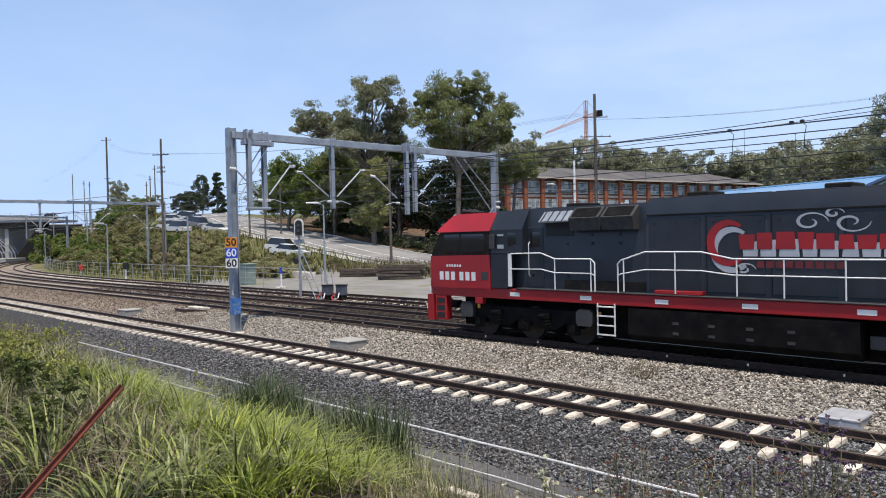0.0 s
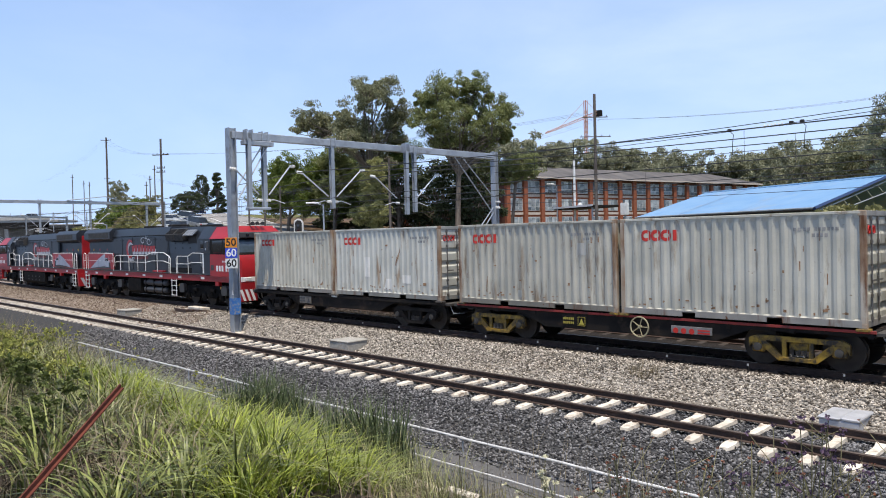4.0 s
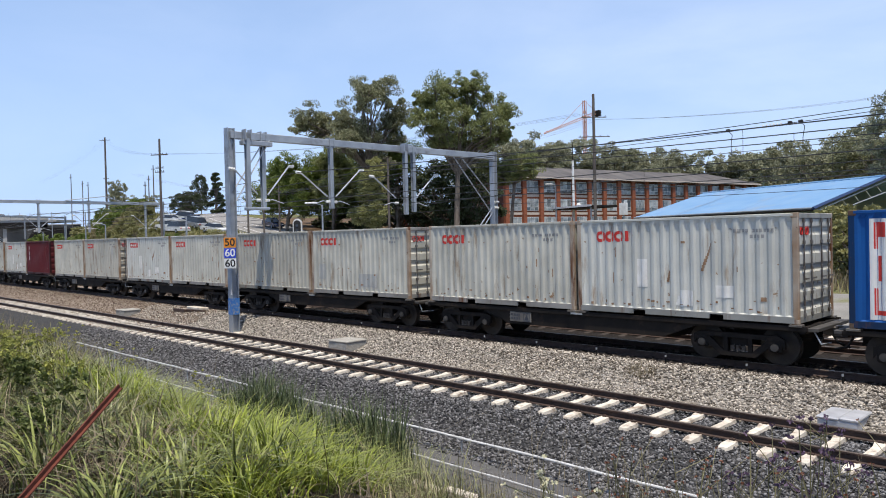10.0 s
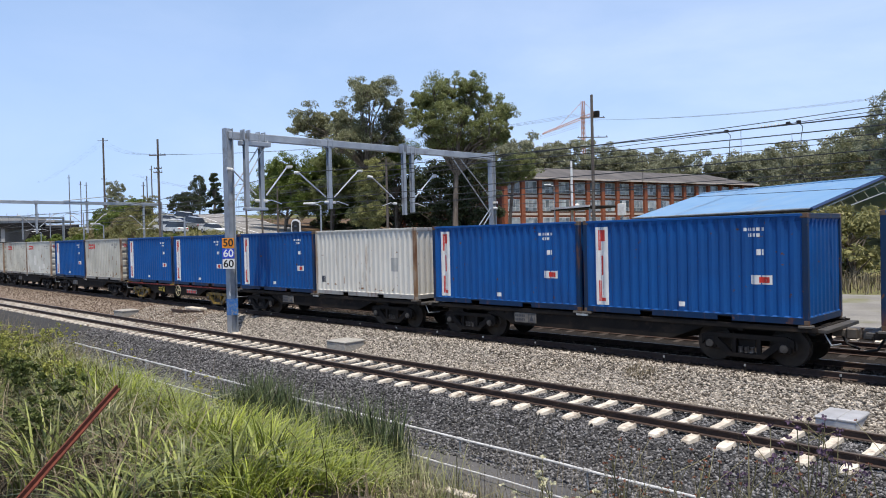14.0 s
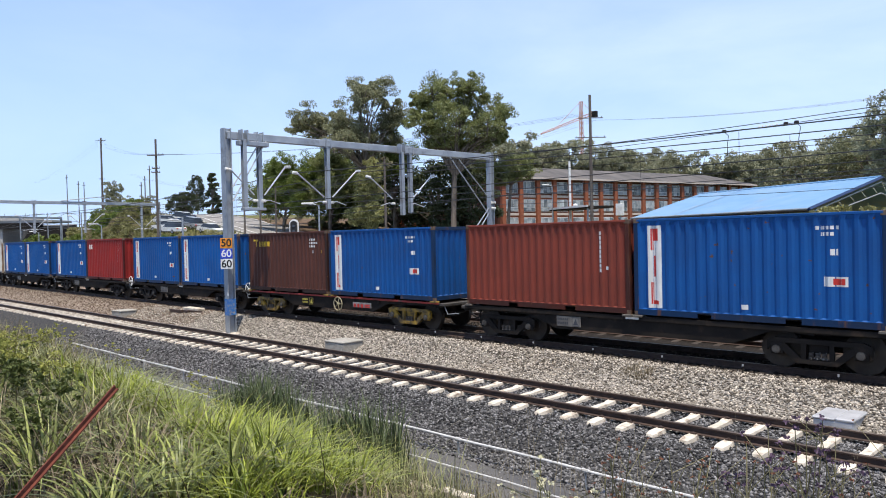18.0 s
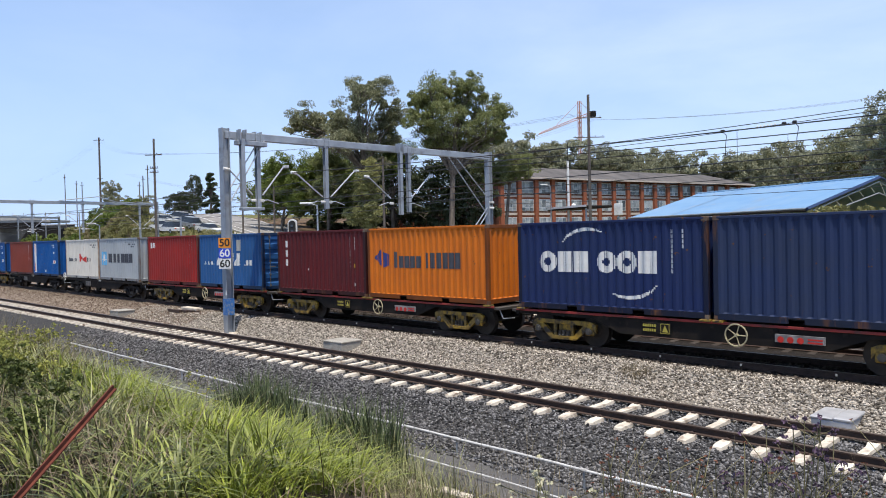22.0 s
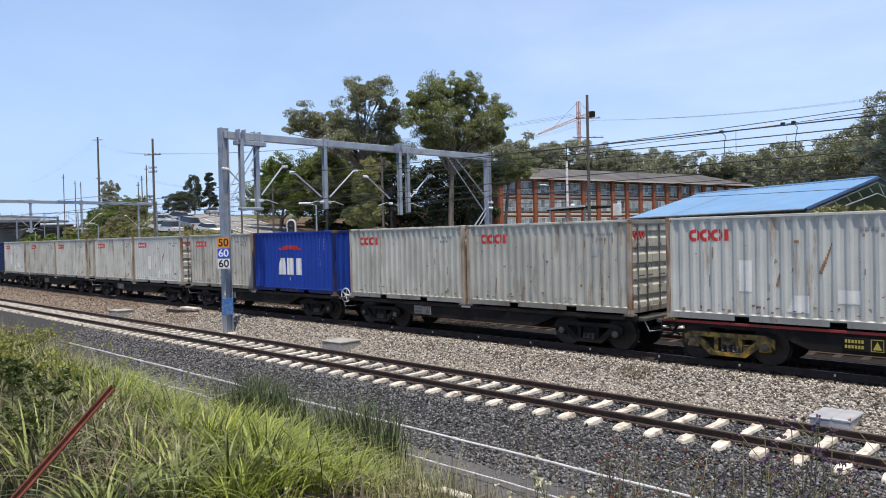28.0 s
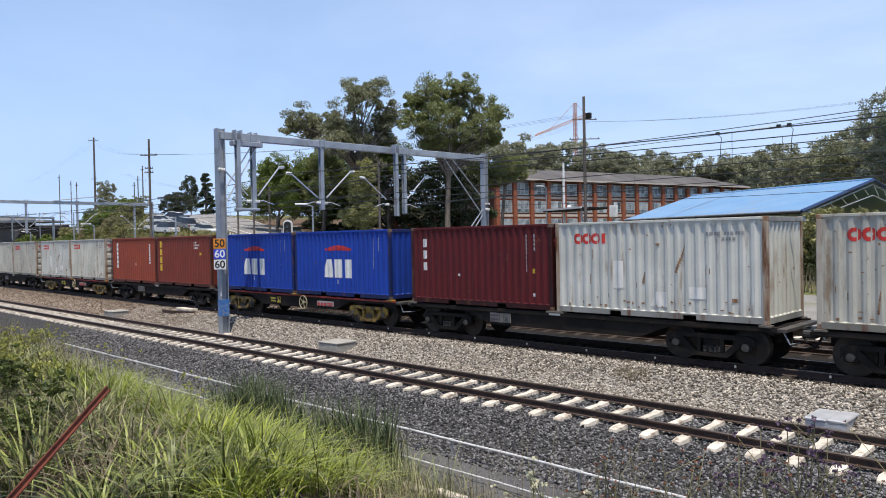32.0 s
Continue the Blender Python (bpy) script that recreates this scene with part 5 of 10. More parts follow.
    for x in (3.3, 3.75):
        for s in (-1, 1):
            part("vent_slot", MB().box(x, x + 0.25, s * 1.405 - 0.006, s * 1.405 + 0.006, 3.25, 3.31), M_PALE, t)
    # long hood
    part("engine_hood", MB().prism([(-1.16, 1.64), (-1.16, 3.72), (-0.98, 4.16), (0.98, 4.16), (1.16, 3.72), (1.16, 1.64)], 8.35, 16.4, "x"), M_SLATE, t)
    for k in range(5):
        for s in (-1, 1):
            x = 8.45 + k * 1.6
            part("hood_door", MB().box(x, x + 1.44, s * 1.165 - 0.015, s * 1.165 + 0.015, 1.72, 3.62, 0.012), M_SLATE, t)
            part("roof_hatch", MB().box(x, x + 1.5, s * 0.45 - 0.42, s * 0.45 + 0.42, 4.162, 4.185, 0.008), M_SLATE, t)
            for z in (2.15, 3.45):
                for xx in (x + 0.15, x + 0.75, x + 1.3):
                    part("door_latch", MB().box(xx, xx + 0.07, s * 1.176 - 0.006, s * 1.176 + 0.006, z, z + 0.06), M_BLACK, t)
    for s in (-1, 1):
        part("rain_strip", MB().box(8.4, 16.3, s * 1.175 - 0.02, s * 1.175 + 0.02, 3.70, 3.735), M_STEEL_DARK, t)
        for x in (10.03, 11.63, 13.23, 14.83):
            part("door_seam", MB().box(x - 0.012, x + 0.012, s * 1.184 - 0.004, s * 1.184 + 0.004, 1.74, 3.66), M_BLACK, t)
        for x in (4.45, 5.75, 6.6, 7.5):
            for z in (2.0, 2.95, 3.2):
                part("latch", MB().box(x, x + 0.08, s * 1.128 - 0.012, s * 1.128 + 0.012, z, z + 0.07), M_BLACK, t)
        part("kick_plate", MB().box(5.65, 8.3, s * 1.128 - 0.006, s * 1.128 + 0.006, 1.66, 1.92), M_STEEL_DARK, t)
        part("grab_rail", MB().tube([(4.4, s * 1.16, 2.0), (4.4, s * 1.22, 2.05), (4.4, s * 1.22, 3.0), (4.4, s * 1.16, 3.05)], 0.014, 6), M_WHITE, t)
    part("radiator_lower", MB().prism([(-1.02, 1.64), (-1.02, 3.5), (1.02, 3.5), (1.02, 1.64)], 16.4, L - 0.25, "x"), M_SLATE, t)
    part("radiator_box", MB().loft([(16.35, [(-1.0, 3.4), (-1.36, 3.62), (-1.36, 4.05), (-1.1, 4.28), (1.1, 4.28), (1.36, 4.05), (1.36, 3.62), (1.0, 3.4)]), (L - 0.18, [(-1.0, 3.4), (-1.36, 3.62), (-1.36, 4.05), (-1.1, 4.28), (1.1, 4.28), (1.36, 4.05), (1.36, 3.62), (1.0, 3.4)])]), M_SLATE, t)
    for s in (-1, 1):
        part("radiator_grille", MB().box(16.6, L - 1.0, s * 1.362 - 0.006, s * 1.362 + 0.006, 3.68, 4.0), M_GRILLE, t)
        for x in (17.6, 18.9, 20.0):
            part("warning_label", MB().box(x, x + 0.22, s * 1.024 - 0.003, s * 1.024 + 0.003, 2.85, 3.0), M_AMBER if x > 19.5 else M_RED, t)
    part("end_wall", MB().box(L - 0.25, L - 0.12, -1.02, 1.02, 1.64, 3.9, 0.02), M_RED, t)
    part("end_mark", side_end(L), M_PALE, t)
    for y in (-0.5, 0.5):
        part("marker_light", MB().cyl((L - 0.12, y, 3.55), (L - 0.08, y, 3.55), 0.09, n=10), M_LAMPGLASS, t)
    near = (1,) if reverse else (-1,)

    def strip_of(edges, y):
        """A painted stroke: pairs of (x, z) along its two edges."""
        mb, sg = MB(), near[0]
        pts = [flip(e, 12.1) if reverse else e for e in edges]
        mb.add([(x, sg * y, z) for e in pts for x, z in e], [(2 * k, 2 * k + 1, 2 * k + 3, 2 * k + 2) for k in range(len(pts) - 1)])
        return mb

    def plate(poly, y, about=12.1, turned=None):
        turned = reverse if turned is None else turned
        return flank(flip(poly, about) if turned else poly, MB(), y, 0.0, near)

    # truck picture boards along the rear handrail: the painted truck faces the cab end
    for s in (-1, 1):
        part("picture_board", MB().box(L - 5.4, L - 1.0, s * 1.40 - 0.012, s * 1.40 + 0.012, 1.70, 2.70), M_RED, t, "red board with a painted truck")
    bx = lambda f: L - 5.4 + 4.4 * f
    for nm, pts, mt, lift in (("painted_trailer", [(0.34, 1.86), (0.60, 1.80), (0.60, 2.33), (0.38, 2.63), (0.34, 2.60)], M_TRUCK, 1.416),
                              ("painted_trailer", [(0.605, 1.80), (0.90, 1.73), (0.90, 1.78), (0.70, 2.12), (0.605, 2.30)], M_TRUCK, 1.416),
                              ("painted_chassis", [(0.11, 1.74), (0.88, 1.725), (0.60, 1.82), (0.34, 1.88), (0.13, 1.86)], M_GREYPLATE, 1.419),
                              ("painted_cab", [(0.12, 1.84), (0.32, 1.86), (0.32, 2.42), (0.22, 2.40), (0.19, 2.22), (0.13, 2.18)], M_TRUCK, 1.422),
                              ("painted_grille", [(0.115, 1.80), (0.18, 1.80), (0.18, 2.14), (0.125, 2.12)], M_GREYPLATE, 1.425),
                              ("painted_window", [(0.205, 2.22), (0.26, 2.22), (0.26, 2.38), (0.225, 2.38)], M_BLACKGLASS, 1.425),
                              ("painted_window", [(0.275, 2.22), (0.305, 2.22), (0.305, 2.36), (0.275, 2.37)], M_BLACKGLASS, 1.425),
                              ("painted_exhaust", [(0.315, 1.95), (0.33, 1.95), (0.33, 2.66), (0.315, 2.66)], M_PALE, 1.428),
                              ("painted_exhaust", [(0.17, 2.16), (0.18, 2.16), (0.18, 2.50), (0.17, 2.50)], M_PALE, 1.428)):
        part(nm, plate([(bx(f), z) for f, z in pts], lift, turned=False), mt, t)
    # the painted name: a big round stroke and eight blocks, with a pale drop shade
    xs0 = 10.05
    for nm, mt, dx, dz, y in (("painted_shade", M_PALE, 0.08, -0.17, 1.192), ("painted_block", M_RED, 0.0, 0.0, 1.198)):
        ring, n = [], 22
        for i in range(n + 1):
            a = radians(50 + 265 * i / n)
            w = 0.08 + 0.14 * math.sin(math.pi * i / n)
            ring.append([(xs0 + 0.55 + dx + r * 0.95 * math.cos(a), 2.96 + dz + r * math.sin(a)) for r in (0.57, 0.57 - w)])
        part(nm, strip_of(ring, y), mt, t)
        x = xs0 + 0.85
        for i, w in enumerate((0.34, 0.36, 0.46, 0.30, 0.38, 0.34, 0.34, 0.28)):
            h = 0.36 + 0.05 * math.sin(i * 0.8)
            lean = 0.03 * (i % 3 - 1)
            part(nm, plate([(x + dx, 2.80 + dz), (x + w + dx, 2.80 + dz), (x + w + dx - lean, 2.80 + h + dz), (x + dx + lean, 2.80 + h + dz)], y), mt, t)
            x += w + 0.07
    for i in range(9):
        part("painted_block", plate([(11.3 + i * 0.22, 2.36), (11.47 + i * 0.22, 2.36), (11.47 + i * 0.22, 2.52), (11.3 + i * 0.22, 2.52)], 1.194), M_FADED, t)
    for cx, cz, r, sg in ((12.5, 3.42, 0.26, 1), (13.35, 3.40, 0.26, -1), (13.0, 3.60, 0.15, 1), (11.0, 2.32, 0.18, 1)):
        n, edges = 20, []
        for i in range(n + 1):
            a, rr = radians(sg * 420 * i / n), r * (1 - 0.72 * i / n)
            edges.append([(cx + q * 1.6 * math.cos(a), cz + q * math.sin(a)) for q in (rr, rr - 0.012 - 0.04 * math.sin(math.pi * i / n))])
        part("painted_scroll", strip_of(edges, 1.192), M_PALE, t)
    # cab number as plain bars, and the small panel beside it
    for i in range(6):
        x = 0.72 + i * 0.27 + (0.12 if i > 2 else 0)
        part("cab_number", plate([(x, 1.82), (x + 0.18, 1.82), (x + 0.18, 2.10), (x, 2.10)], 1.445, turned=False), M_WHITE, t, "white number bar")
        x = 1.05 + i * 0.12
        part("cab_small_mark", plate([(x, 2.26), (x + 0.08, 2.26), (x + 0.08, 2.34), (x, 2.34)], 1.445, turned=False), M_WHITE, t)
    part("cab_panel", plate([(2.62, 1.86), (2.92, 1.86), (2.92, 2.12), (2.62, 2.12)], 1.445, turned=False), M_GREYPLATE, t)
    # handrails, ladders
    rails_of([(3.85, 2.70), (5.0, 2.72), (5.5, 2.55), (6.75, 2.55), (6.88, 2.45), (6.88, 1.62)], (5.5, 6.75), 1.64, t)
    rails_of([(7.62, 1.62), (7.62, 2.42), (7.72, 2.52), (8.45, 2.75), (10.0, 2.75), (10.8, 2.58), (15.2, 2.58), (15.5, 2.45), (15.5, 2.1)], (7.8, 9.3, 10.9, 12.0, 13.3, 14.6), 1.70, t)
    rails_of([(15.75, 1.62), (15.75, 2.6), (15.85, 2.70), (L - 1.0, 2.72), (L - 0.9, 2.6), (L - 0.9, 1.62)], (), 1.64, t)
    rails_of([(L - 0.55, 1.62), (L - 0.55, 2.6), (L - 0.45, 2.7), (L - 0.2, 2.7), (L - 0.1, 2.6), (L - 0.1, 1.62)], (), 1.64, t)
    for s in (-1, 1):
        part("rail_board", MB().box(3.72, 3.86, s * 1.40 - 0.012, s * 1.40 + 0.012, 1.68, 2.70), M_WHITE, t)
        for x in (6.95, L - 1.0):
            ld = part("ladder", MB().tube([(x, s * 1.40, 0.42), (x, s * 1.40, 1.32)], 0.022, 6).tube([(x + 0.55, s * 1.40, 0.42), (x + 0.55, s * 1.40, 1.32)], 0.022, 6), M_WHITE, t, "white side ladder")
            for k in range(4):
                part("rung", MB().box(x, x + 0.55, s * 1.40 - 0.05, s * 1.40 + 0.05, 0.43 + 0.26 * k, 0.46 + 0.26 * k), M_WHITE, ld)
        part("fuel_gauge", MB().box(13.7, 14.1, s * 1.2 - 0.02, s * 1.2 + 0.02, 0.62, 0.92, 0.02), M_GREYPLATE, t)
        for r in range(0 if reverse else 2):
            for i in range(4):
                x = 9.2 + i * 0.95
                part("tank_marker", MB().box(x, x + 0.17, s * 1.385 - 0.004, s * 1.385 + 0.004, 0.86 - r * 0.26, 0.93 - r * 0.26), M_GREYPLATE, t)
    # dark block added between the wheels to keep the underside black
    part("main_frame", MB().box(1.1, L - 1.1, -0.6, 0.6, 0.26, 1.2), M_LOCO_UNDER, t)
    part("fuel_tank", MB().prism([(-1.38, 0.52), (-1.38, 1.22), (1.38, 1.22), (1.38, 0.52), (1.15, 0.33), (-1.15, 0.33)], 11.7 if reverse else 7.9, 13.55, "x"), M_LOCO_UNDER, t)
    if reverse:
        part("tank_recess", MB().box(7.9, 11.69, -0.95, 0.95, 0.36, 1.22), M_LOCO_UNDER, t)
        for s in (-1, 1):
            for z in (0.62, 1.02):
                part("main_reservoir", MB().tube([(8.5, s * 1.16, z), (8.6, s * 1.16, z), (11.4, s * 1.16, z), (11.5, s * 1.16, z)], [0.08, 0.165, 0.165, 0.08], 14), M_GREYPLATE, t, "long dark air reservoir")
            for x in (8.9, 10.0, 11.1):
                part("reservoir_strap", MB().box(x - 0.03, x + 0.03, s * 1.16 - 0.18, s * 1.16 + 0.18, 0.44, 1.2, 0.01), M_LOCO_UNDER, t)
    for s in (-1, 1):
        part("air_tank", MB().cyl((13.9, s, 0.75), (15.0, s, 0.75), 0.2, n=14), M_LOCO_UNDER, t)
    # bogies
    for c in (4.15, 17.25):
        bg = new("bogie")
        bg.parent = t
        bg.location = (c, 0, 0)
        mb = MB()
        for s in (-1, 1):
            y0, y1 = sorted((s * 1.05, s * 1.20))
            mb.prism([(-2.45, 0.62), (-2.45, 0.92), (-1.9, 1.02), (1.9, 1.02), (2.45, 0.92), (2.45, 0.62), (1.5, 0.62), (1.2, 0.42), (0.6, 0.42), (0.3, 0.62), (-0.3, 0.62), (-0.6, 0.42), (-1.2, 0.42), (-1.5, 0.62)], y0, y1, "y")
        part("side_frame", mb, M_LOCO_UNDER, bg)
        for d in (-1.85, 0.0, 1.85):
            ws = part("wheelset", loco_wheel(), None, bg)
            ws.location = (d, 0, 0.5)
            WHEELS.append((ws, ws.location.copy(), 0.5, 14.0 if reverse else -8.0, 1 if reverse else -1))
            for s in (-1, 1):
                bx = part("axle_box", MB().box(d - 0.24, d + 0.24, s * 1.2 - 0.05, s * 1.2 + 0.06, 0.30, 0.74, 0.06), M_LOCO_UNDER, bg)
                part("axle_cap", MB().cyl((d, s * 1.25, 0.5), (d, s * 1.30, 0.5), 0.11, n=12), M_LOCO_UNDER, bx)
        for d in (-2.3, 2.3):
            for s in (-1, 1):
                part("sand_box", MB().prism([(d - 0.22, 0.62), (d - 0.28, 0.72), (d - 0.28, 1.0), (d - 0.18, 1.1), (d + 0.18, 1.1), (d + 0.28, 1.0), (d + 0.28, 0.72), (d + 0.22, 0.62)], s * 1.18, s * 1.34, "y"), M_GREYPLATE, bg)
                part("amber_plate", MB().box(d + 0.42, d + 0.52, s * 1.25 - 0.01, s * 1.25 + 0.01, 0.92, 1.05), M_AMBER, bg)
        for d in (-0.95, 0.95):
            for s in (-1, 1):
                part("spring", MB().tube([(d + 0.09 * math.cos(a), s * 1.26 + 0.09 * math.sin(a), 0.5 + a * 0.016) for a in [k * 0.7 for k in range(36)]], 0.02, 5, caps=False), M_LOCO_UNDER, bg)
                part("brake_cylinder", MB().cyl((d - 0.3, s * 1.24, 0.82), (d + 0.1, s * 1.24, 0.82), 0.1, n=10), M_LOCO_UNDER, bg)
    for x in (5.3, 9.2, 12.6, 19.0):
        part("roof_vent", MB().box(x, x + 0.6, -0.5, 0.5, 4.05 if x < 8 else 4.15, 4.2 if x < 8 else 4.32, 0.03), M_STEEL_DARK, t)
    return t


LOCO_WHEEL = []


def loco_wheel():
    if not LOCO_WHEEL:
        LOCO_WHEEL.append(wheelset_mesh(0.5))
    return LOCO_WHEEL[0]


def side_end(L):
    mb = MB()
    for i in range(6):
        mb.add([(L - 0.113, -0.5 + i * 0.18, 2.3), (L - 0.113, -0.36 + i * 0.18, 2.3), (L - 0.113, -0.36 + i * 0.18, 2.52), (L - 0.113, -0.5 + i * 0.18, 2.52)], [(0, 1, 2, 3)])
    return mb


def build_locomotives():
    a = locomotive(False)
    TRAIN.append((a, -18.35, 4.15, 17.25, Matrix.Identity(4)))
    b = locomotive(True)
    turn = Matrix.Translation((LOCO_L, 0, 0)) @ Matrix.Rotation(math.pi, 4, "Z")
    TRAIN.append((b, 3.76, 3.8, 16.9, turn))


build_locomotives()


# ---- overhead line: portals, wires ----
M_WIRE = mat("dark_copper_wire", (0.05, 0.05, 0.05), rough=0.5, metal=0.5)
M_PORCELAIN = mat("white_porcelain", (0.75, 0.75, 0.73), rough=0.25, fine=0.03)
M_TUBE = mat("bright_galvanised_tube", (0.55, 0.57, 0.60), (0.45, 0.47, 0.50), rough=0.4, metal=0.4)
M_BLUEBAND = mat("flaking_blue_paint", (0.02, 0.13, 0.42), (0.05, 0.18, 0.45), rough=0.6, dirt=(0.25, 0.27, 0.30), dscale=9, dlow=0.5, dhigh=0.6)
M_SIGN_ORANGE = mat("orange_sign_face", (0.80, 0.28, 0.015), rough=0.5, fine=0.04)
M_SIGN_BLUE = mat("blue_sign_face", (0.02, 0.06, 0.55), rough=0.5, fine=0.04)
M_SIGN_WHITE = mat("white_sign_face", (0.78, 0.78, 0.76), rough=0.5, fine=0.04)


def ell(a, b, t, n=10, sag=0.0):
    """Points along a hanging wire from a to b."""
    a, b = Vector(a), Vector(b)
    return [a.lerp(b, i / n) - Vector((0, 0, sag * 4 * (i / n) * (1 - i / n))) for i in range(n + 1)]


def insulator(p, d, parent, n=4, r=0.075):
    p, d = Vector(p), Vector(d).normalized()
    mb = MB()
    for i in range(n):
        q = p + d * (0.075 * i)
        mb.tube([q, q + d * 0.03, q + d * 0.05], [r, r * 0.9, r * 0.4], 8)
    return part("insulator", mb, M_PORCELAIN, parent, "white porcelain insulator")


def hsection(mb, p0, p1, w, m=None):
    """An upright H-section column."""
    x, y = p0[0], p0[1]
    h = w / 2
    mb.box(x - h, x + h, y - h, y - h + 0.03, p0[2], p1, 0.004)
    mb.box(x - h, x + h, y + h - 0.03, y + h, p0[2], p1, 0.004)
    mb.box(x - 0.02, x + 0.02, y - h + 0.03, y + h - 0.03, p0[2], p1)
    return mb


def portal(x0, y0, y1, z, skew, drops, name_label, beam_from=None):
    t = thing("catenary_portal", name_label, "overhead line portal", "portals of the overhead line")
    xa, xb = x0, x0 + skew
    ya = y0 if beam_from is None else beam_from
    if beam_from is None:
        part("post", hsection(MB(), (x0, y0, land(x0, y0) - 0.4), z + 0.29, 0.34), M_STEEL_GREY, t)
        part("footing", MB().box(x0 - 0.5, x0 + 0.5, y0 - 0.5, y0 + 0.5, land(x0, y0) - 0.4, land(x0, y0) + 0.05, 0.03), M_CONCRETE, t)
    part("post", hsection(MB(), (xb, y1, land(xb, y1) - 0.4), z + 0.29, 0.32), M_STEEL_GREY, t)
    m = Matrix.Translation((xa, ya, z)) @ Matrix.Rotation(math.atan2(-(xb - xa), y1 - ya), 4, "Z")
    ln = math.hypot(xb - xa, y1 - ya)
    mb = MB().box(-0.13, 0.13, 0, ln, -0.16, 0.16, 0.02, m=m)
    part("beam", mb, M_STEEL_GREY, t)
    for y, zb, dx in drops:
        xx = xa + (xb - xa) * (y - ya) / (y1 - ya) + dx
        dp = part("drop_post", MB().box(xx - 0.09, xx + 0.09, y - 0.02, y + 0.02, zb, z - 0.15).box(xx - 0.10, xx - 0.08, y - 0.09, y + 0.09, zb, z - 0.15).box(xx + 0.08, xx + 0.10, y - 0.09, y + 0.09, zb, z - 0.15), M_STEEL_GREY, t)
        part("clamp", MB().box(xx - 0.16, xx + 0.16, y - 0.16, y - 0.11, z - 0.22, z + 0.24).box(xx - 0.16, xx + 0.16, y + 0.11, y + 0.16, z - 0.22, z + 0.24), M_STEEL_GREY, dp)
    return t


def cantilever(parent, x, y, zt, zb, side, reach=1.6):
    """The tubes that reach from a drop post to the wires."""
    a = Vector((x, y, zb))
    part("arm_tube", MB().cyl((x, y + side * 0.25, zb + 0.35), (x, y + side * reach, zt), 0.035, n=8), M_TUBE, parent, "bright steel arm")
    insulator((x, y + side * reach, zt), (0, side, 0.1), parent)
    part("register_tube", MB().tube([(x, y + side * 0.2, zb + 0.1), (x, y + side * 0.5, zb + 0.14), (x, y + side * 1.05, zb - 0.02)], 0.02, 8), M_TUBE, parent)
    insulator((x, y + side * 0.12, zb + 0.1), (0, side, 0), parent, 3)


M_PIT = mat("weathered_grey_concrete", (0.36, 0.35, 0.32), (0.26, 0.25, 0.23), scale=6, rough=0.95, bump=0.4, dirt=(0.5, 0.48, 0.44), dscale=6, dlow=0.56, dhigh=0.66)


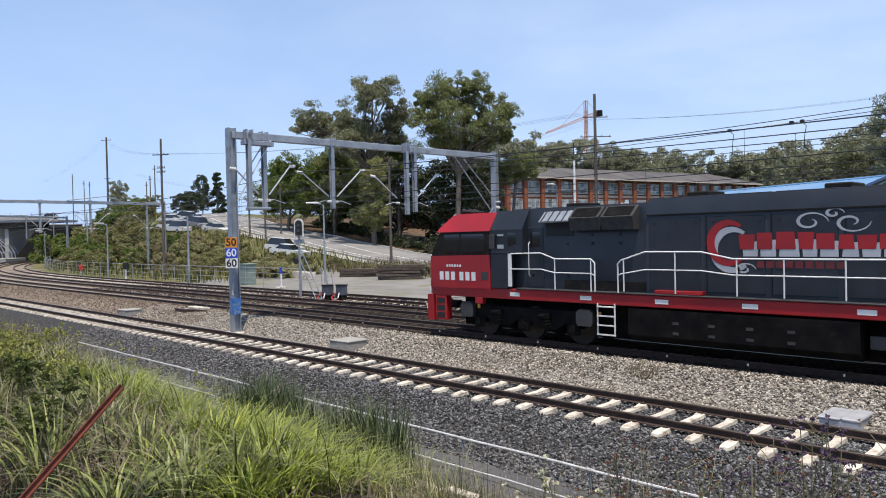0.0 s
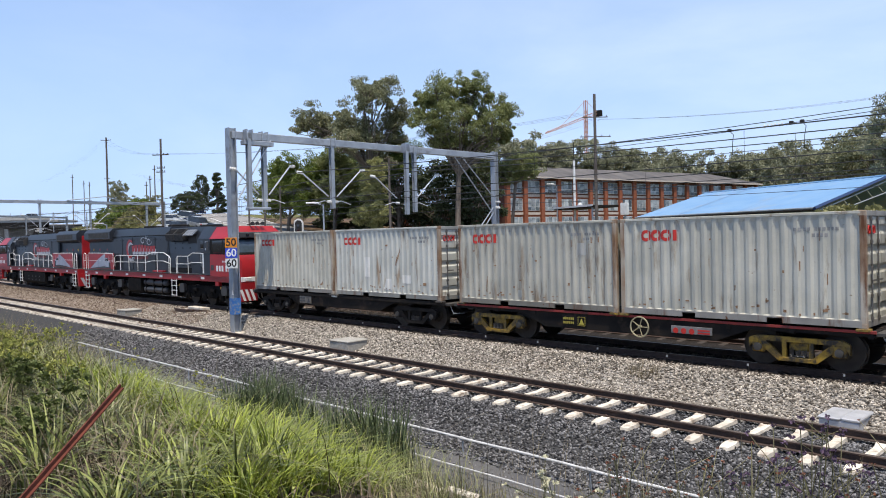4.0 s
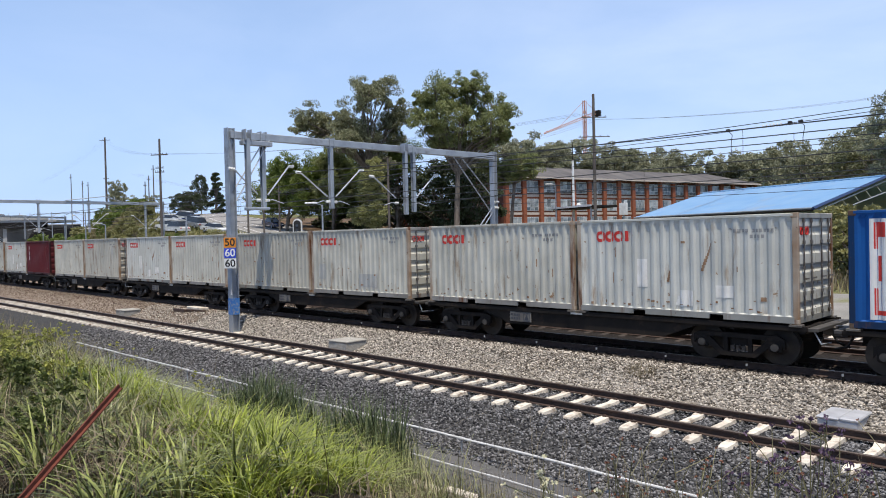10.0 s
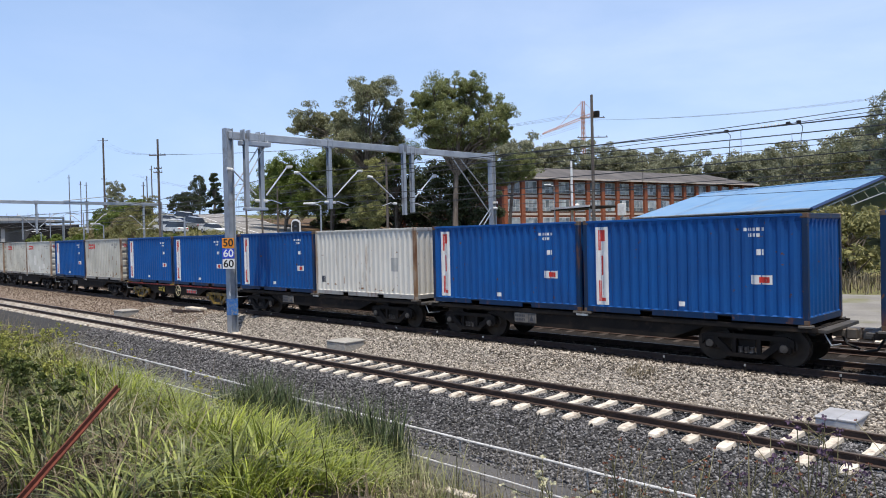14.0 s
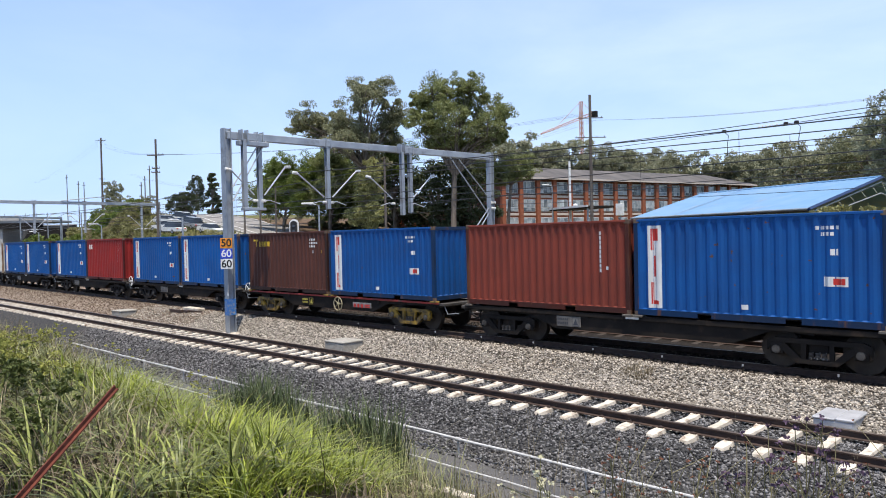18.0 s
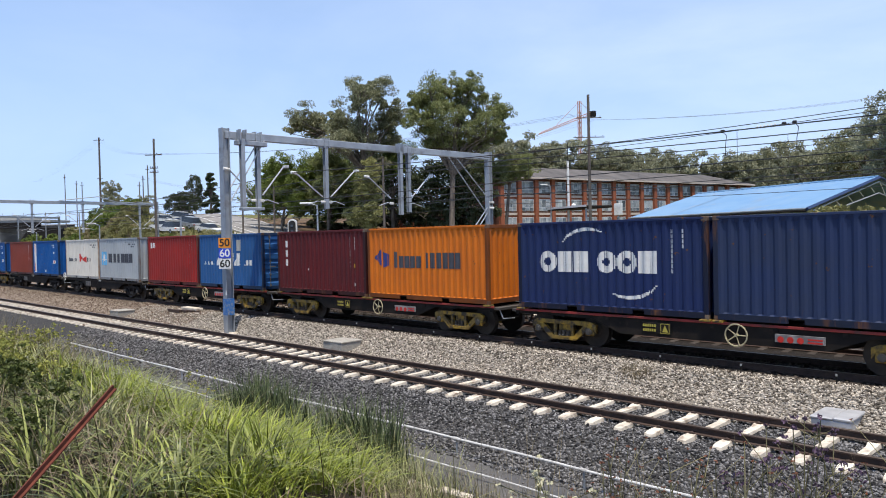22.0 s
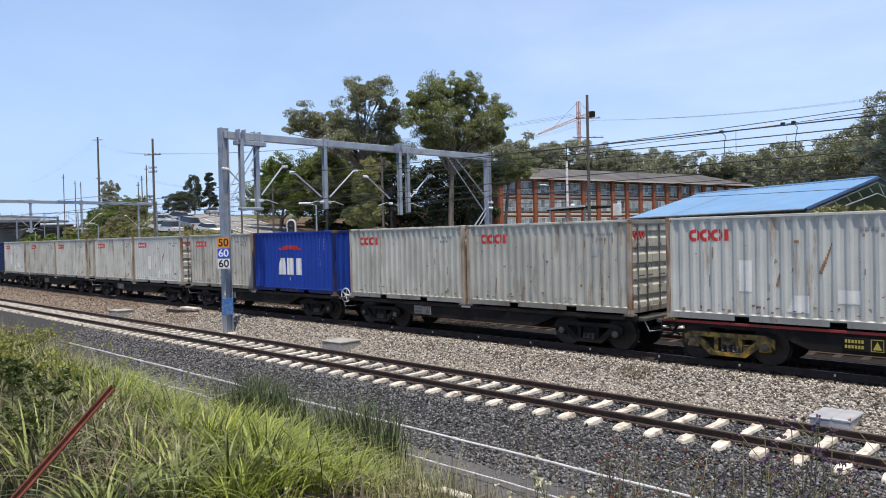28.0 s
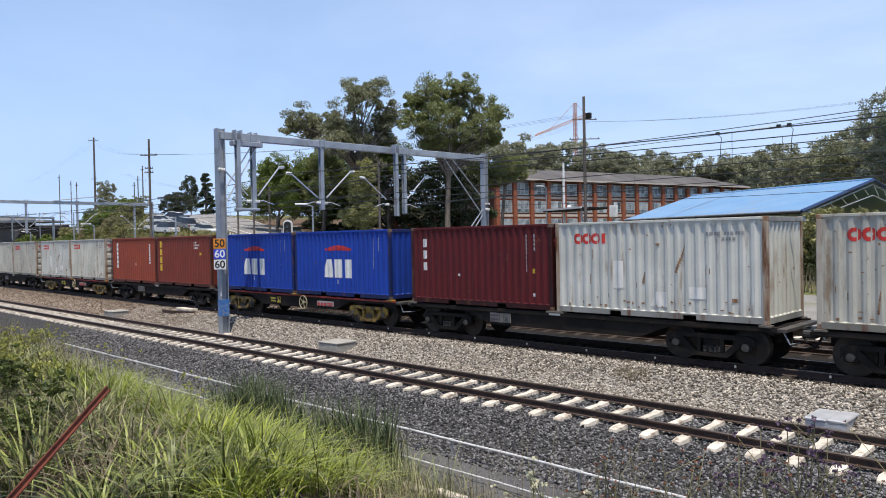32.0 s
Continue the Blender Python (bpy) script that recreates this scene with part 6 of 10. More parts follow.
def build_portals():
    g = portal(-28.4, 15.57, 31.95, 7.83, 0.6, ((16.22, 4.72, 0.30), (17.12, 4.74, -0.0), (20.7, 4.73, 0.0), (25.0, 4.45, 0.35), (25.85, 4.6, 0.0)), "grey galvanised steel portal spanning the tracks")
    for y, sd in ((17.0, -1), (17.0, 1), (20.7, -1), (20.7, 1), (25.85, 1), (25.0, -1)):
        cantilever(g, -28.2, y, 6.6 if sd > 0 else 6.35, 4.95, sd, 1.35 if y < 18 else 1.7)
    part("stay_wire", MB().tube(ell((-28.2, 17.4, 7.7), (-28.2, 15.7, 5.0), 0), 0.03, 6), M_TUBE, g)
    part("stay_wire", MB().tube(ell((-28.2, 17.0, 7.5), (-28.2, 15.7, 5.6), 0), 0.03, 6), M_TUBE, g)
    for a, b in (((-27.8, 28.6, 7.7), (-27.8, 31.7, 4.6)), ((-27.8, 29.2, 7.7), (-27.8, 31.7, 5.6)), ((-27.8, 31.8, 4.6), (-27.8, 29.0, 1.6)), ((-27.8, 31.8, 4.9), (-27.8, 27.6, 0.8))):
        part("brace", MB().cyl(a, b, 0.035, n=6), M_STEEL_GREY, g)
    part("drop_head", MB().box(-28.36, -28.02, 16.0, 17.45, 7.42, 7.62, 0.02), M_STEEL_GREY, g)
    part("drop_foot", MB().box(-28.3, -27.95, 16.12, 17.2, 4.62, 4.74, 0.02), M_STEEL_GREY, g)
    insulator((-27.8, 31.9, 5.2), (1, 0.6, 0), g, 5)
    insulator((-27.8, 31.9, 4.9), (1, 0.3, -0.1), g, 5)
    part("paint_band", MB().box(-28.575, -28.225, 15.395, 15.745, 0.15, 0.85), M_BLUEBAND, g, "flaking blue band")
    part("post_label", MB().prism([(-28.33, 1.0), (-28.2, 1.0), (-28.265, 1.22)], 15.392, 15.397, "y"), M_WHITE, g)
    # three speed boards on the post
    m = Matrix.Translation((-28.12, 15.30, 0)) @ Matrix.Rotation(radians(48), 4, "Z")
    for word, face, ink, z0, z1 in (("50", M_SIGN_ORANGE, M_BLACK, 3.02, 3.44), ("60", M_SIGN_BLUE, M_WHITE, 2.58, 2.99), ("60", M_SIGN_WHITE, M_BLACK, 2.14, 2.55)):
        sgn = thing("speed_sign", f"small square speed board reading {word} on the portal post", "sign", "speed boards on the post", m=m)
        part("panel", MB().box(-0.25, 0.25, -0.012, 0.012, z0, z1, 0.004), face, sgn)
        part("bracket", MB().box(-0.2, 0.2, 0.012, 0.05, (z0 + z1) / 2 - 0.03, (z0 + z1) / 2 + 0.03), M_STEEL_GREY, sgn)
        cu = bpy.data.curves.new("number", "FONT")
        cu.body, cu.size, cu.align_x, cu.align_y, cu.extrude = word, 0.44, "CENTER", "CENTER", 0.002
        cu.offset = 0.008
        cu.materials.append(ink)
        tx = new("number", cu)
        tx.parent = sgn
        tx.matrix_basis = pose(0, -0.018, (z0 + z1) / 2, 90, 0, 0)
    # the next portal up the line, its near end out of view
    h = portal(-82.0, 11.5, 36.6, 7.8, -0.8, ((17.2, 5.2, 0), (23.4, 4.6, 0), (28.4, 4.6, 0), (34.6, -0.4, 0)), "grey steel portal farther up the line", beam_from=None)
    for y in (23.4, 28.4, 34.6):
        cantilever(h, -82.3, y, 6.6, 4.9, 1, 1.7)
        cantilever(h, -82.3, y, 6.4, 4.9, -1, 1.5)
    for a, b in (((-82.4, 32, 7.9), (-82.4, 30, 8.5)), ((-82.4, 30, 8.5), (-82.3, 26, 8.0))):
        part("brace", MB().cyl(a, b, 0.05, n=6), M_STEEL_GREY, h)
    k = portal(-132.0, 20.0, 46.0, 8.4, -14.0, ((27.0, 4.5, 0), (33.0, 4.5, 0), (38.0, 4.5, 0)), "grey steel portal on the far curve", beam_from=None)
    # wires over three tracks, as hanging spans
    spans = [(160.0, 95.0), (95.0, 33.0), (33.0, -28.2), (-28.2, -82.2), (-82.2, -136.0)]
    for off, zc, zm in ((0.0, 5.05, 6.35), (3.6, 5.10, 6.55), (7.0, 5.10, 6.7)):
        t = thing("catenary_wire", "dark overhead contact wire hung from its carrier wire", "overhead wire", "overhead wires")
        for a, b in spans:
            pa, pb = on_line(a, off), on_line(b, off)
            part("carrier_wire", MB().tube(ell((pa[0], pa[1], zm), (pb[0], pb[1], zm), 0, 16, 0.55), 0.017, 5), M_WIRE, t)
            part("contact_wire", MB().tube(ell((pa[0], pa[1], zc), (pb[0], pb[1], zc), 0, 8, 0.0), 0.014, 5), M_WIRE, t)
            for i in range(1, 9):
                f = i / 9
                x, y = pa[0] + (pb[0] - pa[0]) * f, pa[1] + (pb[1] - pa[1]) * f
                part("dropper", MB().cyl((x, y, zc), (x, y, zm - 0.55 * 4 * f * (1 - f)), 0.006, n=4), M_WIRE, t)
    # heavier feeder wires beyond the far track, with a sectioning insulator
    for y0, z0, y1, z1, r, label in ((29.2, 7.64, 31.0, 7.7, 0.016, "thick"), (29.0, 7.46, 30.6, 7.4, 0.013, "thick"), (31.5, 6.7, 31.8, 6.9, 0.012, "thin"), (32.2, 5.4, 32.0, 5.6, 0.022, "thick"), (32.6, 4.9, 32.0, 5.1, 0.012, "thin")):
        t = thing("feeder_wire", "dark feeder wire slung along the railway", "overhead wire", "feeder wires")
        part("wire", MB().tube(ell((60, y0, z0), (-4.0, y0, z0), 0, 10, 0.3) + ell((-4.0, y0, z0), (-27.8, y1, z1), 0, 12, 0.12)[1:], r, 5), M_WIRE, t)
        part("wire", MB().tube(ell((-27.8, y1, z1), (-82, y1 + 4.0, z1), 0, 12, 0.5), r * 0.8, 5), M_WIRE, t)
    t = thing("section_insulator", "ribbed insulator with clamps in a feeder wire", "insulator")
    for i in range(6):
        c = (-10.75 - i * 0.14, 29.46 + 0.009 * i, 7.36)
        part("insulator_disc", MB().tube([(c[0] - 0.02, c[1], c[2]), (c[0], c[1], c[2]), (c[0] + 0.03, c[1], c[2])], [0.03, 0.075, 0.03], 10), M_PORCELAIN, t)
    for x in (-10.0, -10.4, -12.9):
        yy = 29.0 - (x + 4.0) * 0.0672
        part("clamp", MB().box(x - 0.08, x + 0.08, yy - 0.05, yy + 0.05, 7.31, 7.43, 0.02), M_BLACK, t)
    for x in (-10.0, -12.9):
        yy = 29.0 - (x + 4.0) * 0.0672
        part("hanger", MB().tube([(x, yy, 7.35), (x + 0.08, yy + 0.2, 7.2), (x - 0.06, yy + 0.4, 6.8), (x - 0.1, yy + 0.5, 6.4)], 0.014, 5), M_BLACK, t)


build_portals()


# ---- lineside ----
M_LIME = mat("white_enamel", (0.82, 0.82, 0.80), rough=0.35, fine=0.03)
M_GREENBOX = mat("grey_green_enamel", (0.22, 0.28, 0.24), (0.18, 0.23, 0.20), rough=0.5)
M_TIMBER = mat("old_sleeper_timber", (0.075, 0.06, 0.05), (0.12, 0.10, 0.085), rough=0.95, scale=5, stretch=(0.2, 1, 1), vary=0.4)
M_WIREMESH = mat("galvanised_fence_wire", (0.40, 0.41, 0.42), (0.32, 0.33, 0.34), rough=0.5, metal=0.4)
M_PIPE = mat("white_plastic_pipe", (0.60, 0.60, 0.60), (0.48, 0.48, 0.48), rough=0.5, dirt=(0.35, 0.33, 0.3), dscale=3)
M_REDPLASTIC = mat("red_plastic", (0.55, 0.05, 0.04), rough=0.5)


def build_lineside():
    # colour-light signal between the middle and far tracks
    x, y = -35.5, 23.6
    t = thing("railway_signal", "colour-light railway signal with a white-edged oval head", "signal")
    part("mast", MB().cyl((x, y, -0.25), (x, y, 3.5), 0.075, 0.06, n=10), M_STEEL_GREY, t)
    part("base", MB().box(x - 0.3, x + 0.3, y - 0.3, y + 0.3, -0.35, -0.1, 0.04), M_CONCRETE, t)
    m = Matrix.Translation((x, y, 0)) @ Matrix.Rotation(radians(45), 4, "Z")
    def oval(hw, z0, z1, y0, y1):
        n = 12
        ring = [(hw * math.cos(a), z1 - hw + hw * math.sin(a)) for a in [math.pi * i / n for i in range(n + 1)]] + [(-hw, z0), (hw, z0)]
        return MB().prism(ring, y0, y1, "y", m=m)
    part("head_surround", oval(0.27, 3.45, 4.5, -0.02, 0.05), M_LIME, t, "white surround")
    part("head", oval(0.19, 3.55, 4.4, -0.16, -0.02), M_BLACK, t, "black lamp case")
    part("lamp_lens", MB().cyl(m @ Vector((0, -0.17, 4.1)), m @ Vector((0, -0.18, 4.1)), 0.08, n=12), M_BLACKGLASS, t)
    part("lamp_lens", MB().cyl(m @ Vector((0, -0.17, 3.8)), m @ Vector((0, -0.18, 3.8)), 0.08, n=12), M_BLACKGLASS, t)
    part("lower_light", MB().cyl(m @ Vector((-0.2, -0.1, 2.05)), m @ Vector((-0.2, 0.15, 2.05)), 0.16, n=14), M_BLACK, t)
    part("number_plate", MB().box(-0.3, 0.3, -0.02, 0.0, 3.05, 3.3, m=m), M_STEEL_GREY, t)
    part("access_rung", MB().box(-0.28, 0.28, -0.04, 0.0, 1.5, 1.54, m=m).box(-0.28, 0.28, -0.04, 0.0, 2.6, 2.64, m=m), M_STEEL_GREY, t)
    part("stay", MB().cyl((x + 0.1, y, 2.8), (x + 1.5, y + 0.5, -0.2), 0.03, n=6), M_STEEL_GREY, t)
    part("stay", MB().cyl((x + 0.1, y, 2.0), (x + 1.0, y + 0.4, -0.2), 0.03, n=6), M_STEEL_GREY, t)
    for i in range(3):
        part("stay", MB().cyl((x + 0.6 + i * 0.5, y + 1.0, 1.6), (x + 0.75 + i * 0.55, y + 1.1, -0.25), 0.025, n=6), M_STEEL_GREY, t)
    # point machine cases
    for dx in (0.0, 0.95):
        t = thing("equipment_case", "dark grey trackside equipment case on legs", "equipment case", "cases beside the far track")
        x, y = -33.7 + dx * 0.72, 24.2 + dx * 0.5
        part("case", MB().box(x - 0.27, x + 0.27, y - 0.22, y + 0.22, 0.12, 0.66, 0.03), mat("blue_grey_enamel", (0.09, 0.10, 0.13), (0.07, 0.08, 0.10), rough=0.5), t)
        part("lid", MB().box(x - 0.30, x + 0.30, y - 0.25, y + 0.25, 0.66, 0.71, 0.02), M_STEEL_DARK, t)
        for sx in (-0.2, 0.2):
            part("leg", MB().box(x + sx - 0.03, x + sx + 0.03, y - 0.2, y + 0.2, -0.22, 0.12), M_STEEL_DARK, t)
        part("cable", MB().tube([(x - 0.2, y - 0.25, 0.25), (x - 0.3, y - 0.5, 0.0), (x + 0.1, y - 0.6, -0.17), (x + 0.3, y - 0.4, -0.16)], 0.035, 6), M_REDPLASTIC, t, "orange-red cable")
        part("cable", MB().tube([(x + 0.1, y - 0.25, 0.25), (x + 0.25, y - 0.45, 0.0), (x - 0.2, y - 0.55, -0.17)], 0.035, 6), M_PIPE, t)
    # concrete pits
    for px_, py_, w in ((-40.3, 15.75, 1.15), (-20.75, 15.75, 1.05), (-4.62, 15.75, 0.72)):
        m_pit = M_PIT if w > 1 else mat("dull_aluminium_lid", (0.48, 0.49, 0.52), (0.38, 0.39, 0.42), scale=3, rough=0.55, metal=0.3)
        t = thing("cable_pit", "pale concrete cable pit box in the ballast", "cable pit", "cable pits along the track")
        z = land(px_, py_)
        part("wall", MB().box(px_ - w / 2, px_ + w / 2, py_ - 0.45, py_ + 0.45, z - 0.3, z + (0.26 if w > 1 else 0.14), 0.02), m_pit, t)
        part("lid", MB().box(px_ - w / 2 - 0.02, px_ + w * 0.05, py_ - 0.47, py_ + 0.47, z + (0.26 if w > 1 else 0.14) + 0.004, z + (0.26 if w > 1 else 0.14) + 0.06, 0.02), m_pit, t)
        part("lid", MB().box(px_ + w * 0.06, px_ + w / 2 + 0.02, py_ - 0.46, py_ + 0.48, z + (0.26 if w > 1 else 0.14) + 0.004, z + (0.26 if w > 1 else 0.14) + 0.07, 0.02), m_pit, t)
    t = thing("trough_slab", "concrete slab lying over steel offcuts beside the track", "concrete slab")
    part("slab", MB().box(-35.7, -34.1, 16.9, 17.3, -0.12, 0.0, 0.02), M_CONCRETE, t)
    for i in range(4):
        part("offcut", MB().box(-36.6 + i * 0.55, -35.3 + i * 0.5, 16.6 + 0.1 * i, 16.7 + 0.1 * i, -0.3, -0.12), M_RAIL, t)
    # pipes along the path
    for y, z, r, x0, x1, step, label in ((10.05, -0.62, 0.024, -31, -1.5, 2.9, "white plastic conduit on short stakes"), (9.25, -0.84, 0.017, -24, -1.0, 3.3, "pale conduit low over the dirt path")):
        t = thing("conduit", label, "pipe", "conduits along the path")
        pts = []
        n = 30
        for i in range(n + 1):
            xx = x0 + (x1 - x0) * i / n
            pts.append((xx, y + 0.008 * math.sin(xx * 1.3), z + 0.006 * math.sin(xx * 2.2)))
        part("pipe", MB().tube(pts, r, 8), M_PIPE, t)
        xx = x0 + 1.0
        while xx < x1:
            zz = z + 0.006 * math.sin(xx * 2.2)
            part("coupling", MB().cyl((xx - 0.06, y, zz), (xx + 0.06, y, zz), r * 1.45, n=8), M_PIPE, t)
            part("stake", MB().cyl((xx, y, -1.05), (xx, y, zz), 0.02, n=6), M_STEEL_GREY, t)
            xx += step
    t = thing("broken_kerb", "broken pale concrete edging in the grass", "kerb")
    random.seed(4)
    for i in range(9):
        xx = -10.5 + i * 0.75
        part("block", MB().box(xx, xx + 0.66, 8.0, 8.18, -1.0, -0.78 + 0.05 * random.random(), 0.03, m=Matrix.Translation((0, 0.1 * random.random(), 0))), M_CONCRETE, t)
    # leaning rusty rail end in the grass
    t = solo("leaning_steel_bar", MB().prism([(-0.017, -0.014), (0.017, -0.014), (0.017, -0.008), (0.004, -0.006), (0.004, 0.016), (-0.004, 0.016), (-0.004, -0.006), (-0.017, -0.008)], -0.6, 0.87, "x"),
             mat("bright_rust", (0.14, 0.045, 0.03), (0.09, 0.03, 0.022), rough=0.85, scale=7, bump=0.4), "rusty steel bar leaning in the long grass", "steel bar")
    a, b = Vector((-4.09, 1.54, 2.50)), Vector((-3.58, 0.91, 2.17))
    d = (a - b).normalized()
    t.matrix_basis = Matrix.Translation(b) @ d.to_track_quat("X", "Z").to_matrix().to_4x4()
    # short track markers along the freight track
    for i in range(16):
        xx = -3 - i * 2.1
        t = thing("rail_marker", "short steel peg beside the rail", "peg", "pegs beside the rail")
        part("peg", MB().cyl((xx, 17.35, -0.25), (xx, 17.33, 0.02), 0.018, n=6), M_STEEL_DARK, t)
        part("cap", MB().cyl((xx, 17.33, 0.02), (xx, 17.33, 0.07), 0.024, n=6), M_WIREMESH, t)
    # yard: timber stacks, lamp, cabinet, marker
    random.seed(7)
    for cx, cy, rows, cols, ln in ((-46.2, 40.8, 5, 4, 3.5), (-53.0, 41.6, 3, 4, 3.0)):
        t = thing("sleeper_stack", "stack of old dark timber sleepers on the gravel", "timber stack", "timber stacks")
        for r in range(rows):
            for c in range(cols):
                if r == rows - 1 and c == cols - 1:
                    continue
                zz = land(cx, cy) + r * 0.25 + 0.02
                ends = random.random() * 0.3
                tm = Matrix.Translation((cx, cy, zz)) @ Matrix.Rotation(radians(42 + random.uniform(-3, 3)), 4, "Z") @ Matrix.Translation((random.uniform(-0.2, 0.2), -0.6 + c * 0.31, 0))
                part("timber", MB().box(-ln / 2 - ends, ln / 2 + ends, -0.125, 0.125, 0, 0.2, 0.012, m=tm), M_TIMBER, t)
    for lx, ly, lz, arm in ((-49.0, 35.0, 6.2, 1), (-81.5, 29.7, 5.5, -1), (-123, 35.5, 5.5, -1), (-60.9, 83.2, 10.2, -1)):
        t = thing("lamp_post", "grey lamp post with a pale flat lamp head", "street lamp", "lamp posts")
        zb = land(lx, ly)
        part("pole", MB().cyl((lx, ly, zb - 0.1), (lx, ly, lz - 0.1), 0.09, 0.06, n=10), M_STEEL_GREY, t)
        part("arm", MB().tube([(lx, ly, lz - 0.15), (lx - 0.35, ly - 0.3, lz), (lx - 0.8, ly - 0.7, lz + 0.02)], 0.04, 6), M_STEEL_GREY, t)
        part("lamp_head", MB().box(-0.5, 0.5, -0.16, 0.16, -0.05, 0.09, 0.04, m=Matrix.Translation((lx - 0.7, ly - 0.6, lz + 0.05)) @ Matrix.Rotation(radians(45), 4, "Z")), M_LIME, t)
    t = thing("equipment_cabinet", "grey-green steel cabinet beside the fence", "cabinet")
    part("body", MB().box(-54.2, -53.0, 30.2, 31.0, -0.35, 1.35, 0.03), M_GREENBOX, t)
    part("door", MB().box(-54.1, -53.1, 30.18, 30.196, -0.2, 1.2, 0.005), M_GREENBOX, t)
    part("roof", MB().box(-54.3, -52.9, 30.1, 31.1, 1.354, 1.42, 0.02), M_GREENBOX, t)
    t = thing("marker_post", "white marker post with a blue top on a concrete foot", "marker post")
    part("post", MB().box(-43.0, -42.88, 26.95, 27.07, -0.2, 1.4, 0.01), M_WHITE, t)
    part("top", MB().box(-43.01, -42.87, 26.94, 27.08, 1.0, 1.42, 0.01), M_SIGN_BLUE, t)
    part("foot", MB().box(-43.3, -42.6, 26.7, 27.3, -0.3, 0.1, 0.03), M_CONCRETE, t)
    t = thing("concrete_troughs", "row of grey concrete trough units on the ground", "concrete trough")
    for i in range(4):
        part("trough", MB().box(-60.0 + i * 1.6, -58.5 + i * 1.6, 37.4 - i * 0.25, 38.1 - i * 0.25, land(-58, 38) - 0.1, land(-58, 38) + 0.55, 0.03), M_CONCRETE, t)
    t = thing("warning_post", "red lineside telephone post", "post")
    part("post", MB().cyl((-83.6, 27.6, -0.3), (-83.6, 27.6, 0.6), 0.05, n=8), M_WHITE, t)
    part("head", MB().box(-83.85, -83.35, 27.45, 27.75, 0.5, 1.1, 0.05), M_REDPLASTIC, t)
    t = thing("ground_signal", "small black ground signal on a white post", "signal")
    part("post", MB().cyl((-70.5, 27.3, -0.3), (-70.5, 27.3, 0.9), 0.09, n=8), M_WHITE, t)
    part("head", MB().box(-70.75, -70.25, 27.1, 27.5, 0.85, 1.5, 0.05), M_BLACK, t)
    for mx, my, mz in ((-62.1, 29.6, 5.6), (-108.1, 36.7, 7.8), (-165.0, 49.4, 10.2)):
        t = thing("slim_mast", "slim grey steel mast beside the curve", "mast", "masts along the curve")
        part("mast", MB().cyl((mx, my, -0.5), (mx, my, mz), 0.11, 0.08, n=8), M_STEEL_GREY, t)
        part("arm", MB().cyl((mx, my, mz - 0.4), (mx + 0.3, my - 1.4, mz - 0.1), 0.04, n=6), M_TUBE, t)
    # wire fence along the foot of the hill
    f = thing("wire_fence", "galvanised chain-wire fence along the tracks", "fence")
    prev = None
    for i in range(44):
        s = -44 - i * 2.6
        x, y, th = on_line(s, 10.6)
        part("fence_post", MB().cyl((x, y, -0.4), (x, y, 1.25), 0.03, n=6), M_WIREMESH, f)
        if prev:
            for z in (0.0, 0.4, 0.8, 1.2):
                part("fence_wire", MB().cyl((*prev, z), (x, y, z), 0.014 if z < 1.1 else 0.022, n=4), M_WIREMESH, f)
        prev = (x, y)


build_lineside()


# ---- road up the hill, traffic ----
M_ROAD = mat("sun_bleached_asphalt", (0.20, 0.195, 0.19), (0.26, 0.25, 0.24), scale=0.4, rough=0.95, fine=0.12, bscale=12)
M_KERB = mat("road_kerb_concrete", (0.42, 0.41, 0.39), (0.34, 0.33, 0.31), rough=0.9)
ROAD = [(-40.0, 58.0), (-61.0, 59.5), (-76.0, 59.5), (-91.5, 60.5), (-105, 62.0), (-119.5, 65.0), (-143.0, 71.0), (-175, 82.0)]


def road_at(u):
    """A point along the road, u in 0..1 of its length, and its heading."""
    lens = [math.dist(a, b) for a, b in zip(ROAD, ROAD[1:])]
    d = u * sum(lens)
    for (a, b), q in zip(zip(ROAD, ROAD[1:]), lens):
        if d <= q or (a, b) == (ROAD[-2], ROAD[-1]):
            f = d / q
            return a[0] + (b[0] - a[0]) * f, a[1] + (b[1] - a[1]) * f, math.atan2(b[1] - a[1], b[0] - a[0])
        d -= q


def strip(offs, lift, n=70):
    vs, fs = [], []
    k = len(offs)
    for i in range(n + 1):
        x, y, th = road_at(i / n)
        for o, z in offs:
            px_, py_ = x - o * math.sin(th) * -1 * -1, y + o * math.cos(th)
            vs.append((px_, py_, land(px_, py_) + lift + z))
    for i in range(n):
        for q in range(k - 1):
            fs.append((i * k + q, i * k + q + 1, (i + 1) * k + q + 1, (i + 1) * k + q))
    return MB().add(vs, fs)


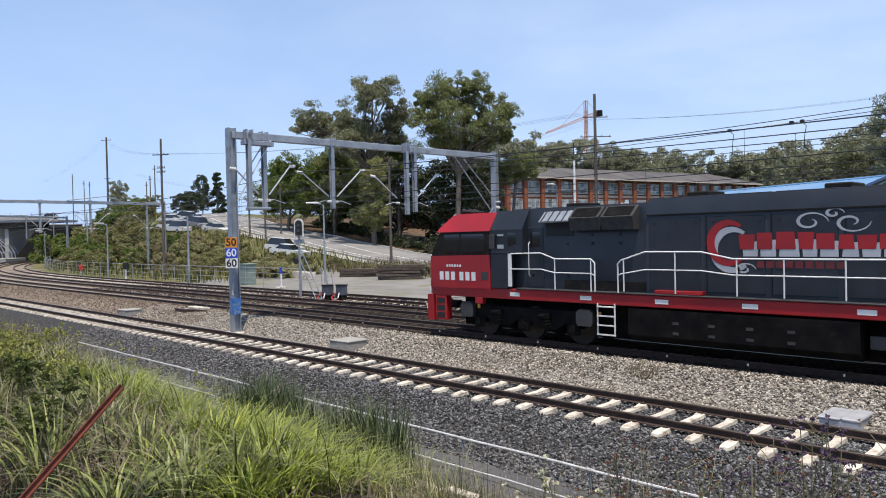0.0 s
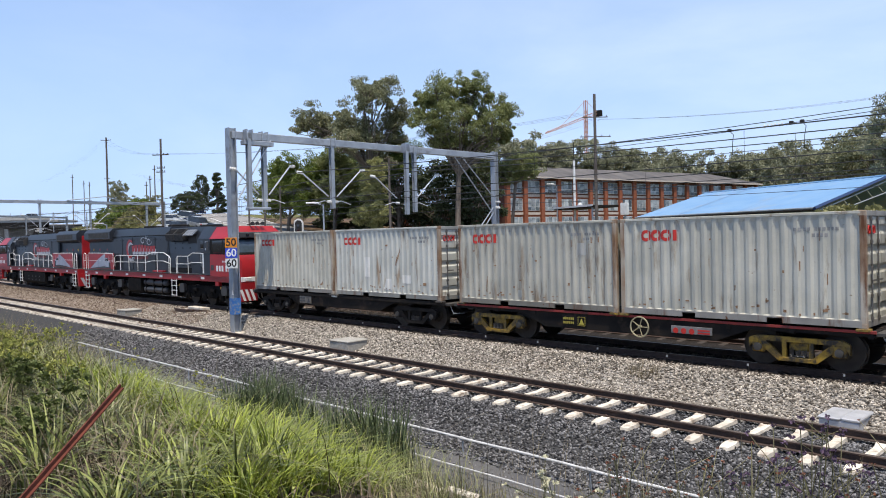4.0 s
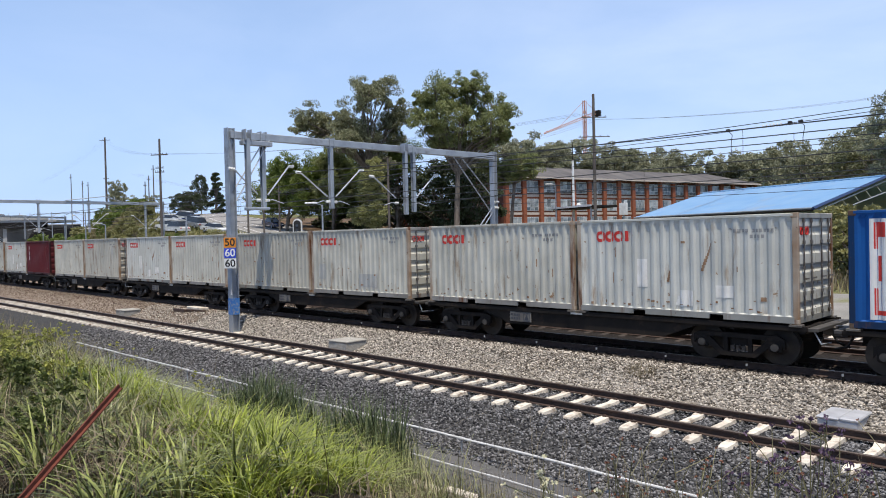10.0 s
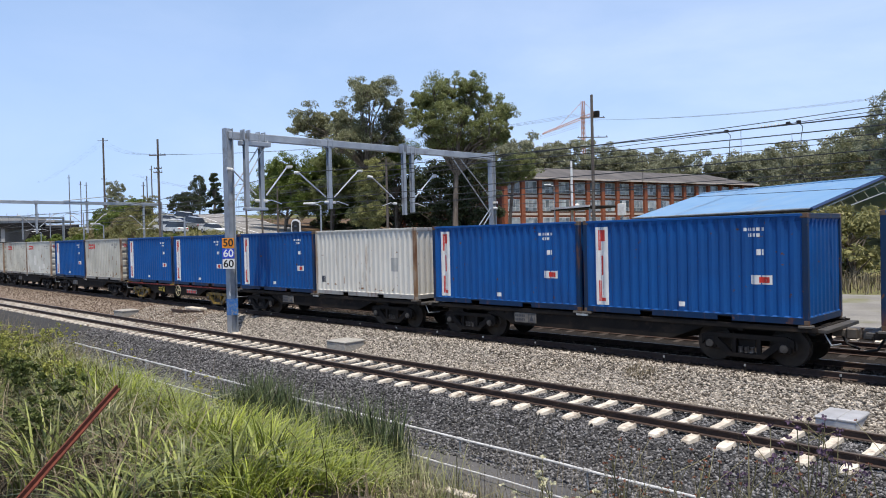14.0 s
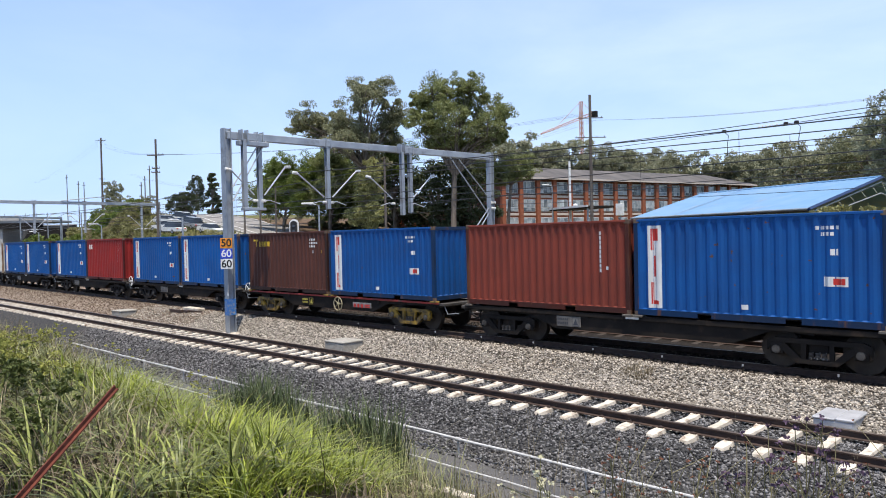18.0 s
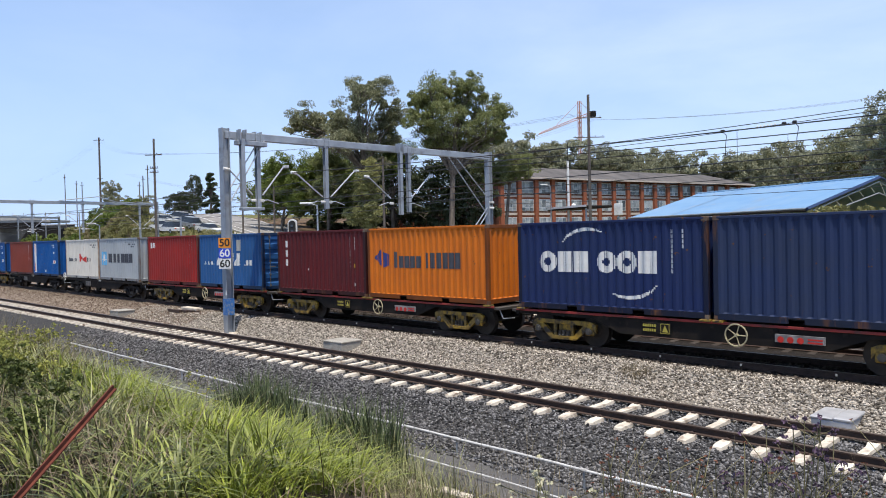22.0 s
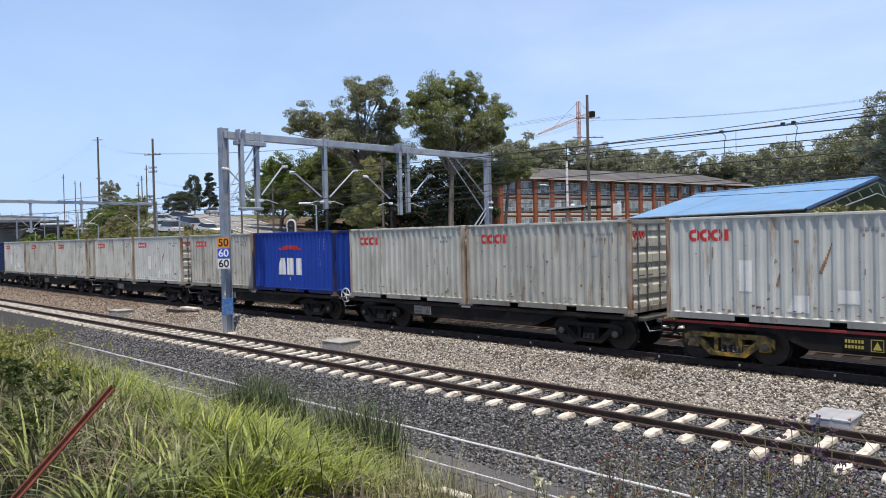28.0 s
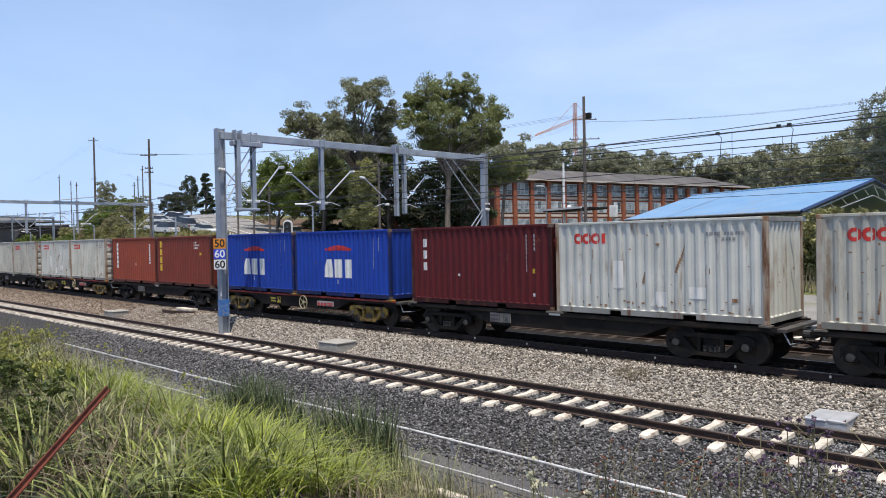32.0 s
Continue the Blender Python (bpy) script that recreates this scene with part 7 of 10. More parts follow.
def car(paint_mat, long_roof, label):
    t = thing("parked_car" if "parked" in label else "car", label, "car", "cars on the road")
    L, W = 4.5, 1.78
    h = 1.48 if not long_roof else 1.75
    prof = [(-L / 2, 0.35), (-L / 2, 0.82), (-L / 2 + 0.9, 0.95), (L / 2 - 0.15, 0.92), (L / 2, 0.75), (L / 2, 0.35)]
    part("body", MB().prism(prof, -W / 2, W / 2, "y"), paint_mat, t)
    rear = L / 2 - (0.2 if long_roof else 0.75)
    part("cabin", MB().loft([(-0.95, [(-0.80, 0.93), (-0.78, 0.98), (0.78, 0.98), (0.80, 0.93)]), (-0.25, [(-0.80, 0.93), (-0.62, h - 0.04), (0.62, h - 0.04), (0.80, 0.93)]), (rear - 0.5, [(-0.80, 0.93), (-0.62, h - 0.04), (0.62, h - 0.04), (0.80, 0.93)]), (rear, [(-0.80, 0.93), (-0.74, 1.0), (0.74, 1.0), (0.80, 0.93)])]), M_BLACKGLASS, t, "dark car windows")
    part("roof", MB().box(-0.25, rear - 0.45, -0.64, 0.64, h - 0.05, h + 0.01, 0.02), paint_mat, t)
    for x in (-1.38, 1.36):
        for s in (-1, 1):
            w = part("wheel", MB().cyl((x, s * 0.74, 0.31), (x, s * 0.90, 0.31), 0.31, n=16), M_BLACK, t)
            part("rim", MB().cyl((x, s * 0.895, 0.31), (x, s * 0.91, 0.31), 0.19, n=12), M_STEEL_GREY, w)
    for s in (-1, 1):
        part("headlight", MB().box(-L / 2 - 0.01, -L / 2 + 0.05, s * 0.62 - 0.18, s * 0.62 + 0.18, 0.62, 0.78, 0.02), M_LAMPGLASS, t)
        part("tail_light", MB().box(L / 2 - 0.03, L / 2 + 0.01, s * 0.65 - 0.14, s * 0.65 + 0.14, 0.66, 0.82, 0.01), M_REDPLASTIC, t)
    return t


CAR_WHITE = mat("white_car_paint", (0.75, 0.75, 0.74), rough=0.25, fine=0.02, spec=0.7)
CAR_BLUE = mat("dark_blue_car_paint", (0.02, 0.035, 0.10), rough=0.25, fine=0.02, spec=0.7)
CAR_SILVER = mat("silver_car_paint", (0.42, 0.43, 0.45), rough=0.3, metal=0.4, fine=0.02)
TRAFFIC = []


def car_pose(x, y, th):
    return pose(x, y, land(x, y) + 0.06, 0, math.degrees(math.atan2(land(x - math.cos(th), y - math.sin(th)) - land(x + math.cos(th), y + math.sin(th)), 2)), math.degrees(th))


def build_road():
    solo("road", strip([(-5.2, 0), (-1.7, 0.03), (1.7, 0.03), (5.2, 0)], 0.05), M_ROAD, "pale worn asphalt road climbing the hill", "road", kind="structure")
    for o, nm in ((-5.35, "kerb_near"), (5.35, "kerb_far")):
        solo(nm, strip([(o - 0.2, -0.1), (o - 0.19, 0.14), (o + 0.19, 0.14), (o + 0.2, -0.1)], 0.05), M_KERB, "pale concrete kerb beside the road", "kerb", kind="structure")
    for i, o in enumerate((0.0, 3.4)):
        solo("road_line", strip([(o - 0.08, 0), (o + 0.08, 0)], 0.09), M_WHITE, "white painted line on the road", "road marking", kind="structure")
    solo("footpath", strip([(6.2, 0.05), (8.2, 0.05)], 0.06), M_KERB, "pale concrete footpath beside the road", "pavement", kind="structure")
    # car park on the embankment
    spots = [(-71.5, 46.2, 200, CAR_WHITE, False), (-74.5, 47.4, 205, CAR_WHITE, True), (-104.3, 46.9, 15, CAR_WHITE, False), (-100.8, 46.4, 10, CAR_WHITE, True), (-109.3, 49.6, 190, CAR_WHITE, False),
             (-114.8, 54.1, 20, CAR_WHITE, True), (-103.1, 50.3, 10, CAR_SILVER, True), (-96.4, 50.2, 190, CAR_WHITE, False), (-109.2, 53.0, 12, CAR_BLUE, False)]
    for x, y, a, pm, lr in spots:
        c = car(pm, lr, f"{'white' if pm is CAR_WHITE else 'dark blue' if pm is CAR_BLUE else 'silver'} {'van' if lr else 'car'} parked on the grassy hill")
        c.matrix_basis = car_pose(x, y, radians(a))
    for pm, label, rows in ((CAR_BLUE, "dark blue car driving down the hill road", [(0, 0.98), (6.0, 0.74), (8.5, 0.575), (9.0, 0.535), (9.5, 0.495), (10.0, 0.455), (11.0, 0.36), (14, 0.05), (32, 0.02)]),
                            (CAR_SILVER, "silver car driving down the hill road", [(0, 0.98), (24, 0.90), (27, 0.76), (29.0, 0.60), (30, 0.53), (31.0, 0.46), (32, 0.38)])):
        c = car(pm, False, label)
        TRAFFIC.append((c, rows))


build_road()


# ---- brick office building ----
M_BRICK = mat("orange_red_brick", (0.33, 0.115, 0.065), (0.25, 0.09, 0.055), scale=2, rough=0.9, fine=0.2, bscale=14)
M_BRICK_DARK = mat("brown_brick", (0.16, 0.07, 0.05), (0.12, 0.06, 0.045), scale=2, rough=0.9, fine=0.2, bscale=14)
M_BAND = mat("cream_concrete_band", (0.60, 0.52, 0.46), (0.50, 0.43, 0.38), rough=0.85)
M_ROOFGREY = mat("weathered_grey_roof", (0.085, 0.08, 0.08), (0.14, 0.13, 0.125), scale=0.4, rough=0.85, stretch=(1, 0.2, 1))
M_WINDOW = mat("curtained_window_glass", (0.46, 0.50, 0.53), (0.10, 0.13, 0.16), scale=0.5, rough=0.12, spec=0.8, vary=0.8)
M_BLUEROOF = mat("light_blue_roof_sheet", (0.125, 0.265, 0.46), (0.175, 0.31, 0.48), scale=0.35, rough=0.4, fine=0.05, dirt=(0.30, 0.30, 0.30), dscale=0.25, dlow=0.56, dhigh=0.8)


def build_office():
    t = thing("office_building", "long three-storey brick building with cream bands and hipped grey roof", "building")
    a = math.atan2(72.7, 15.8)
    m = Matrix.Translation((-85.3, 101.7, 0)) @ Matrix.Rotation(a, 4, "Z")      # x along the facade, -y towards the railway
    LN, D, z0, ze = 74.0, 15.0, -0.5, 14.0
    def put(mb, mt, name, parent=t, label=""):
        ob = part(name, mb, mt, parent, label)
        ob.matrix_basis = m if parent is t else Matrix.Identity(4)
        return ob
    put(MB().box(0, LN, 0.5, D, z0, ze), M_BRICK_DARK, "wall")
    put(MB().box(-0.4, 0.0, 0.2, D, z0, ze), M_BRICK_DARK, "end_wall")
    rf = MB().add([(-1.5, -0.55, ze), (LN + 1.5, -0.55, ze), (LN + 1.5, D + 1.4, ze), (-1.5, D + 1.4, ze), (7, D / 2, ze + 2.7), (LN - 7, D / 2, ze + 2.7)],
                  [(0, 1, 5, 4), (1, 2, 5), (2, 3, 4, 5), (3, 0, 4), (3, 2, 1, 0)])
    put(rf, M_ROOFGREY, "roof")
    put(MB().box(-1.5, LN + 1.5, -0.65, -0.55, ze - 0.28, ze + 0.02), M_BAND, "gutter")
    bays = 18
    bw = LN / bays
    for z in (3.55, 6.95, 10.3):
        put(MB().box(0, LN, 0.28, 0.62, z, z + 0.45), M_BAND, "sill_band")
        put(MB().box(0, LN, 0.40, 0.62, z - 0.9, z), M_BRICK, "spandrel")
    for i in range(bays + 1):
        x = i * bw
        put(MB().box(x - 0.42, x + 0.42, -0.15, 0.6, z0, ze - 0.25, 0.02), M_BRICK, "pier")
    for fl, z in enumerate((0.9, 4.3, 7.7, 11.05)):
        if fl == 0:
            continue
        for i in range(bays):
            x = i * bw
            w = put(MB().box(x + 0.5, x + bw - 0.5, 0.36, 0.44, z, z + 2.25), M_WHITE, "window")
            for k in range(3):
                xx = x + 0.56 + k * (bw - 1.12) / 3
                part("pane", MB().box(xx + 0.03, xx + (bw - 1.12) / 3 - 0.03, 0.335, 0.358, z + 0.75, z + 2.17), M_WINDOW, w)
                part("pane", MB().box(xx + 0.03, xx + (bw - 1.12) / 3 - 0.03, 0.335, 0.358, z + 0.08, z + 0.68), M_WINDOW, w)
            if (i * 7 + fl * 3) % 11 == 0:
                put(MB().box(x + 1.2, x + 2.0, 0.0, 0.40, z + 0.05, z + 0.55, 0.02), M_LIME, "air_conditioner")
    # entrance awning and signboard
    e = thing("entrance_awning", "flat dark awning with pale fascia before the brick building", "awning")
    aw = Matrix.Translation((-56.5, 83.5, 0)) @ Matrix.Rotation(radians(-24), 4, "Z")
    for nm, mb, mt in (("canopy", MB().box(-5, 5, -2, 2, 6.6, 6.9, 0.03), M_STEEL_DARK), ("fascia", MB().box(-5.05, 5.05, -2.08, -2.0, 6.75, 7.0), M_LIME)):
        part(nm, mb, mt, e).matrix_basis = aw
    for x in (-4.5, 4.5):
        part("column", MB().cyl((x, -1.7, 0.5), (x, -1.7, 6.6), 0.12, n=8), M_STEEL_GREY, e).matrix_basis = aw
    # low annex under the trees
    n = thing("annex_building", "low brown brick annex behind the trees", "building")
    am = Matrix.Translation((-97.0, 92.0, 0)) @ Matrix.Rotation(radians(20), 4, "Z")
    part("wall", MB().box(-14, 9, 0, 10, 1, 8.2), M_BRICK_DARK, n).matrix_basis = am
    part("roof", MB().box(-14.6, 9.6, -0.8, 10.8, 8.2, 8.6, 0.05), M_ROOFGREY, n).matrix_basis = am
    for i in range(7):
        part("window", MB().box(-12.5 + i * 3, -10.9 + i * 3, -0.06, 0.02, 5.6, 7.4), M_WINDOW, n).matrix_basis = am
        part("pier", MB().box(-13.6 + i * 3, -13.0 + i * 3, -0.3, 0.1, 1, 8.1), M_BRICK, n).matrix_basis = am


build_office()


M_SEAM = mat("dusty_roof_lap", (0.30, 0.36, 0.45), (0.22, 0.33, 0.50), rough=0.7)
M_BARGE = mat("dark_blue_trim", (0.012, 0.035, 0.11), rough=0.5)


def build_shed():
    t = thing("open_shed", "open-sided shed with a wide light blue steel roof on trusses", "shed")
    e = Vector((0.905, -0.426, 0))
    q = Vector((0.16, 0.987, 0)).normalized()
    o = Vector((-44.4, 76.0, 5.0))
    LN, WD, RISE = 25.6, 13.3, 3.0
    n = 64
    vs, fs = [], []
    for i in range(n + 1):
        for w, z in ((0, 0), (WD, RISE)):
            v = o + e * (LN * i / n) + q * w + Vector((0, 0, z + (0.05 if i % 2 else 0.0)))
            vs.append(v)
    for i in range(n):
        fs.append((2 * i, 2 * i + 2, 2 * i + 3, 2 * i + 1))
    part("roof_sheet", MB().add(vs, fs), M_BLUEROOF, t)
    vs2 = []
    for i in range(n + 1):
        for w, z in ((WD, RISE), (2 * WD, 0)):
            vs2.append(o + e * (LN * i / n) + q * w + Vector((0, 0, z + (0.05 if i % 2 else 0.0))))
    part("roof_sheet", MB().add(vs2, fs), M_BLUEROOF, t)
    for f in (0.3, 0.66):
        a = o + e * (LN * f) + Vector((0, 0, 0.075))
        part("roof_seam", MB().quad(a, a + e * 0.14, a + e * 0.14 + q * WD + Vector((0, 0, RISE)), a + q * WD + Vector((0, 0, RISE))), M_SEAM, t, "dusty lapped seam")
    for w0, z0, w1, z1 in ((-0.2, -0.1, WD, RISE - 0.05), (WD, RISE - 0.05, 2 * WD + 0.2, -0.1)):
        part("barge_board", MB().tube([o + e * (LN + 0.1) + q * w0 + Vector((0, 0, z0)), o + e * (LN + 0.1) + q * w1 + Vector((0, 0, z1))], 0.17, 4), M_BARGE, t, "dark blue barge board")
    part("ridge_cap", MB().cyl(o + q * WD + Vector((0, 0, RISE + 0.05)), o + q * WD + e * LN + Vector((0, 0, RISE + 0.05)), 0.12, n=8), M_BLUEROOF, t)
    for k, (dz, dw) in enumerate(((-0.05, -0.1), (-0.22, -0.15))):
        part("gutter", MB().cyl(o + q * dw + Vector((0, 0, dz)), o + q * dw + e * LN + Vector((0, 0, dz)), 0.09, n=8), M_STEEL_DARK if k else M_STEEL_GREY, t)
    for i in (0, 1, 2, 3):
        f = e * (LN * i / 3)
        for w in (0.4, 2 * WD - 0.4):
            b = o + f + q * w
            part("column", MB().cyl((b.x, b.y, land(b.x, b.y) - 0.2), b, 0.12, n=8), M_STEEL_GREY, t)
        tr = MB().tube([o + f + q * 0.3 + Vector((0, 0, -0.35)), o + f + q * WD + Vector((0, 0, RISE - 0.45)), o + f + q * (2 * WD - 0.3) + Vector((0, 0, -0.35))], 0.07, 6)
        tr.tube([o + f + q * 0.3 + Vector((0, 0, -1.0)), o + f + q * WD + Vector((0, 0, RISE - 1.5)), o + f + q * (2 * WD - 0.3) + Vector((0, 0, -1.0))], 0.06, 6)
        truss = part("truss", tr, M_STEEL_GREY, t)
        for k in range(12):
            w = 0.6 + k * 2.15
            zz = lambda ww: RISE * (1 - abs(ww - WD) / WD)
            part("truss_web", MB().cyl(o + f + q * w + Vector((0, 0, zz(w) - 0.4)), o + f + q * min(w + 1.1, 2 * WD - 0.5) + Vector((0, 0, zz(w + 1.1) - 1.3)), 0.04, n=5), M_WHITE, truss)


build_shed()


# ---- poles, crane, bridge, station in the distance ----
def power_pole(x, y, top, arms=((-0.4, 2.4),), r=0.16, label="weathered timber power pole with crossarms", turn=0.0, base=None):
    t = thing("power_pole", label, "power pole", "power poles")
    zb = land(x, y) if base is None else base
    part("pole", MB().cyl((x, y, zb - 0.3), (x, y, top), r, r * 0.7, n=10), M_WOODPOLE, t)
    for dz, w in arms:
        m = Matrix.Translation((x, y, top + dz)) @ Matrix.Rotation(radians(turn), 4, "Z")
        part("crossarm", MB().box(-w / 2, w / 2, -0.15, -0.06, -0.04, 0.04, m=m), M_WOODPOLE, t)
        for k in (-0.45, -0.2, 0.2, 0.45):
            p = m @ Vector((k * w, -0.11, 0.06))
            part("insulator", MB().tube([p, p + Vector((0, 0, 0.06)), p + Vector((0, 0, 0.12))], [0.03, 0.04, 0.015], 6), M_BLACK, t)
    return t


# Dark tone that stands in for the shade under the bridge.
M_DARKWALL = mat("stained_dark_concrete", (0.09, 0.09, 0.09), (0.05, 0.05, 0.05), scale=0.4, rough=0.95)


def build_distance():
    power_pole(-42.1, 64.3, 17.6, ((-2.4, 2.6), (-4.4, 3.2)), 0.2, turn=45)
    power_pole(-55.8, 48.0, 11.3, ((-0.5, 1.6),), 0.15, turn=30)
    power_pole(-87.0, 52.5, 10.4, ((-0.3, 2.2), (-1.6, 2.6)), 0.14, turn=40)
    power_pole(-70.8, 31.2, 13.6, ((-1.6, 1.7), (-2.9, 0.8), (-3.3, 0.9)), 0.14, turn=40)
    power_pole(-155.3, 57.0, 25.3, ((-0.6, 2.2), (-8.5, 1.2)), 0.24, turn=40)
    for x, y, top in ((-213.7, 69.1, 22.7), (-216.8, 73.1, 21.3), (-205.2, 70.6, 20.1), (-169.5, 71.0, 17.7), (-163.9, 69.5, 18.6), (-158.3, 68.2, 20.4), (-92, 53, 11.0), (-95, 60, 11.5)):
        power_pole(x, y, top, ((-0.9, 0.8),), 0.15, "plain weathered timber street pole", turn=40)
    # street wires
    for k, (pts, z) in enumerate((([(-42.1, 64.3), (-55.8, 48.0)], (15.0, 10.8)), ([(-155.3, 57.0), (-70.8, 31.2)], (24.6, 12.1)), ([(-70.8, 31.2), (-30, 45)], (12.1, 12.0)), ([(-155.3, 57.0), (-260, 75)], (24.6, 24)),
                                  ([(-87, 52.5), (-55.8, 48.0)], (10.1, 10.6)), ([(-142, 57.5), (-87, 52.5)], (16.8, 9.8)), ([(-42.1, 64.3), (-8.0, 71)], (15.0, 14.6)))):
        t = thing("power_line", "thin dark street power wires", "power line", "street wires")
        for o in (-0.5, 0.0, 0.5):
            part("wire", MB().tube(ell((pts[0][0] + o, pts[0][1] + o, z[0]), (pts[1][0] + o, pts[1][1] + o, z[1]), 0, 10, 0.8), 0.007, 4), M_WIRE, t)
    # pale steel signal pole by the office
    t = thing("steel_mast", "slim white steel mast with a small lamp", "mast")
    part("mast", MB().cyl((-59.2, 85.0, land(-59.2, 85)), (-59.2, 85.0, 13.6), 0.22, 0.16, n=10), M_LIME, t)
    part("spike", MB().cyl((-59.2, 85, 13.6), (-59.2, 85, 16.0), 0.05, n=6), M_STEEL_DARK, t)
    part("globe", MB().ball((-58.6, 85.4, 7.2), 0.35), M_LIME, t)
    t = thing("sign_box", "white upright sign box on a post", "sign")
    part("box", MB().box(-52.2, -51.1, 85.4, 85.8, 5.6, 7.2, 0.03), M_LIME, t)
    part("post", MB().cyl((-51.6, 85.6, land(-51.6, 85.6)), (-51.6, 85.6, 5.6), 0.1, n=8), M_STEEL_GREY, t)
    # tower crane
    t = thing("tower_crane", "orange and white tower crane far behind the building", "crane")
    bx, by = -171.0, 254.6
    M_CRANE = mat("faded_orange_lattice", (0.45, 0.17, 0.10), (0.55, 0.35, 0.28), rough=0.7)
    zc = 50.0
    legs = [(bx + i * 0.5, by + j * 0.5) for i in (-1, 1) for j in (-1, 1)]
    for lx, ly in legs:
        part("mast_leg", MB().cyl((lx, ly, 6), (lx, ly, zc + 8), 0.16, n=5), M_CRANE, t)
    for k in range(22):
        z = 8 + k * 2.1
        for (a, b) in ((0, 1), (1, 3), (3, 2), (2, 0)):
            part("mast_brace", MB().cyl((*legs[a], z), (*legs[b], z + 2.0), 0.09, n=4), M_CRANE, t)
    r = Vector((0.70, 0.71, 0))
    tip, root = Vector((bx, by, zc)) - r * 17 - Vector((0, 0, 5.4)), Vector((bx, by, zc)) + r * 5.5 + Vector((0, 0, 2.6))
    for o in (Vector((0, 0, 0)), Vector((0, 0, 1.2))):
        part("jib_chord", MB().cyl(tip + o * 0.3, root + o, 0.16, n=5), M_CRANE, t)
    for k in range(14):
        a = tip.lerp(root, k / 14)
        b = tip.lerp(root, (k + 1) / 14)
        part("jib_brace", MB().cyl(a, b + Vector((0, 0, 1.0)), 0.08, n=4), M_CRANE, t)
    part("tie", MB().cyl((bx, by, zc + 8), tip.lerp(root, 0.25), 0.08, n=4), M_CRANE, t)
    part("tie", MB().cyl((bx, by, zc + 8), root, 0.08, n=4), M_CRANE, t)
    part("counterweight", MB().box(-1.2, 1.2, -0.8, 0.8, -1.2, 1.2, 0.1, m=Matrix.Translation(root)), M_STEEL_DARK, t)
    # road bridge over the curve and the station roof below it
    t = thing("road_bridge", "grey road bridge with dark girders over the far tracks", "bridge")
    m = Matrix.Translation((-219.5, 49.0, -1.6)) @ Matrix.Rotation(radians(45), 4, "Z")
    for nm, mb, mt in (("deck", MB().box(-45, 22, -5, 5, 10.9, 11.5, 0.05), M_KERB), ("girder", MB().box(-45, 18, -5.2, -4.8, 9.4, 10.9), M_STEEL_DARK), ("girder", MB().box(-45, 18, -2.2, -1.8, 9.4, 10.9), M_STEEL_DARK), ("parapet", MB().box(-45, 20, -5.2, -5.0, 11.5, 12.3), M_KERB)):
        part(nm, mb, mt, t).matrix_basis = m
    for x in (-16, -6, 8.5, 17):
        part("pier", MB().box(x - 0.5, x + 0.5, -4.5, 4.5, -1, 9.4), M_KERB, t).matrix_basis = m
    for i in range(24):
        part("railing", MB().cyl((-44 + i * 2.7, -5.1, 12.3), (-44 + i * 2.7, -5.1, 13.3), 0.06, n=5), M_STEEL_GREY, t).matrix_basis = m
    part("abutment", MB().prism([(9, -1), (16.5, 9.4), (24, 9.4), (24, -1)], -5, 5, "y"), M_STEEL_DARK, t).matrix_basis = m
    c = car(CAR_WHITE, True, "white van driving over the bridge")
    TRAFFIC.append((c, None))
    # added wall: closes the sky gap and gives the dark under the bridge
    w = thing("retaining_wall", "added dark backdrop wall behind the bridge and station", "wall")
    wm = Matrix.Translation((-236.0, 56.0, -1.6)) @ Matrix.Rotation(radians(45), 4, "Z")
    for i in range(14):
        part("wall_panel", MB().box(-60 + i * 6.0, -54.1 + i * 6.0, 0, 0.5, -1, 10.6, 0.03), M_DARKWALL, w).matrix_basis = wm
    part("coping", MB().box(-60, 24, -0.1, 0.6, 10.6, 10.9), M_KERB, w).matrix_basis = wm
    t = thing("station_canopy", "arched white steel station canopy beyond the curve", "canopy")
    m2 = Matrix.Translation((-204.0, 42.5, -0.6)) @ Matrix.Rotation(radians(50), 4, "Z")
    for k in range(9):
        pts = [(-9 + 14 * math.cos(math.pi * i / 16), k * 1.6, 0.5 + 8.2 * math.sin(math.pi * i / 16)) for i in range(0, 12)]
        part("arch", MB().tube(pts, 0.11, 6), M_STEEL_GREY, t).matrix_basis = m2
    for k in range(9):
        a = math.pi * (k + 1) / 14
        part("purlin", MB().cyl((-9 + 14 * math.cos(a), 0, 0.5 + 8.2 * math.sin(a)), (-9 + 14 * math.cos(a), 13, 0.5 + 8.2 * math.sin(a)), 0.1, n=5), M_STEEL_GREY, t).matrix_basis = m2
    part("platform", MB().box(-6, 8, 0, 14, -0.6, 0.9, 0.05), M_PIT, t).matrix_basis = m2


build_distance()


# ---- plants ----
def cards(name, centres, along, across, material):
    """A mesh of many small four-cornered leaves: centre, half length and half width vectors."""
    n = len(centres)
    v = np.empty((n, 4, 3))
    v[:, 0], v[:, 1], v[:, 2], v[:, 3] = centres - along, centres + across * 0.9 + along * 0.1, centres + along, centres - across * 0.9 + along * 0.1
    me = bpy.data.meshes.new(name)
    me.vertices.add(4 * n)
    me.vertices.foreach_set("co", v.ravel())
    me.loops.add(4 * n)
    me.loops.foreach_set("vertex_index", np.arange(4 * n))
    me.polygons.add(n)
    me.polygons.foreach_set("loop_start", np.arange(0, 4 * n, 4))
    me.polygons.foreach_set("loop_total", np.full(n, 4))
    me.materials.append(material)
    me.update(calc_edges=True)
    return me


def unit(rng, n):
    q = rng.normal(size=(n, 3))
    return q / np.linalg.norm(q, axis=1, keepdims=True)


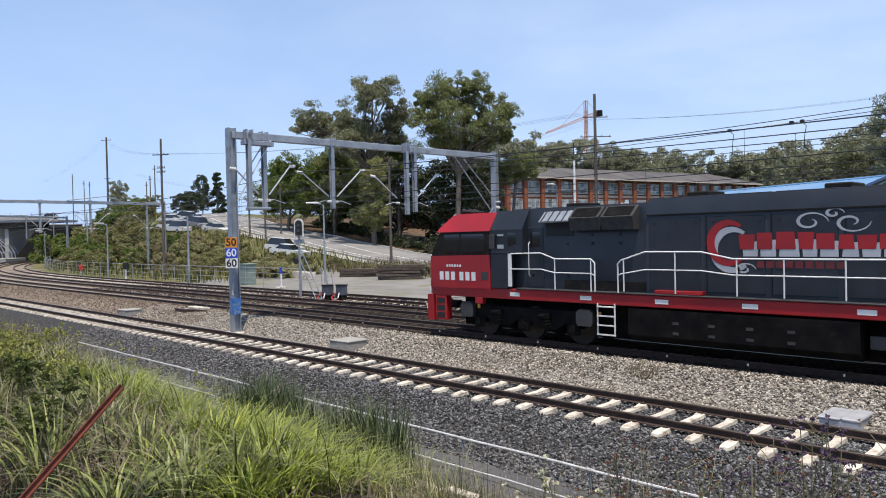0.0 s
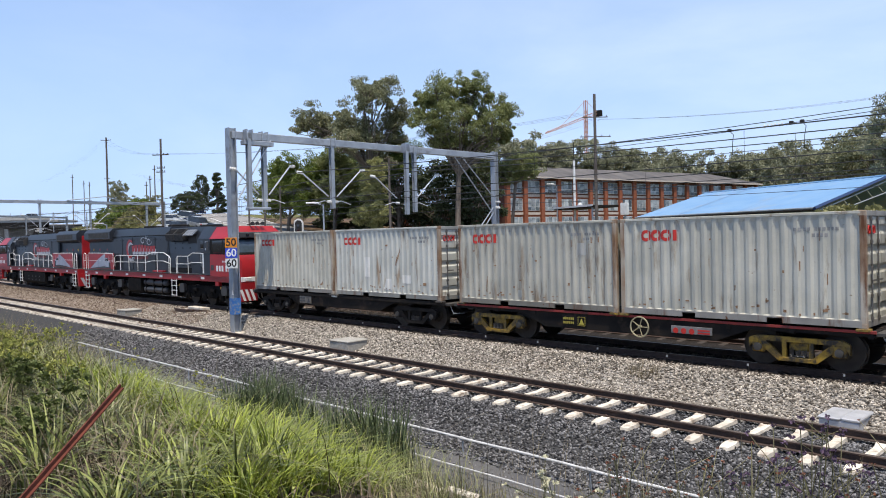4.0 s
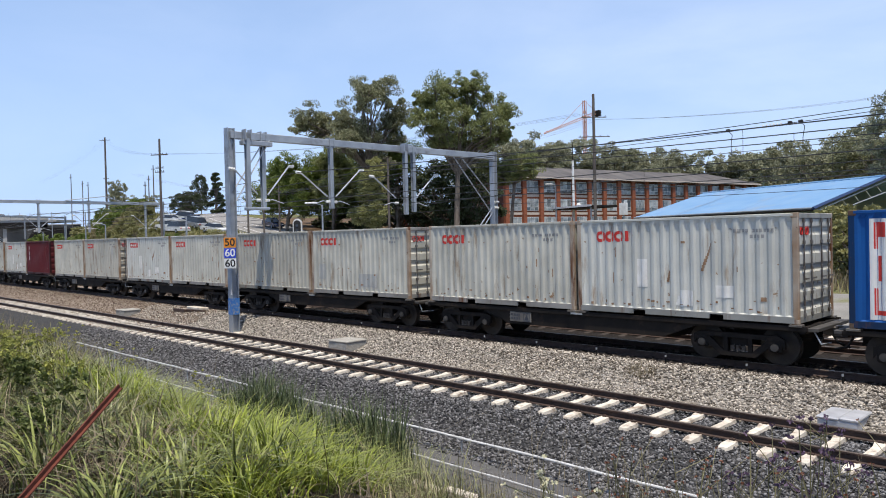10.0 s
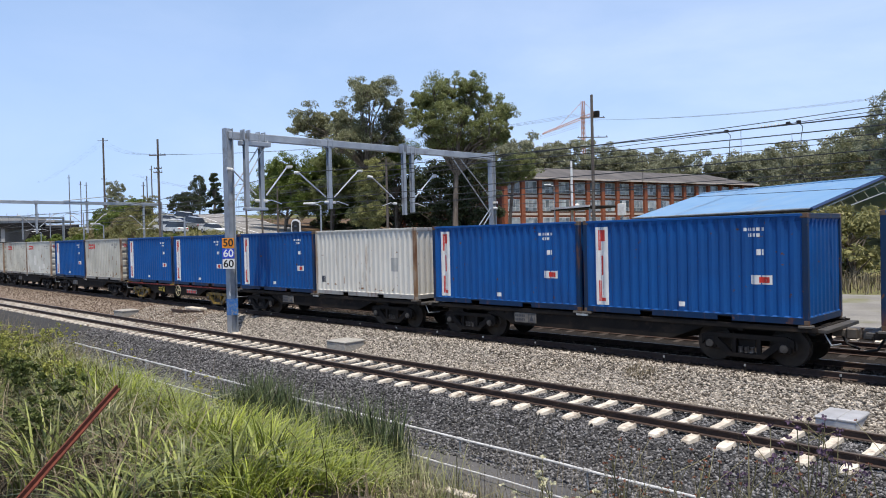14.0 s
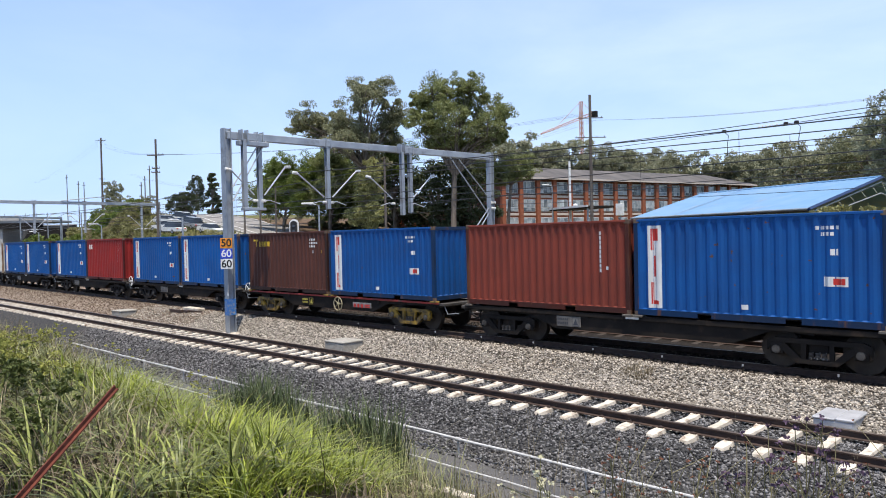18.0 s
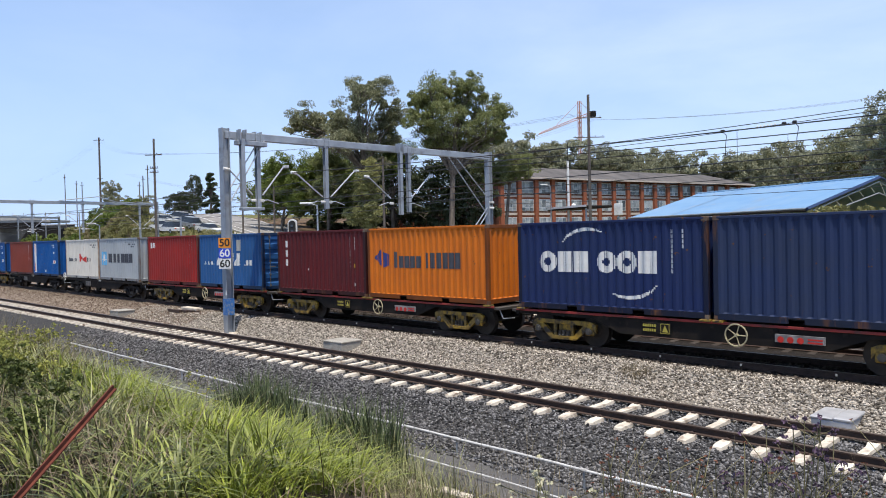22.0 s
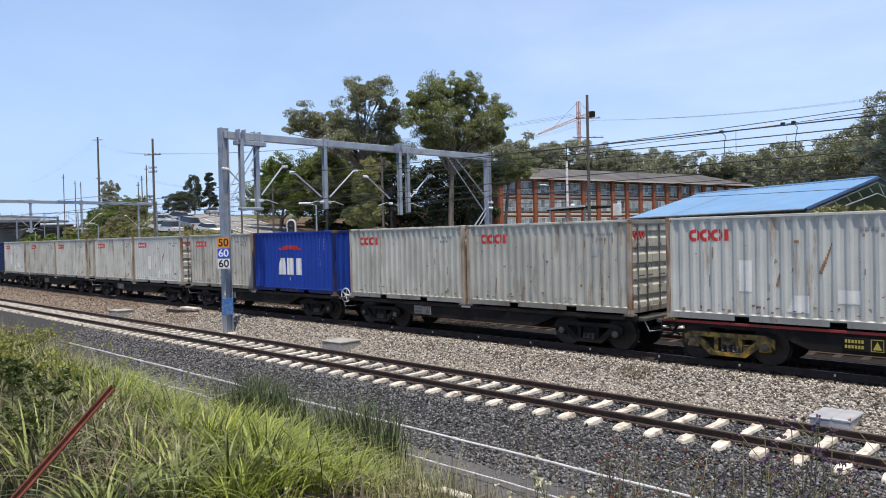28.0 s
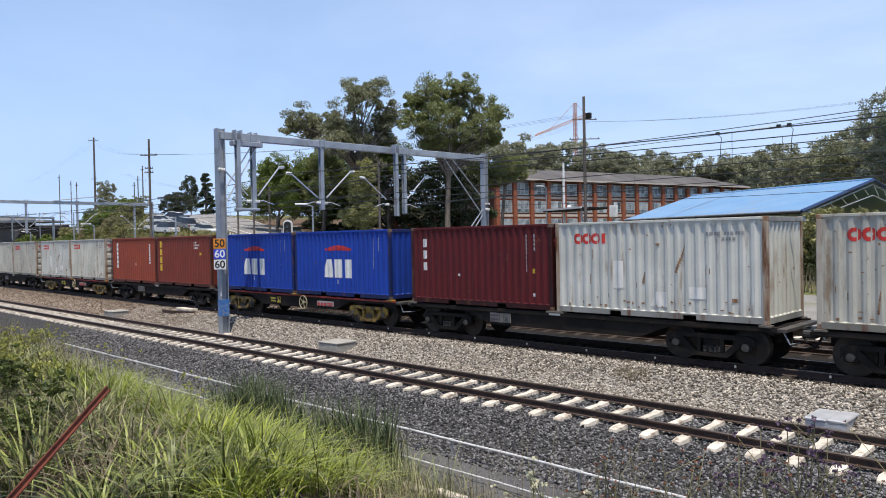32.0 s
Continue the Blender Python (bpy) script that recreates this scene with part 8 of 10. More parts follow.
L_GUM = leafy("gum_leaves", (0.085, 0.098, 0.05), (0.35, 0.35, 0.20), 0.28, rough=0.45, bias=1.1, gloss=0.35)
L_GUM2 = leafy("bright_gum_leaves", (0.075, 0.10, 0.035), (0.34, 0.36, 0.14), 0.3, rough=0.45, bias=1.1, gloss=0.35)
L_PALE = leafy("pale_dry_scrub_leaves", (0.20, 0.20, 0.09), (0.50, 0.47, 0.25), 0.3, bias=1.1)
L_LIGHT = leafy("light_green_leaves", (0.06, 0.09, 0.018), (0.24, 0.30, 0.065), 0.28, rough=0.45, bias=1.2, gloss=0.35)
L_OLIVE = leafy("olive_yellow_leaves", (0.16, 0.17, 0.055), (0.46, 0.45, 0.20), 0.3, rough=0.5, bias=1.2, gloss=0.3)
L_DARK = leafy("dark_green_leaves", (0.022, 0.034, 0.016), (0.095, 0.115, 0.05), 0.18, rough=0.5, bias=1.3, gloss=0.3)
L_GREY = leafy("grey_green_gum_leaves", (0.12, 0.13, 0.08), (0.40, 0.40, 0.26), 0.25, rough=0.5, bias=1.2, gloss=0.35)
L_BUSH = leafy("scrub_leaves", (0.115, 0.12, 0.045), (0.39, 0.37, 0.165), 0.3, rough=0.5, bias=1.2, gloss=0.25)
L_BROWN = leafy("dry_brown_scrub", (0.16, 0.14, 0.075), (0.44, 0.385, 0.22), 0.3, bias=1.2)
M_BARK = mat("grey_brown_bark", (0.20, 0.17, 0.14), (0.11, 0.09, 0.075), rough=0.95, scale=3, bump=0.4, bscale=12, stretch=(1, 1, 0.25))


def crown_clumps(rng, height, spread, low, count, shape):
    """Clump centres and sizes for a crown; shape: 'gum' (open, uneven), 'round', 'cone'."""
    out = []
    main = [(rng.uniform(-0.6, 0.6) * spread, rng.uniform(-0.6, 0.6) * spread, rng.uniform(low + 0.25, 0.88)) for _ in range(7)]
    for i in range(count):
        if shape == "gum":
            mx, my, mz = main[i % 7]
            f = rng.uniform(low, 1.0)
            x, y = mx + rng.normal() * spread * 0.26, my + rng.normal() * spread * 0.26
            z = height * min(1.0, max(low, mz + rng.normal() * 0.10))
            edge = math.sqrt(max(0.05, 1 - abs((z / height - 0.62) / 0.5) ** 2))
            d = math.hypot(x, y)
            if d > spread * edge:
                x, y = x / d * spread * edge, y / d * spread * edge
            r = spread * rng.uniform(0.11, 0.19)
        elif shape == "cone":
            f = rng.uniform(low, 1.0)
            rad = spread * (1 - f) ** 0.7 * rng.uniform(0.3, 1.0)
            a = rng.uniform(0, 6.28)
            x, y, z, r = rad * math.cos(a), rad * math.sin(a), height * f, spread * rng.uniform(0.16, 0.28)
        else:
            a, f = rng.uniform(0, 6.28), rng.uniform(low, 1.0)
            rad = spread * math.sqrt(max(0.0, 1 - ((f - low - (1 - low) * 0.45) / ((1 - low) * 0.62)) ** 2)) * rng.uniform(0.4, 1.0)
            x, y, z, r = rad * math.cos(a), rad * math.sin(a), height * f, spread * rng.uniform(0.15, 0.27)
        out.append((x, y, z, r))
    return out


def tree_meshes(seed, height, spread, low, count, shape, leaves, leaf, size):
    """Trunk with limbs, and a crown of many small leaves in uneven clumps."""
    rng = np.random.default_rng(seed)
    clumps = crown_clumps(rng, height, spread, low, count, shape)
    mx, my = sum(c[0] for c in clumps) / len(clumps), sum(c[1] for c in clumps) / len(clumps)
    clumps = [(x - mx, y - my, z, r) for x, y, z, r in clumps]
    mb = MB()
    tr = height * 0.022 + 0.05
    lean = rng.normal(size=2) * spread * 0.06
    top = height * (0.72 if shape != "cone" else 0.95)
    trunk = [(lean[0] * (k / 6) ** 2 + 0.15 * math.sin(k * 1.7 + seed), lean[1] * (k / 6) ** 2 + 0.15 * math.cos(k * 1.3 + seed), -0.4 + (top + 0.4) * k / 6) for k in range(7)]
    mb.tube(trunk, [tr * (1 - 0.12 * k) for k in range(7)], 8)
    for i, (x, y, z, r) in enumerate(clumps):
        if i % 2 and count > 40:
            continue
        k = rng.integers(1, 5)
        s = Vector(trunk[k])
        if s.z > z - 0.5:
            s = Vector(trunk[max(0, k - 2)])
        e = Vector((x, y, z))
        mid = s.lerp(e, 0.55) + Vector((rng.normal() * 0.3, rng.normal() * 0.3, 0.06 * (e - s).length))
        mb.tube([s, s.lerp(mid, 0.5) + Vector((0, 0, 0.1)), mid, e], [tr * 0.42, tr * 0.30, tr * 0.2, tr * 0.06], 5)
    cs, al, ac = [], [], []
    for x, y, z, r in clumps:
        n = leaves
        d = unit(rng, n)
        rad = r * rng.uniform(0.35, 1.0, size=(n, 1)) ** 0.6
        p = d * rad * np.array([1.0, 1.0, 0.72]) + np.array([x, y, z])
        p += rng.normal(size=(n, 3)) * r * 0.10
        hang = unit(rng, n) * 0.9 + d * 0.5 + np.array([0, 0, -0.55 if shape == "gum" else 0.0])
        hang /= np.linalg.norm(hang, axis=1, keepdims=True)
        side = np.cross(hang, unit(rng, n))
        side /= np.linalg.norm(side, axis=1, keepdims=True) + 1e-6
        sz = size * rng.uniform(0.6, 1.3, size=(n, 1))
        cs.append(p), al.append(hang * sz), ac.append(side * sz * (0.42 if shape == "gum" else 0.6))
    crown = cards("crown", np.concatenate(cs), np.concatenate(al), np.concatenate(ac), leaf)
    return mb.mesh("trunk", M_BARK), crown


def plant_tree(meshes, x, y, label, group="trees", scale=1.0, turn=0.0, name="tree", sink=0.0, wide=1.0, cat="tree"):
    t = thing(name, label, cat, group, m=Matrix.Translation((x, y, land(x, y) - sink)) @ Matrix.Rotation(radians(turn), 4, "Z") @ Matrix.Diagonal((scale * wide, scale * wide, scale, 1)))
    part("trunk", meshes[0], None, t)
    part("crown", meshes[1], None, t)
    return t


def lobed_tree(seed, x, y, lobes, leaf, size, label, clumps=13, leaves=150, forks=0.45, deep=0.5):
    """A tree whose crown is made of a few lobes (sideways, height, radius), each of many leaf clumps."""
    rng = np.random.default_rng(seed)
    z0 = land(x, y)
    wide = max(abs(q[0]) for q in lobes) * deep + 0.6
    top = max(q[1] for q in lobes) - z0
    tr = top * 0.016 + 0.08
    mb = MB()
    fork = Vector((rng.normal() * 0.5, rng.normal() * 0.5, top * forks))
    mb.tube([Vector((0, 0, -0.4)), Vector((fork.x * 0.2, fork.y * 0.3, fork.z * 0.5)), fork], [tr, tr * 0.85, tr * 0.7], 9)
    cs, al, ac = [], [], []
    full = []
    for u, z, r in lobes:
        full.append((u, rng.uniform(-wide, wide), z, r * 1.15))
    for i, (u, v, z, r) in enumerate(list(full)):
        near = sorted(full, key=lambda q: abs(q[0] - u) + abs(q[2] - z) if q[0] != u else 99)[:2]
        for q in near:
            f = rng.uniform(0.35, 0.65)
            full.append((u + (q[0] - u) * f, v + (q[1] - v) * f, z + (q[2] - z) * f - 0.4, (r + q[3]) * 0.38))
    for u, v, z, r in list(full[:len(lobes)]):
        f = rng.uniform(0.25, 0.5)
        full.append((u * (1 - f), v * (1 - f), z + (fork.z + 0.35 * (top - fork.z) + z0 - z) * f, r * 0.72))
    for u, v, z, r in full:
        c = Vector((u, v, z - z0))
        s = fork if c.z > fork.z + 0.5 else Vector((fork.x * 0.3, fork.y * 0.4, fork.z * 0.55))
        mid = s.lerp(c, 0.5) + Vector((rng.normal() * 0.5, rng.normal() * 0.5, 0.08 * (c - s).length))
        mb.tube([s, s.lerp(mid, 0.5) + Vector((0, 0, 0.15)), mid, c - Vector((0, 0, r * 0.5))], [tr * 0.42, tr * 0.3, tr * 0.2, tr * 0.1], 6)
        for k in range(clumps):
            d = Vector(unit(rng, 1)[0])
            d.z = d.z * 0.8 + 0.1
            cc = c + d * r * rng.uniform(0.35, 1.0)
            cr = r * rng.uniform(0.22, 0.46)
            if k % 3 == 0:
                mb.tube([c - Vector((0, 0, r * 0.5)), c.lerp(cc, 0.6) - Vector((0, 0, 0.2)), cc], [tr * 0.16, tr * 0.1, tr * 0.05], 4)
            n = int(leaves * rng.uniform(0.6, 1.2))
            e = unit(rng, n)
            p = e * (cr * rng.uniform(0.2, 1.0, (n, 1)) ** 0.5) * np.array([1.0, 1.0, 0.7]) + np.array(cc)
            hang = unit(rng, n) * 0.8 + e * 0.4 + np.array([0, 0, -0.6])
            hang /= np.linalg.norm(hang, axis=1, keepdims=True)
            side = np.cross(hang, unit(rng, n))
            side /= np.linalg.norm(side, axis=1, keepdims=True) + 1e-6
            sz = size * 0.74 * rng.uniform(0.6, 1.3, (n, 1))
            cs.append(p), al.append(hang * sz), ac.append(side * sz * 0.42)
    t = thing("tree", label, "tree", "trees", m=Matrix.Translation((x, y, z0)) @ Matrix.Rotation(radians(45), 4, "Z"))
    part("trunk", mb, M_BARK, t)
    part("crown", cards("crown", np.concatenate(cs), np.concatenate(al), np.concatenate(ac), leaf), None, t)
    return t


def build_trees():
    gum_a = tree_meshes(1, 23.5, 7.8, 0.28, 115, "gum", 190, L_GUM, 0.24)
    gum_b = tree_meshes(5, 23.0, 8.4, 0.26, 125, "gum", 190, L_GREY, 0.24)
    gum_c = tree_meshes(9, 15.0, 6.2, 0.25, 64, "gum", 150, L_GREY, 0.27)
    dark = tree_meshes(18, 12.0, 5.2, 0.12, 60, "round", 150, L_DARK, 0.25)
    cypress = tree_meshes(21, 12.0, 2.4, 0.06, 50, "cone", 110, L_DARK, 0.30)
    bush = tree_meshes(24, 4.2, 2.6, 0.08, 40, "round", 120, L_BUSH, 0.15)
    shade = tree_meshes(25, 2.2, 1.6, 0.08, 16, "round", 70, L_DARK, 0.14)
    bush_l = tree_meshes(27, 4.6, 2.8, 0.08, 36, "round", 110, L_LIGHT, 0.19)
    pale = tree_meshes(33, 3.2, 2.5, 0.05, 34, "round", 110, L_PALE, 0.14)
    brown = tree_meshes(30, 3.0, 2.4, 0.05, 34, "round", 120, L_BROWN, 0.14)
    tall = "tall gum tree with an open grey-green crown"
    lobed_tree(101, -80.3, 66.0, ((-2.0, 25.6, 1.7), (2.4, 25.2, 1.9), (-0.2, 23.4, 2.2), (4.6, 22.2, 1.8), (2.8, 19.9, 2.7), (-2.6, 20.4, 2.4), (-5.6, 20.9, 1.9), (-8.2, 20.4, 1.9),
               (-11.2, 19.7, 1.4), (-7.1, 18.3, 1.9), (-1.2, 17.6, 2.9), (-4.0, 16.3, 2.4), (2.8, 16.1, 2.6), (0.0, 13.2, 2.7)), L_GUM, 0.19, tall)
    lobed_tree(102, -69.5, 72.0, ((0.2, 24.7, 1.9), (-2.4, 23.0, 2.2), (-4.5, 22.3, 1.4), (3.1, 23.9, 1.7), (5.8, 22.2, 1.7), (7.2, 19.9, 1.9), (2.0, 20.8, 2.8), (-1.9, 19.7, 2.8), (-5.0, 18.9, 1.4),
               (4.8, 18.0, 2.3), (0.8, 17.1, 2.6), (-2.3, 16.3, 2.5), (7.0, 17.0, 1.2), (3.1, 14.9, 2.2)), L_GUM2, 0.19, "tall full gum tree with deep green crown", clumps=14)
    lobed_tree(103, -66.5, 80.0, ((1.5, 14.1, 2.1), (-0.6, 12.7, 2.1), (-2.0, 11.6, 1.5), (2.7, 12.2, 1.5), (0.5, 11.6, 1.3), (3.5, 13.8, 1.1), (-3.0, 13.6, 1.7)), L_GUM2, 0.17, "spreading gum tree before the brick building", forks=0.72)
    lobed_tree(104, -78.6, 64.6, ((1.0, 13.6, 1.3), (0.4, 11.9, 1.5), (-0.8, 10.1, 1.7), (1.0, 9.3, 1.7), (-1.2, 7.5, 2.0), (0.8, 6.8, 1.8), (-1.9, 6.3, 1.4), (0.0, 5.4, 1.5)), L_OLIVE, 0.16, "small olive-yellow tree beside the road", forks=0.3)
    lobed_tree(105, -82.7, 72.9, ((0.0, 16.9, 2.2), (2.5, 15.7, 1.9), (-2.2, 15.2, 1.9), (0.5, 13.6, 2.2)), L_LIGHT, 0.17, "bright green tree among the gums")
    lobed_tree(106, -98.5, 63.5, ((0.4, 15.7, 1.6), (-1.7, 14.5, 1.9), (1.7, 14.0, 2.1), (0.0, 11.8, 2.4), (-3.0, 11.4, 2.1), (3.0, 10.8, 1.9), (-0.9, 9.1, 2.4), (2.2, 8.5, 1.9), (-3.9, 8.8, 1.6)), L_LIGHT, 0.18, "bright green leafy tree beside the road", forks=0.3)
    lobed_tree(107, -91.0, 67.0, ((0.2, 16.7, 1.7), (-1.1, 15.0, 2.0), (1.8, 14.5, 1.8), (0.3, 12.0, 2.2), (-1.9, 11.1, 1.5), (2.7, 10.6, 1.7), (0.2, 9.0, 2.2)), L_GUM2, 0.18, "leafy green tree beside the road", forks=0.3)
    lobed_tree(108, -106.0, 68.5, ((0.0, 14.5, 2.0), (-2.5, 13.0, 2.0), (2.5, 12.6, 2.2), (-4.5, 11.0, 1.8), (4.5, 11.0, 2.0), (0.0, 10.5, 2.4), (-2.5, 8.6, 2.2), (3.0, 8.4, 2.2)), L_GUM2, 0.19, "leafy green tree beside the road", forks=0.3)
    lobed_tree(109, -94.5, 69.5, ((0.0, 17.0, 2.0), (-2.5, 15.5, 2.2), (2.5, 15.0, 2.2), (-4.0, 13.0, 2.0), (4.2, 12.6, 2.2), (0.0, 12.0, 2.6), (-2.8, 9.8, 2.4), (2.6, 9.2, 2.4), (0.0, 7.4, 2.2)), L_LIGHT, 0.19, "bright green leafy tree beside the road", forks=0.3)
    plant_tree(dark, -86.0, 76.0, "dense dark green tree", scale=0.95, turn=100, wide=1.2)
    plant_tree(dark, -77.5, 77.5, "dense dark green tree", scale=1.0, turn=50, wide=1.1)
    plant_tree(dark, -74.5, 80.0, "dense dark green tree", scale=0.95, turn=210, wide=1.0)
    plant_tree(dark, -96.0, 78.0, "dense dark green tree", scale=1.0, turn=20, wide=1.2)
    plant_tree(dark, -106.0, 79.0, "dense dark green tree", scale=0.9, turn=210, wide=1.2)
    plant_tree(gum_b, -21.4, 103.0, "tall gum tree beyond the shed", scale=0.78, turn=160)
    plant_tree(gum_a, -17.0, 99.0, "tall gum tree beyond the shed", scale=0.80, turn=60)
    plant_tree(gum_a, -31.0, 122.0, "tall gum tree beyond the shed", scale=0.70, turn=250, wide=1.2)
    for i, (x, y) in enumerate(((-40, 128), (-47, 140), (-33, 138), (-52, 152), (-26, 128), (-44, 156), (-58, 165))):
        plant_tree(gum_c, x, y, "grey-green gum in the far tree line", "far tree line", scale=0.98 + 0.1 * (i % 3), turn=50 * i, wide=1.15)
    # behind the office and on the skyline
    rng = np.random.default_rng(40)
    for i in range(24):
        u = i / 23
        x, y = -128 + 62 * u + rng.normal() * 3, 150 + 72 * u + rng.normal() * 4
        plant_tree(gum_c if i % 3 else gum_b, x, y, "gum in the wooded rise behind the building", "far tree line", scale=(1.32 if i % 3 else 0.90) * rng.uniform(0.92, 1.1), turn=37 * i, wide=1.15)
    plant_tree(dark, -150.0, 72.5, "dark rounded tree on the hilltop", "hilltop trees", scale=0.40, turn=0, wide=1.3)
    plant_tree(dark, -154.0, 72.3, "dark rounded tree on the hilltop", "hilltop trees", scale=0.36, turn=90, wide=1.5)
    plant_tree(dark, -155.5, 77.8, "dark rounded tree on the hilltop", "hilltop trees", scale=0.70, turn=40, wide=0.62)
    plant_tree(cypress, -153.0, 80.3, "dark upright cypress on the hilltop", "hilltop trees", scale=0.80, turn=0, wide=1.25)
    for i, (x, y, s, w) in enumerate(((-163, 62, 0.60, 0.8), (-170, 61, 0.36, 1.3), (-158, 62, 0.30, 1.5), (-178, 60, 0.34, 1.4), (-150, 64, 0.26, 1.3), (-182, 62, 0.4, 1.3), (-205, 66, 0.35, 1.2))):
        plant_tree(dark if i % 2 else gum_c, x, y, "tree on the skyline above the embankment", "hilltop trees", scale=s, turn=60 * i, wide=w)
    # embankment scrub
    spots = []
    for i in range(110):
        s = -60 - rng.uniform(0, 105)
        off = rng.uniform(13.2, 27)
        x, y, th = on_line(s, off)
        if any(abs(x - cx) < 4 and abs(y - cy) < 4 for cx, cy in ((-101, 46.6), (-104.5, 47.0), (-109, 49.6), (-114.8, 54), (-103, 50), (-96.5, 50.2), (-109, 53), (-98, 44.5), (-106, 45), (-91, 48))):
            continue
        if x > -86 and off > 19:
            continue
        k = i % 5
        ms, lb = ((bush, "green scrub bush on the embankment"), (brown, "dry brown scrub on the embankment"), (bush_l, "bright green bush on the embankment"), (bush, "green scrub bush on the embankment"), (brown, "dry brown scrub on the embankment"))[k]
        plant_tree(ms, x, y, lb, "embankment scrub", scale=rng.uniform(0.4, 0.8) * (0.6 if x > -80 else 1.0), turn=rng.uniform(0, 360), name="bush", sink=0.3, cat="bush")
    for x, y, s in ((-106, 43, 1.15), (-112, 44, 1.25), (-100, 42, 1.0), (-117, 46, 1.15), (-96, 41, 0.9), (-123, 49, 1.1)):
        plant_tree(bush, x, y, "olive green bush on the embankment", "embankment scrub", scale=s * 0.6, turn=x * 7, name="bush", sink=0.4, cat="bush")
    for i in range(34):
        x, y, th = on_line(-150 - rng.uniform(0, 50), rng.uniform(13.5, 24))
        plant_tree((bush, brown, bush, bush_l)[i % 4], x, y, ("green scrub bush on the embankment", "dry brown scrub on the embankment", "green scrub bush on the embankment", "bright green bush on the embankment")[i % 4], "embankment scrub", scale=rng.uniform(0.55, 0.9), turn=i * 47, name="bush", sink=0.3, wide=1.2, cat="bush")
    for i, (x, y) in enumerate(((-158, 46.5), (-164, 48.2), (-161, 50.5), (-170, 50.0), (-167, 53.0), (-176, 53.0), (-158, 53.5), (-173, 56.0), (-152, 48.5), (-181, 55.5), (-164, 57), (-187, 57.5))):
        plant_tree(bush if i % 4 else bush_l, x, y, "green scrub bush on the embankment" if i % 4 else "bright green bush on the embankment", "embankment scrub", scale=rng.uniform(0.95, 1.3), turn=i * 71, name="bush", sink=0.3, wide=1.2, cat="bush")
    for x, y, sc in ((-128, 52, 0.8), (-132, 54, 0.7), (-136, 53, 0.65), (-140, 56, 0.6), (-126, 48, 0.8), (-145, 57, 0.6), (-134, 49, 0.7)):
        plant_tree(bush_l, x, y, "bright green bush on the embankment", "embankment scrub", scale=sc, turn=x * 11, name="bush", sink=0.4, wide=1.2, cat="bush")
    for i, (x, y) in enumerate(((-93, 44.6), (-96.5, 43.2), (-99.5, 43.6), (-103, 44.2), (-91, 47.5), (-106.5, 45.2), (-110, 46.8))):
        plant_tree((pale, bush)[i % 2], x, y, ("pale dry scrub on the embankment", "green scrub bush on the embankment")[i % 2], "embankment scrub", scale=0.42, turn=i * 53, name="bush", sink=0.15, wide=1.3, cat="bush")
    for i in range(64):
        x, y = rng.uniform(-88, -57), 0
        y = rng.uniform(36.5, 41.5) + 3.0 * smooth(-66, -86, x)
        plant_tree((pale, brown, bush, pale)[i % 4], x, y, ("pale dry scrub on the embankment", "dry brown scrub on the embankment", "green scrub bush on the embankment", "pale dry scrub on the embankment")[i % 4], "embankment scrub", scale=rng.uniform(0.26, 0.5), turn=i * 47, name="bush", sink=0.15, wide=1.2, cat="bush")
    for i in range(26):
        x, y = -30 - i * 1.4 + rng.normal() * 0.6, 46 + rng.normal() * 1.0
        plant_tree(brown if i % 2 else bush, x, y, "weedy shrub beside the gravel yard", "yard scrub", scale=rng.uniform(0.16, 0.3), turn=i * 50, name="bush", sink=0.1, cat="bush")
    for i in range(16):
        x, y = -16 - i * 1.9, 59 - i * 0.2 + rng.normal()
        plant_tree(bush, x, y, "green shrub beside the blue shed", "yard scrub", scale=(1.28, 0.9, 0.7)[i] if i < 3 else rng.uniform(0.45, 0.7), turn=i * 50, name="bush", sink=0.1, cat="bush")
    for i in range(22):
        x, y = -62 - i * 2.0, 67 + 0.35 * i + rng.normal() * 1.0
        plant_tree(shade, x, y, "dark shade shrub under the trees", "roadside shrubs", scale=rng.uniform(0.6, 1.1), turn=i * 50, name="bush", sink=0.1, wide=1.4, cat="bush")


build_trees()


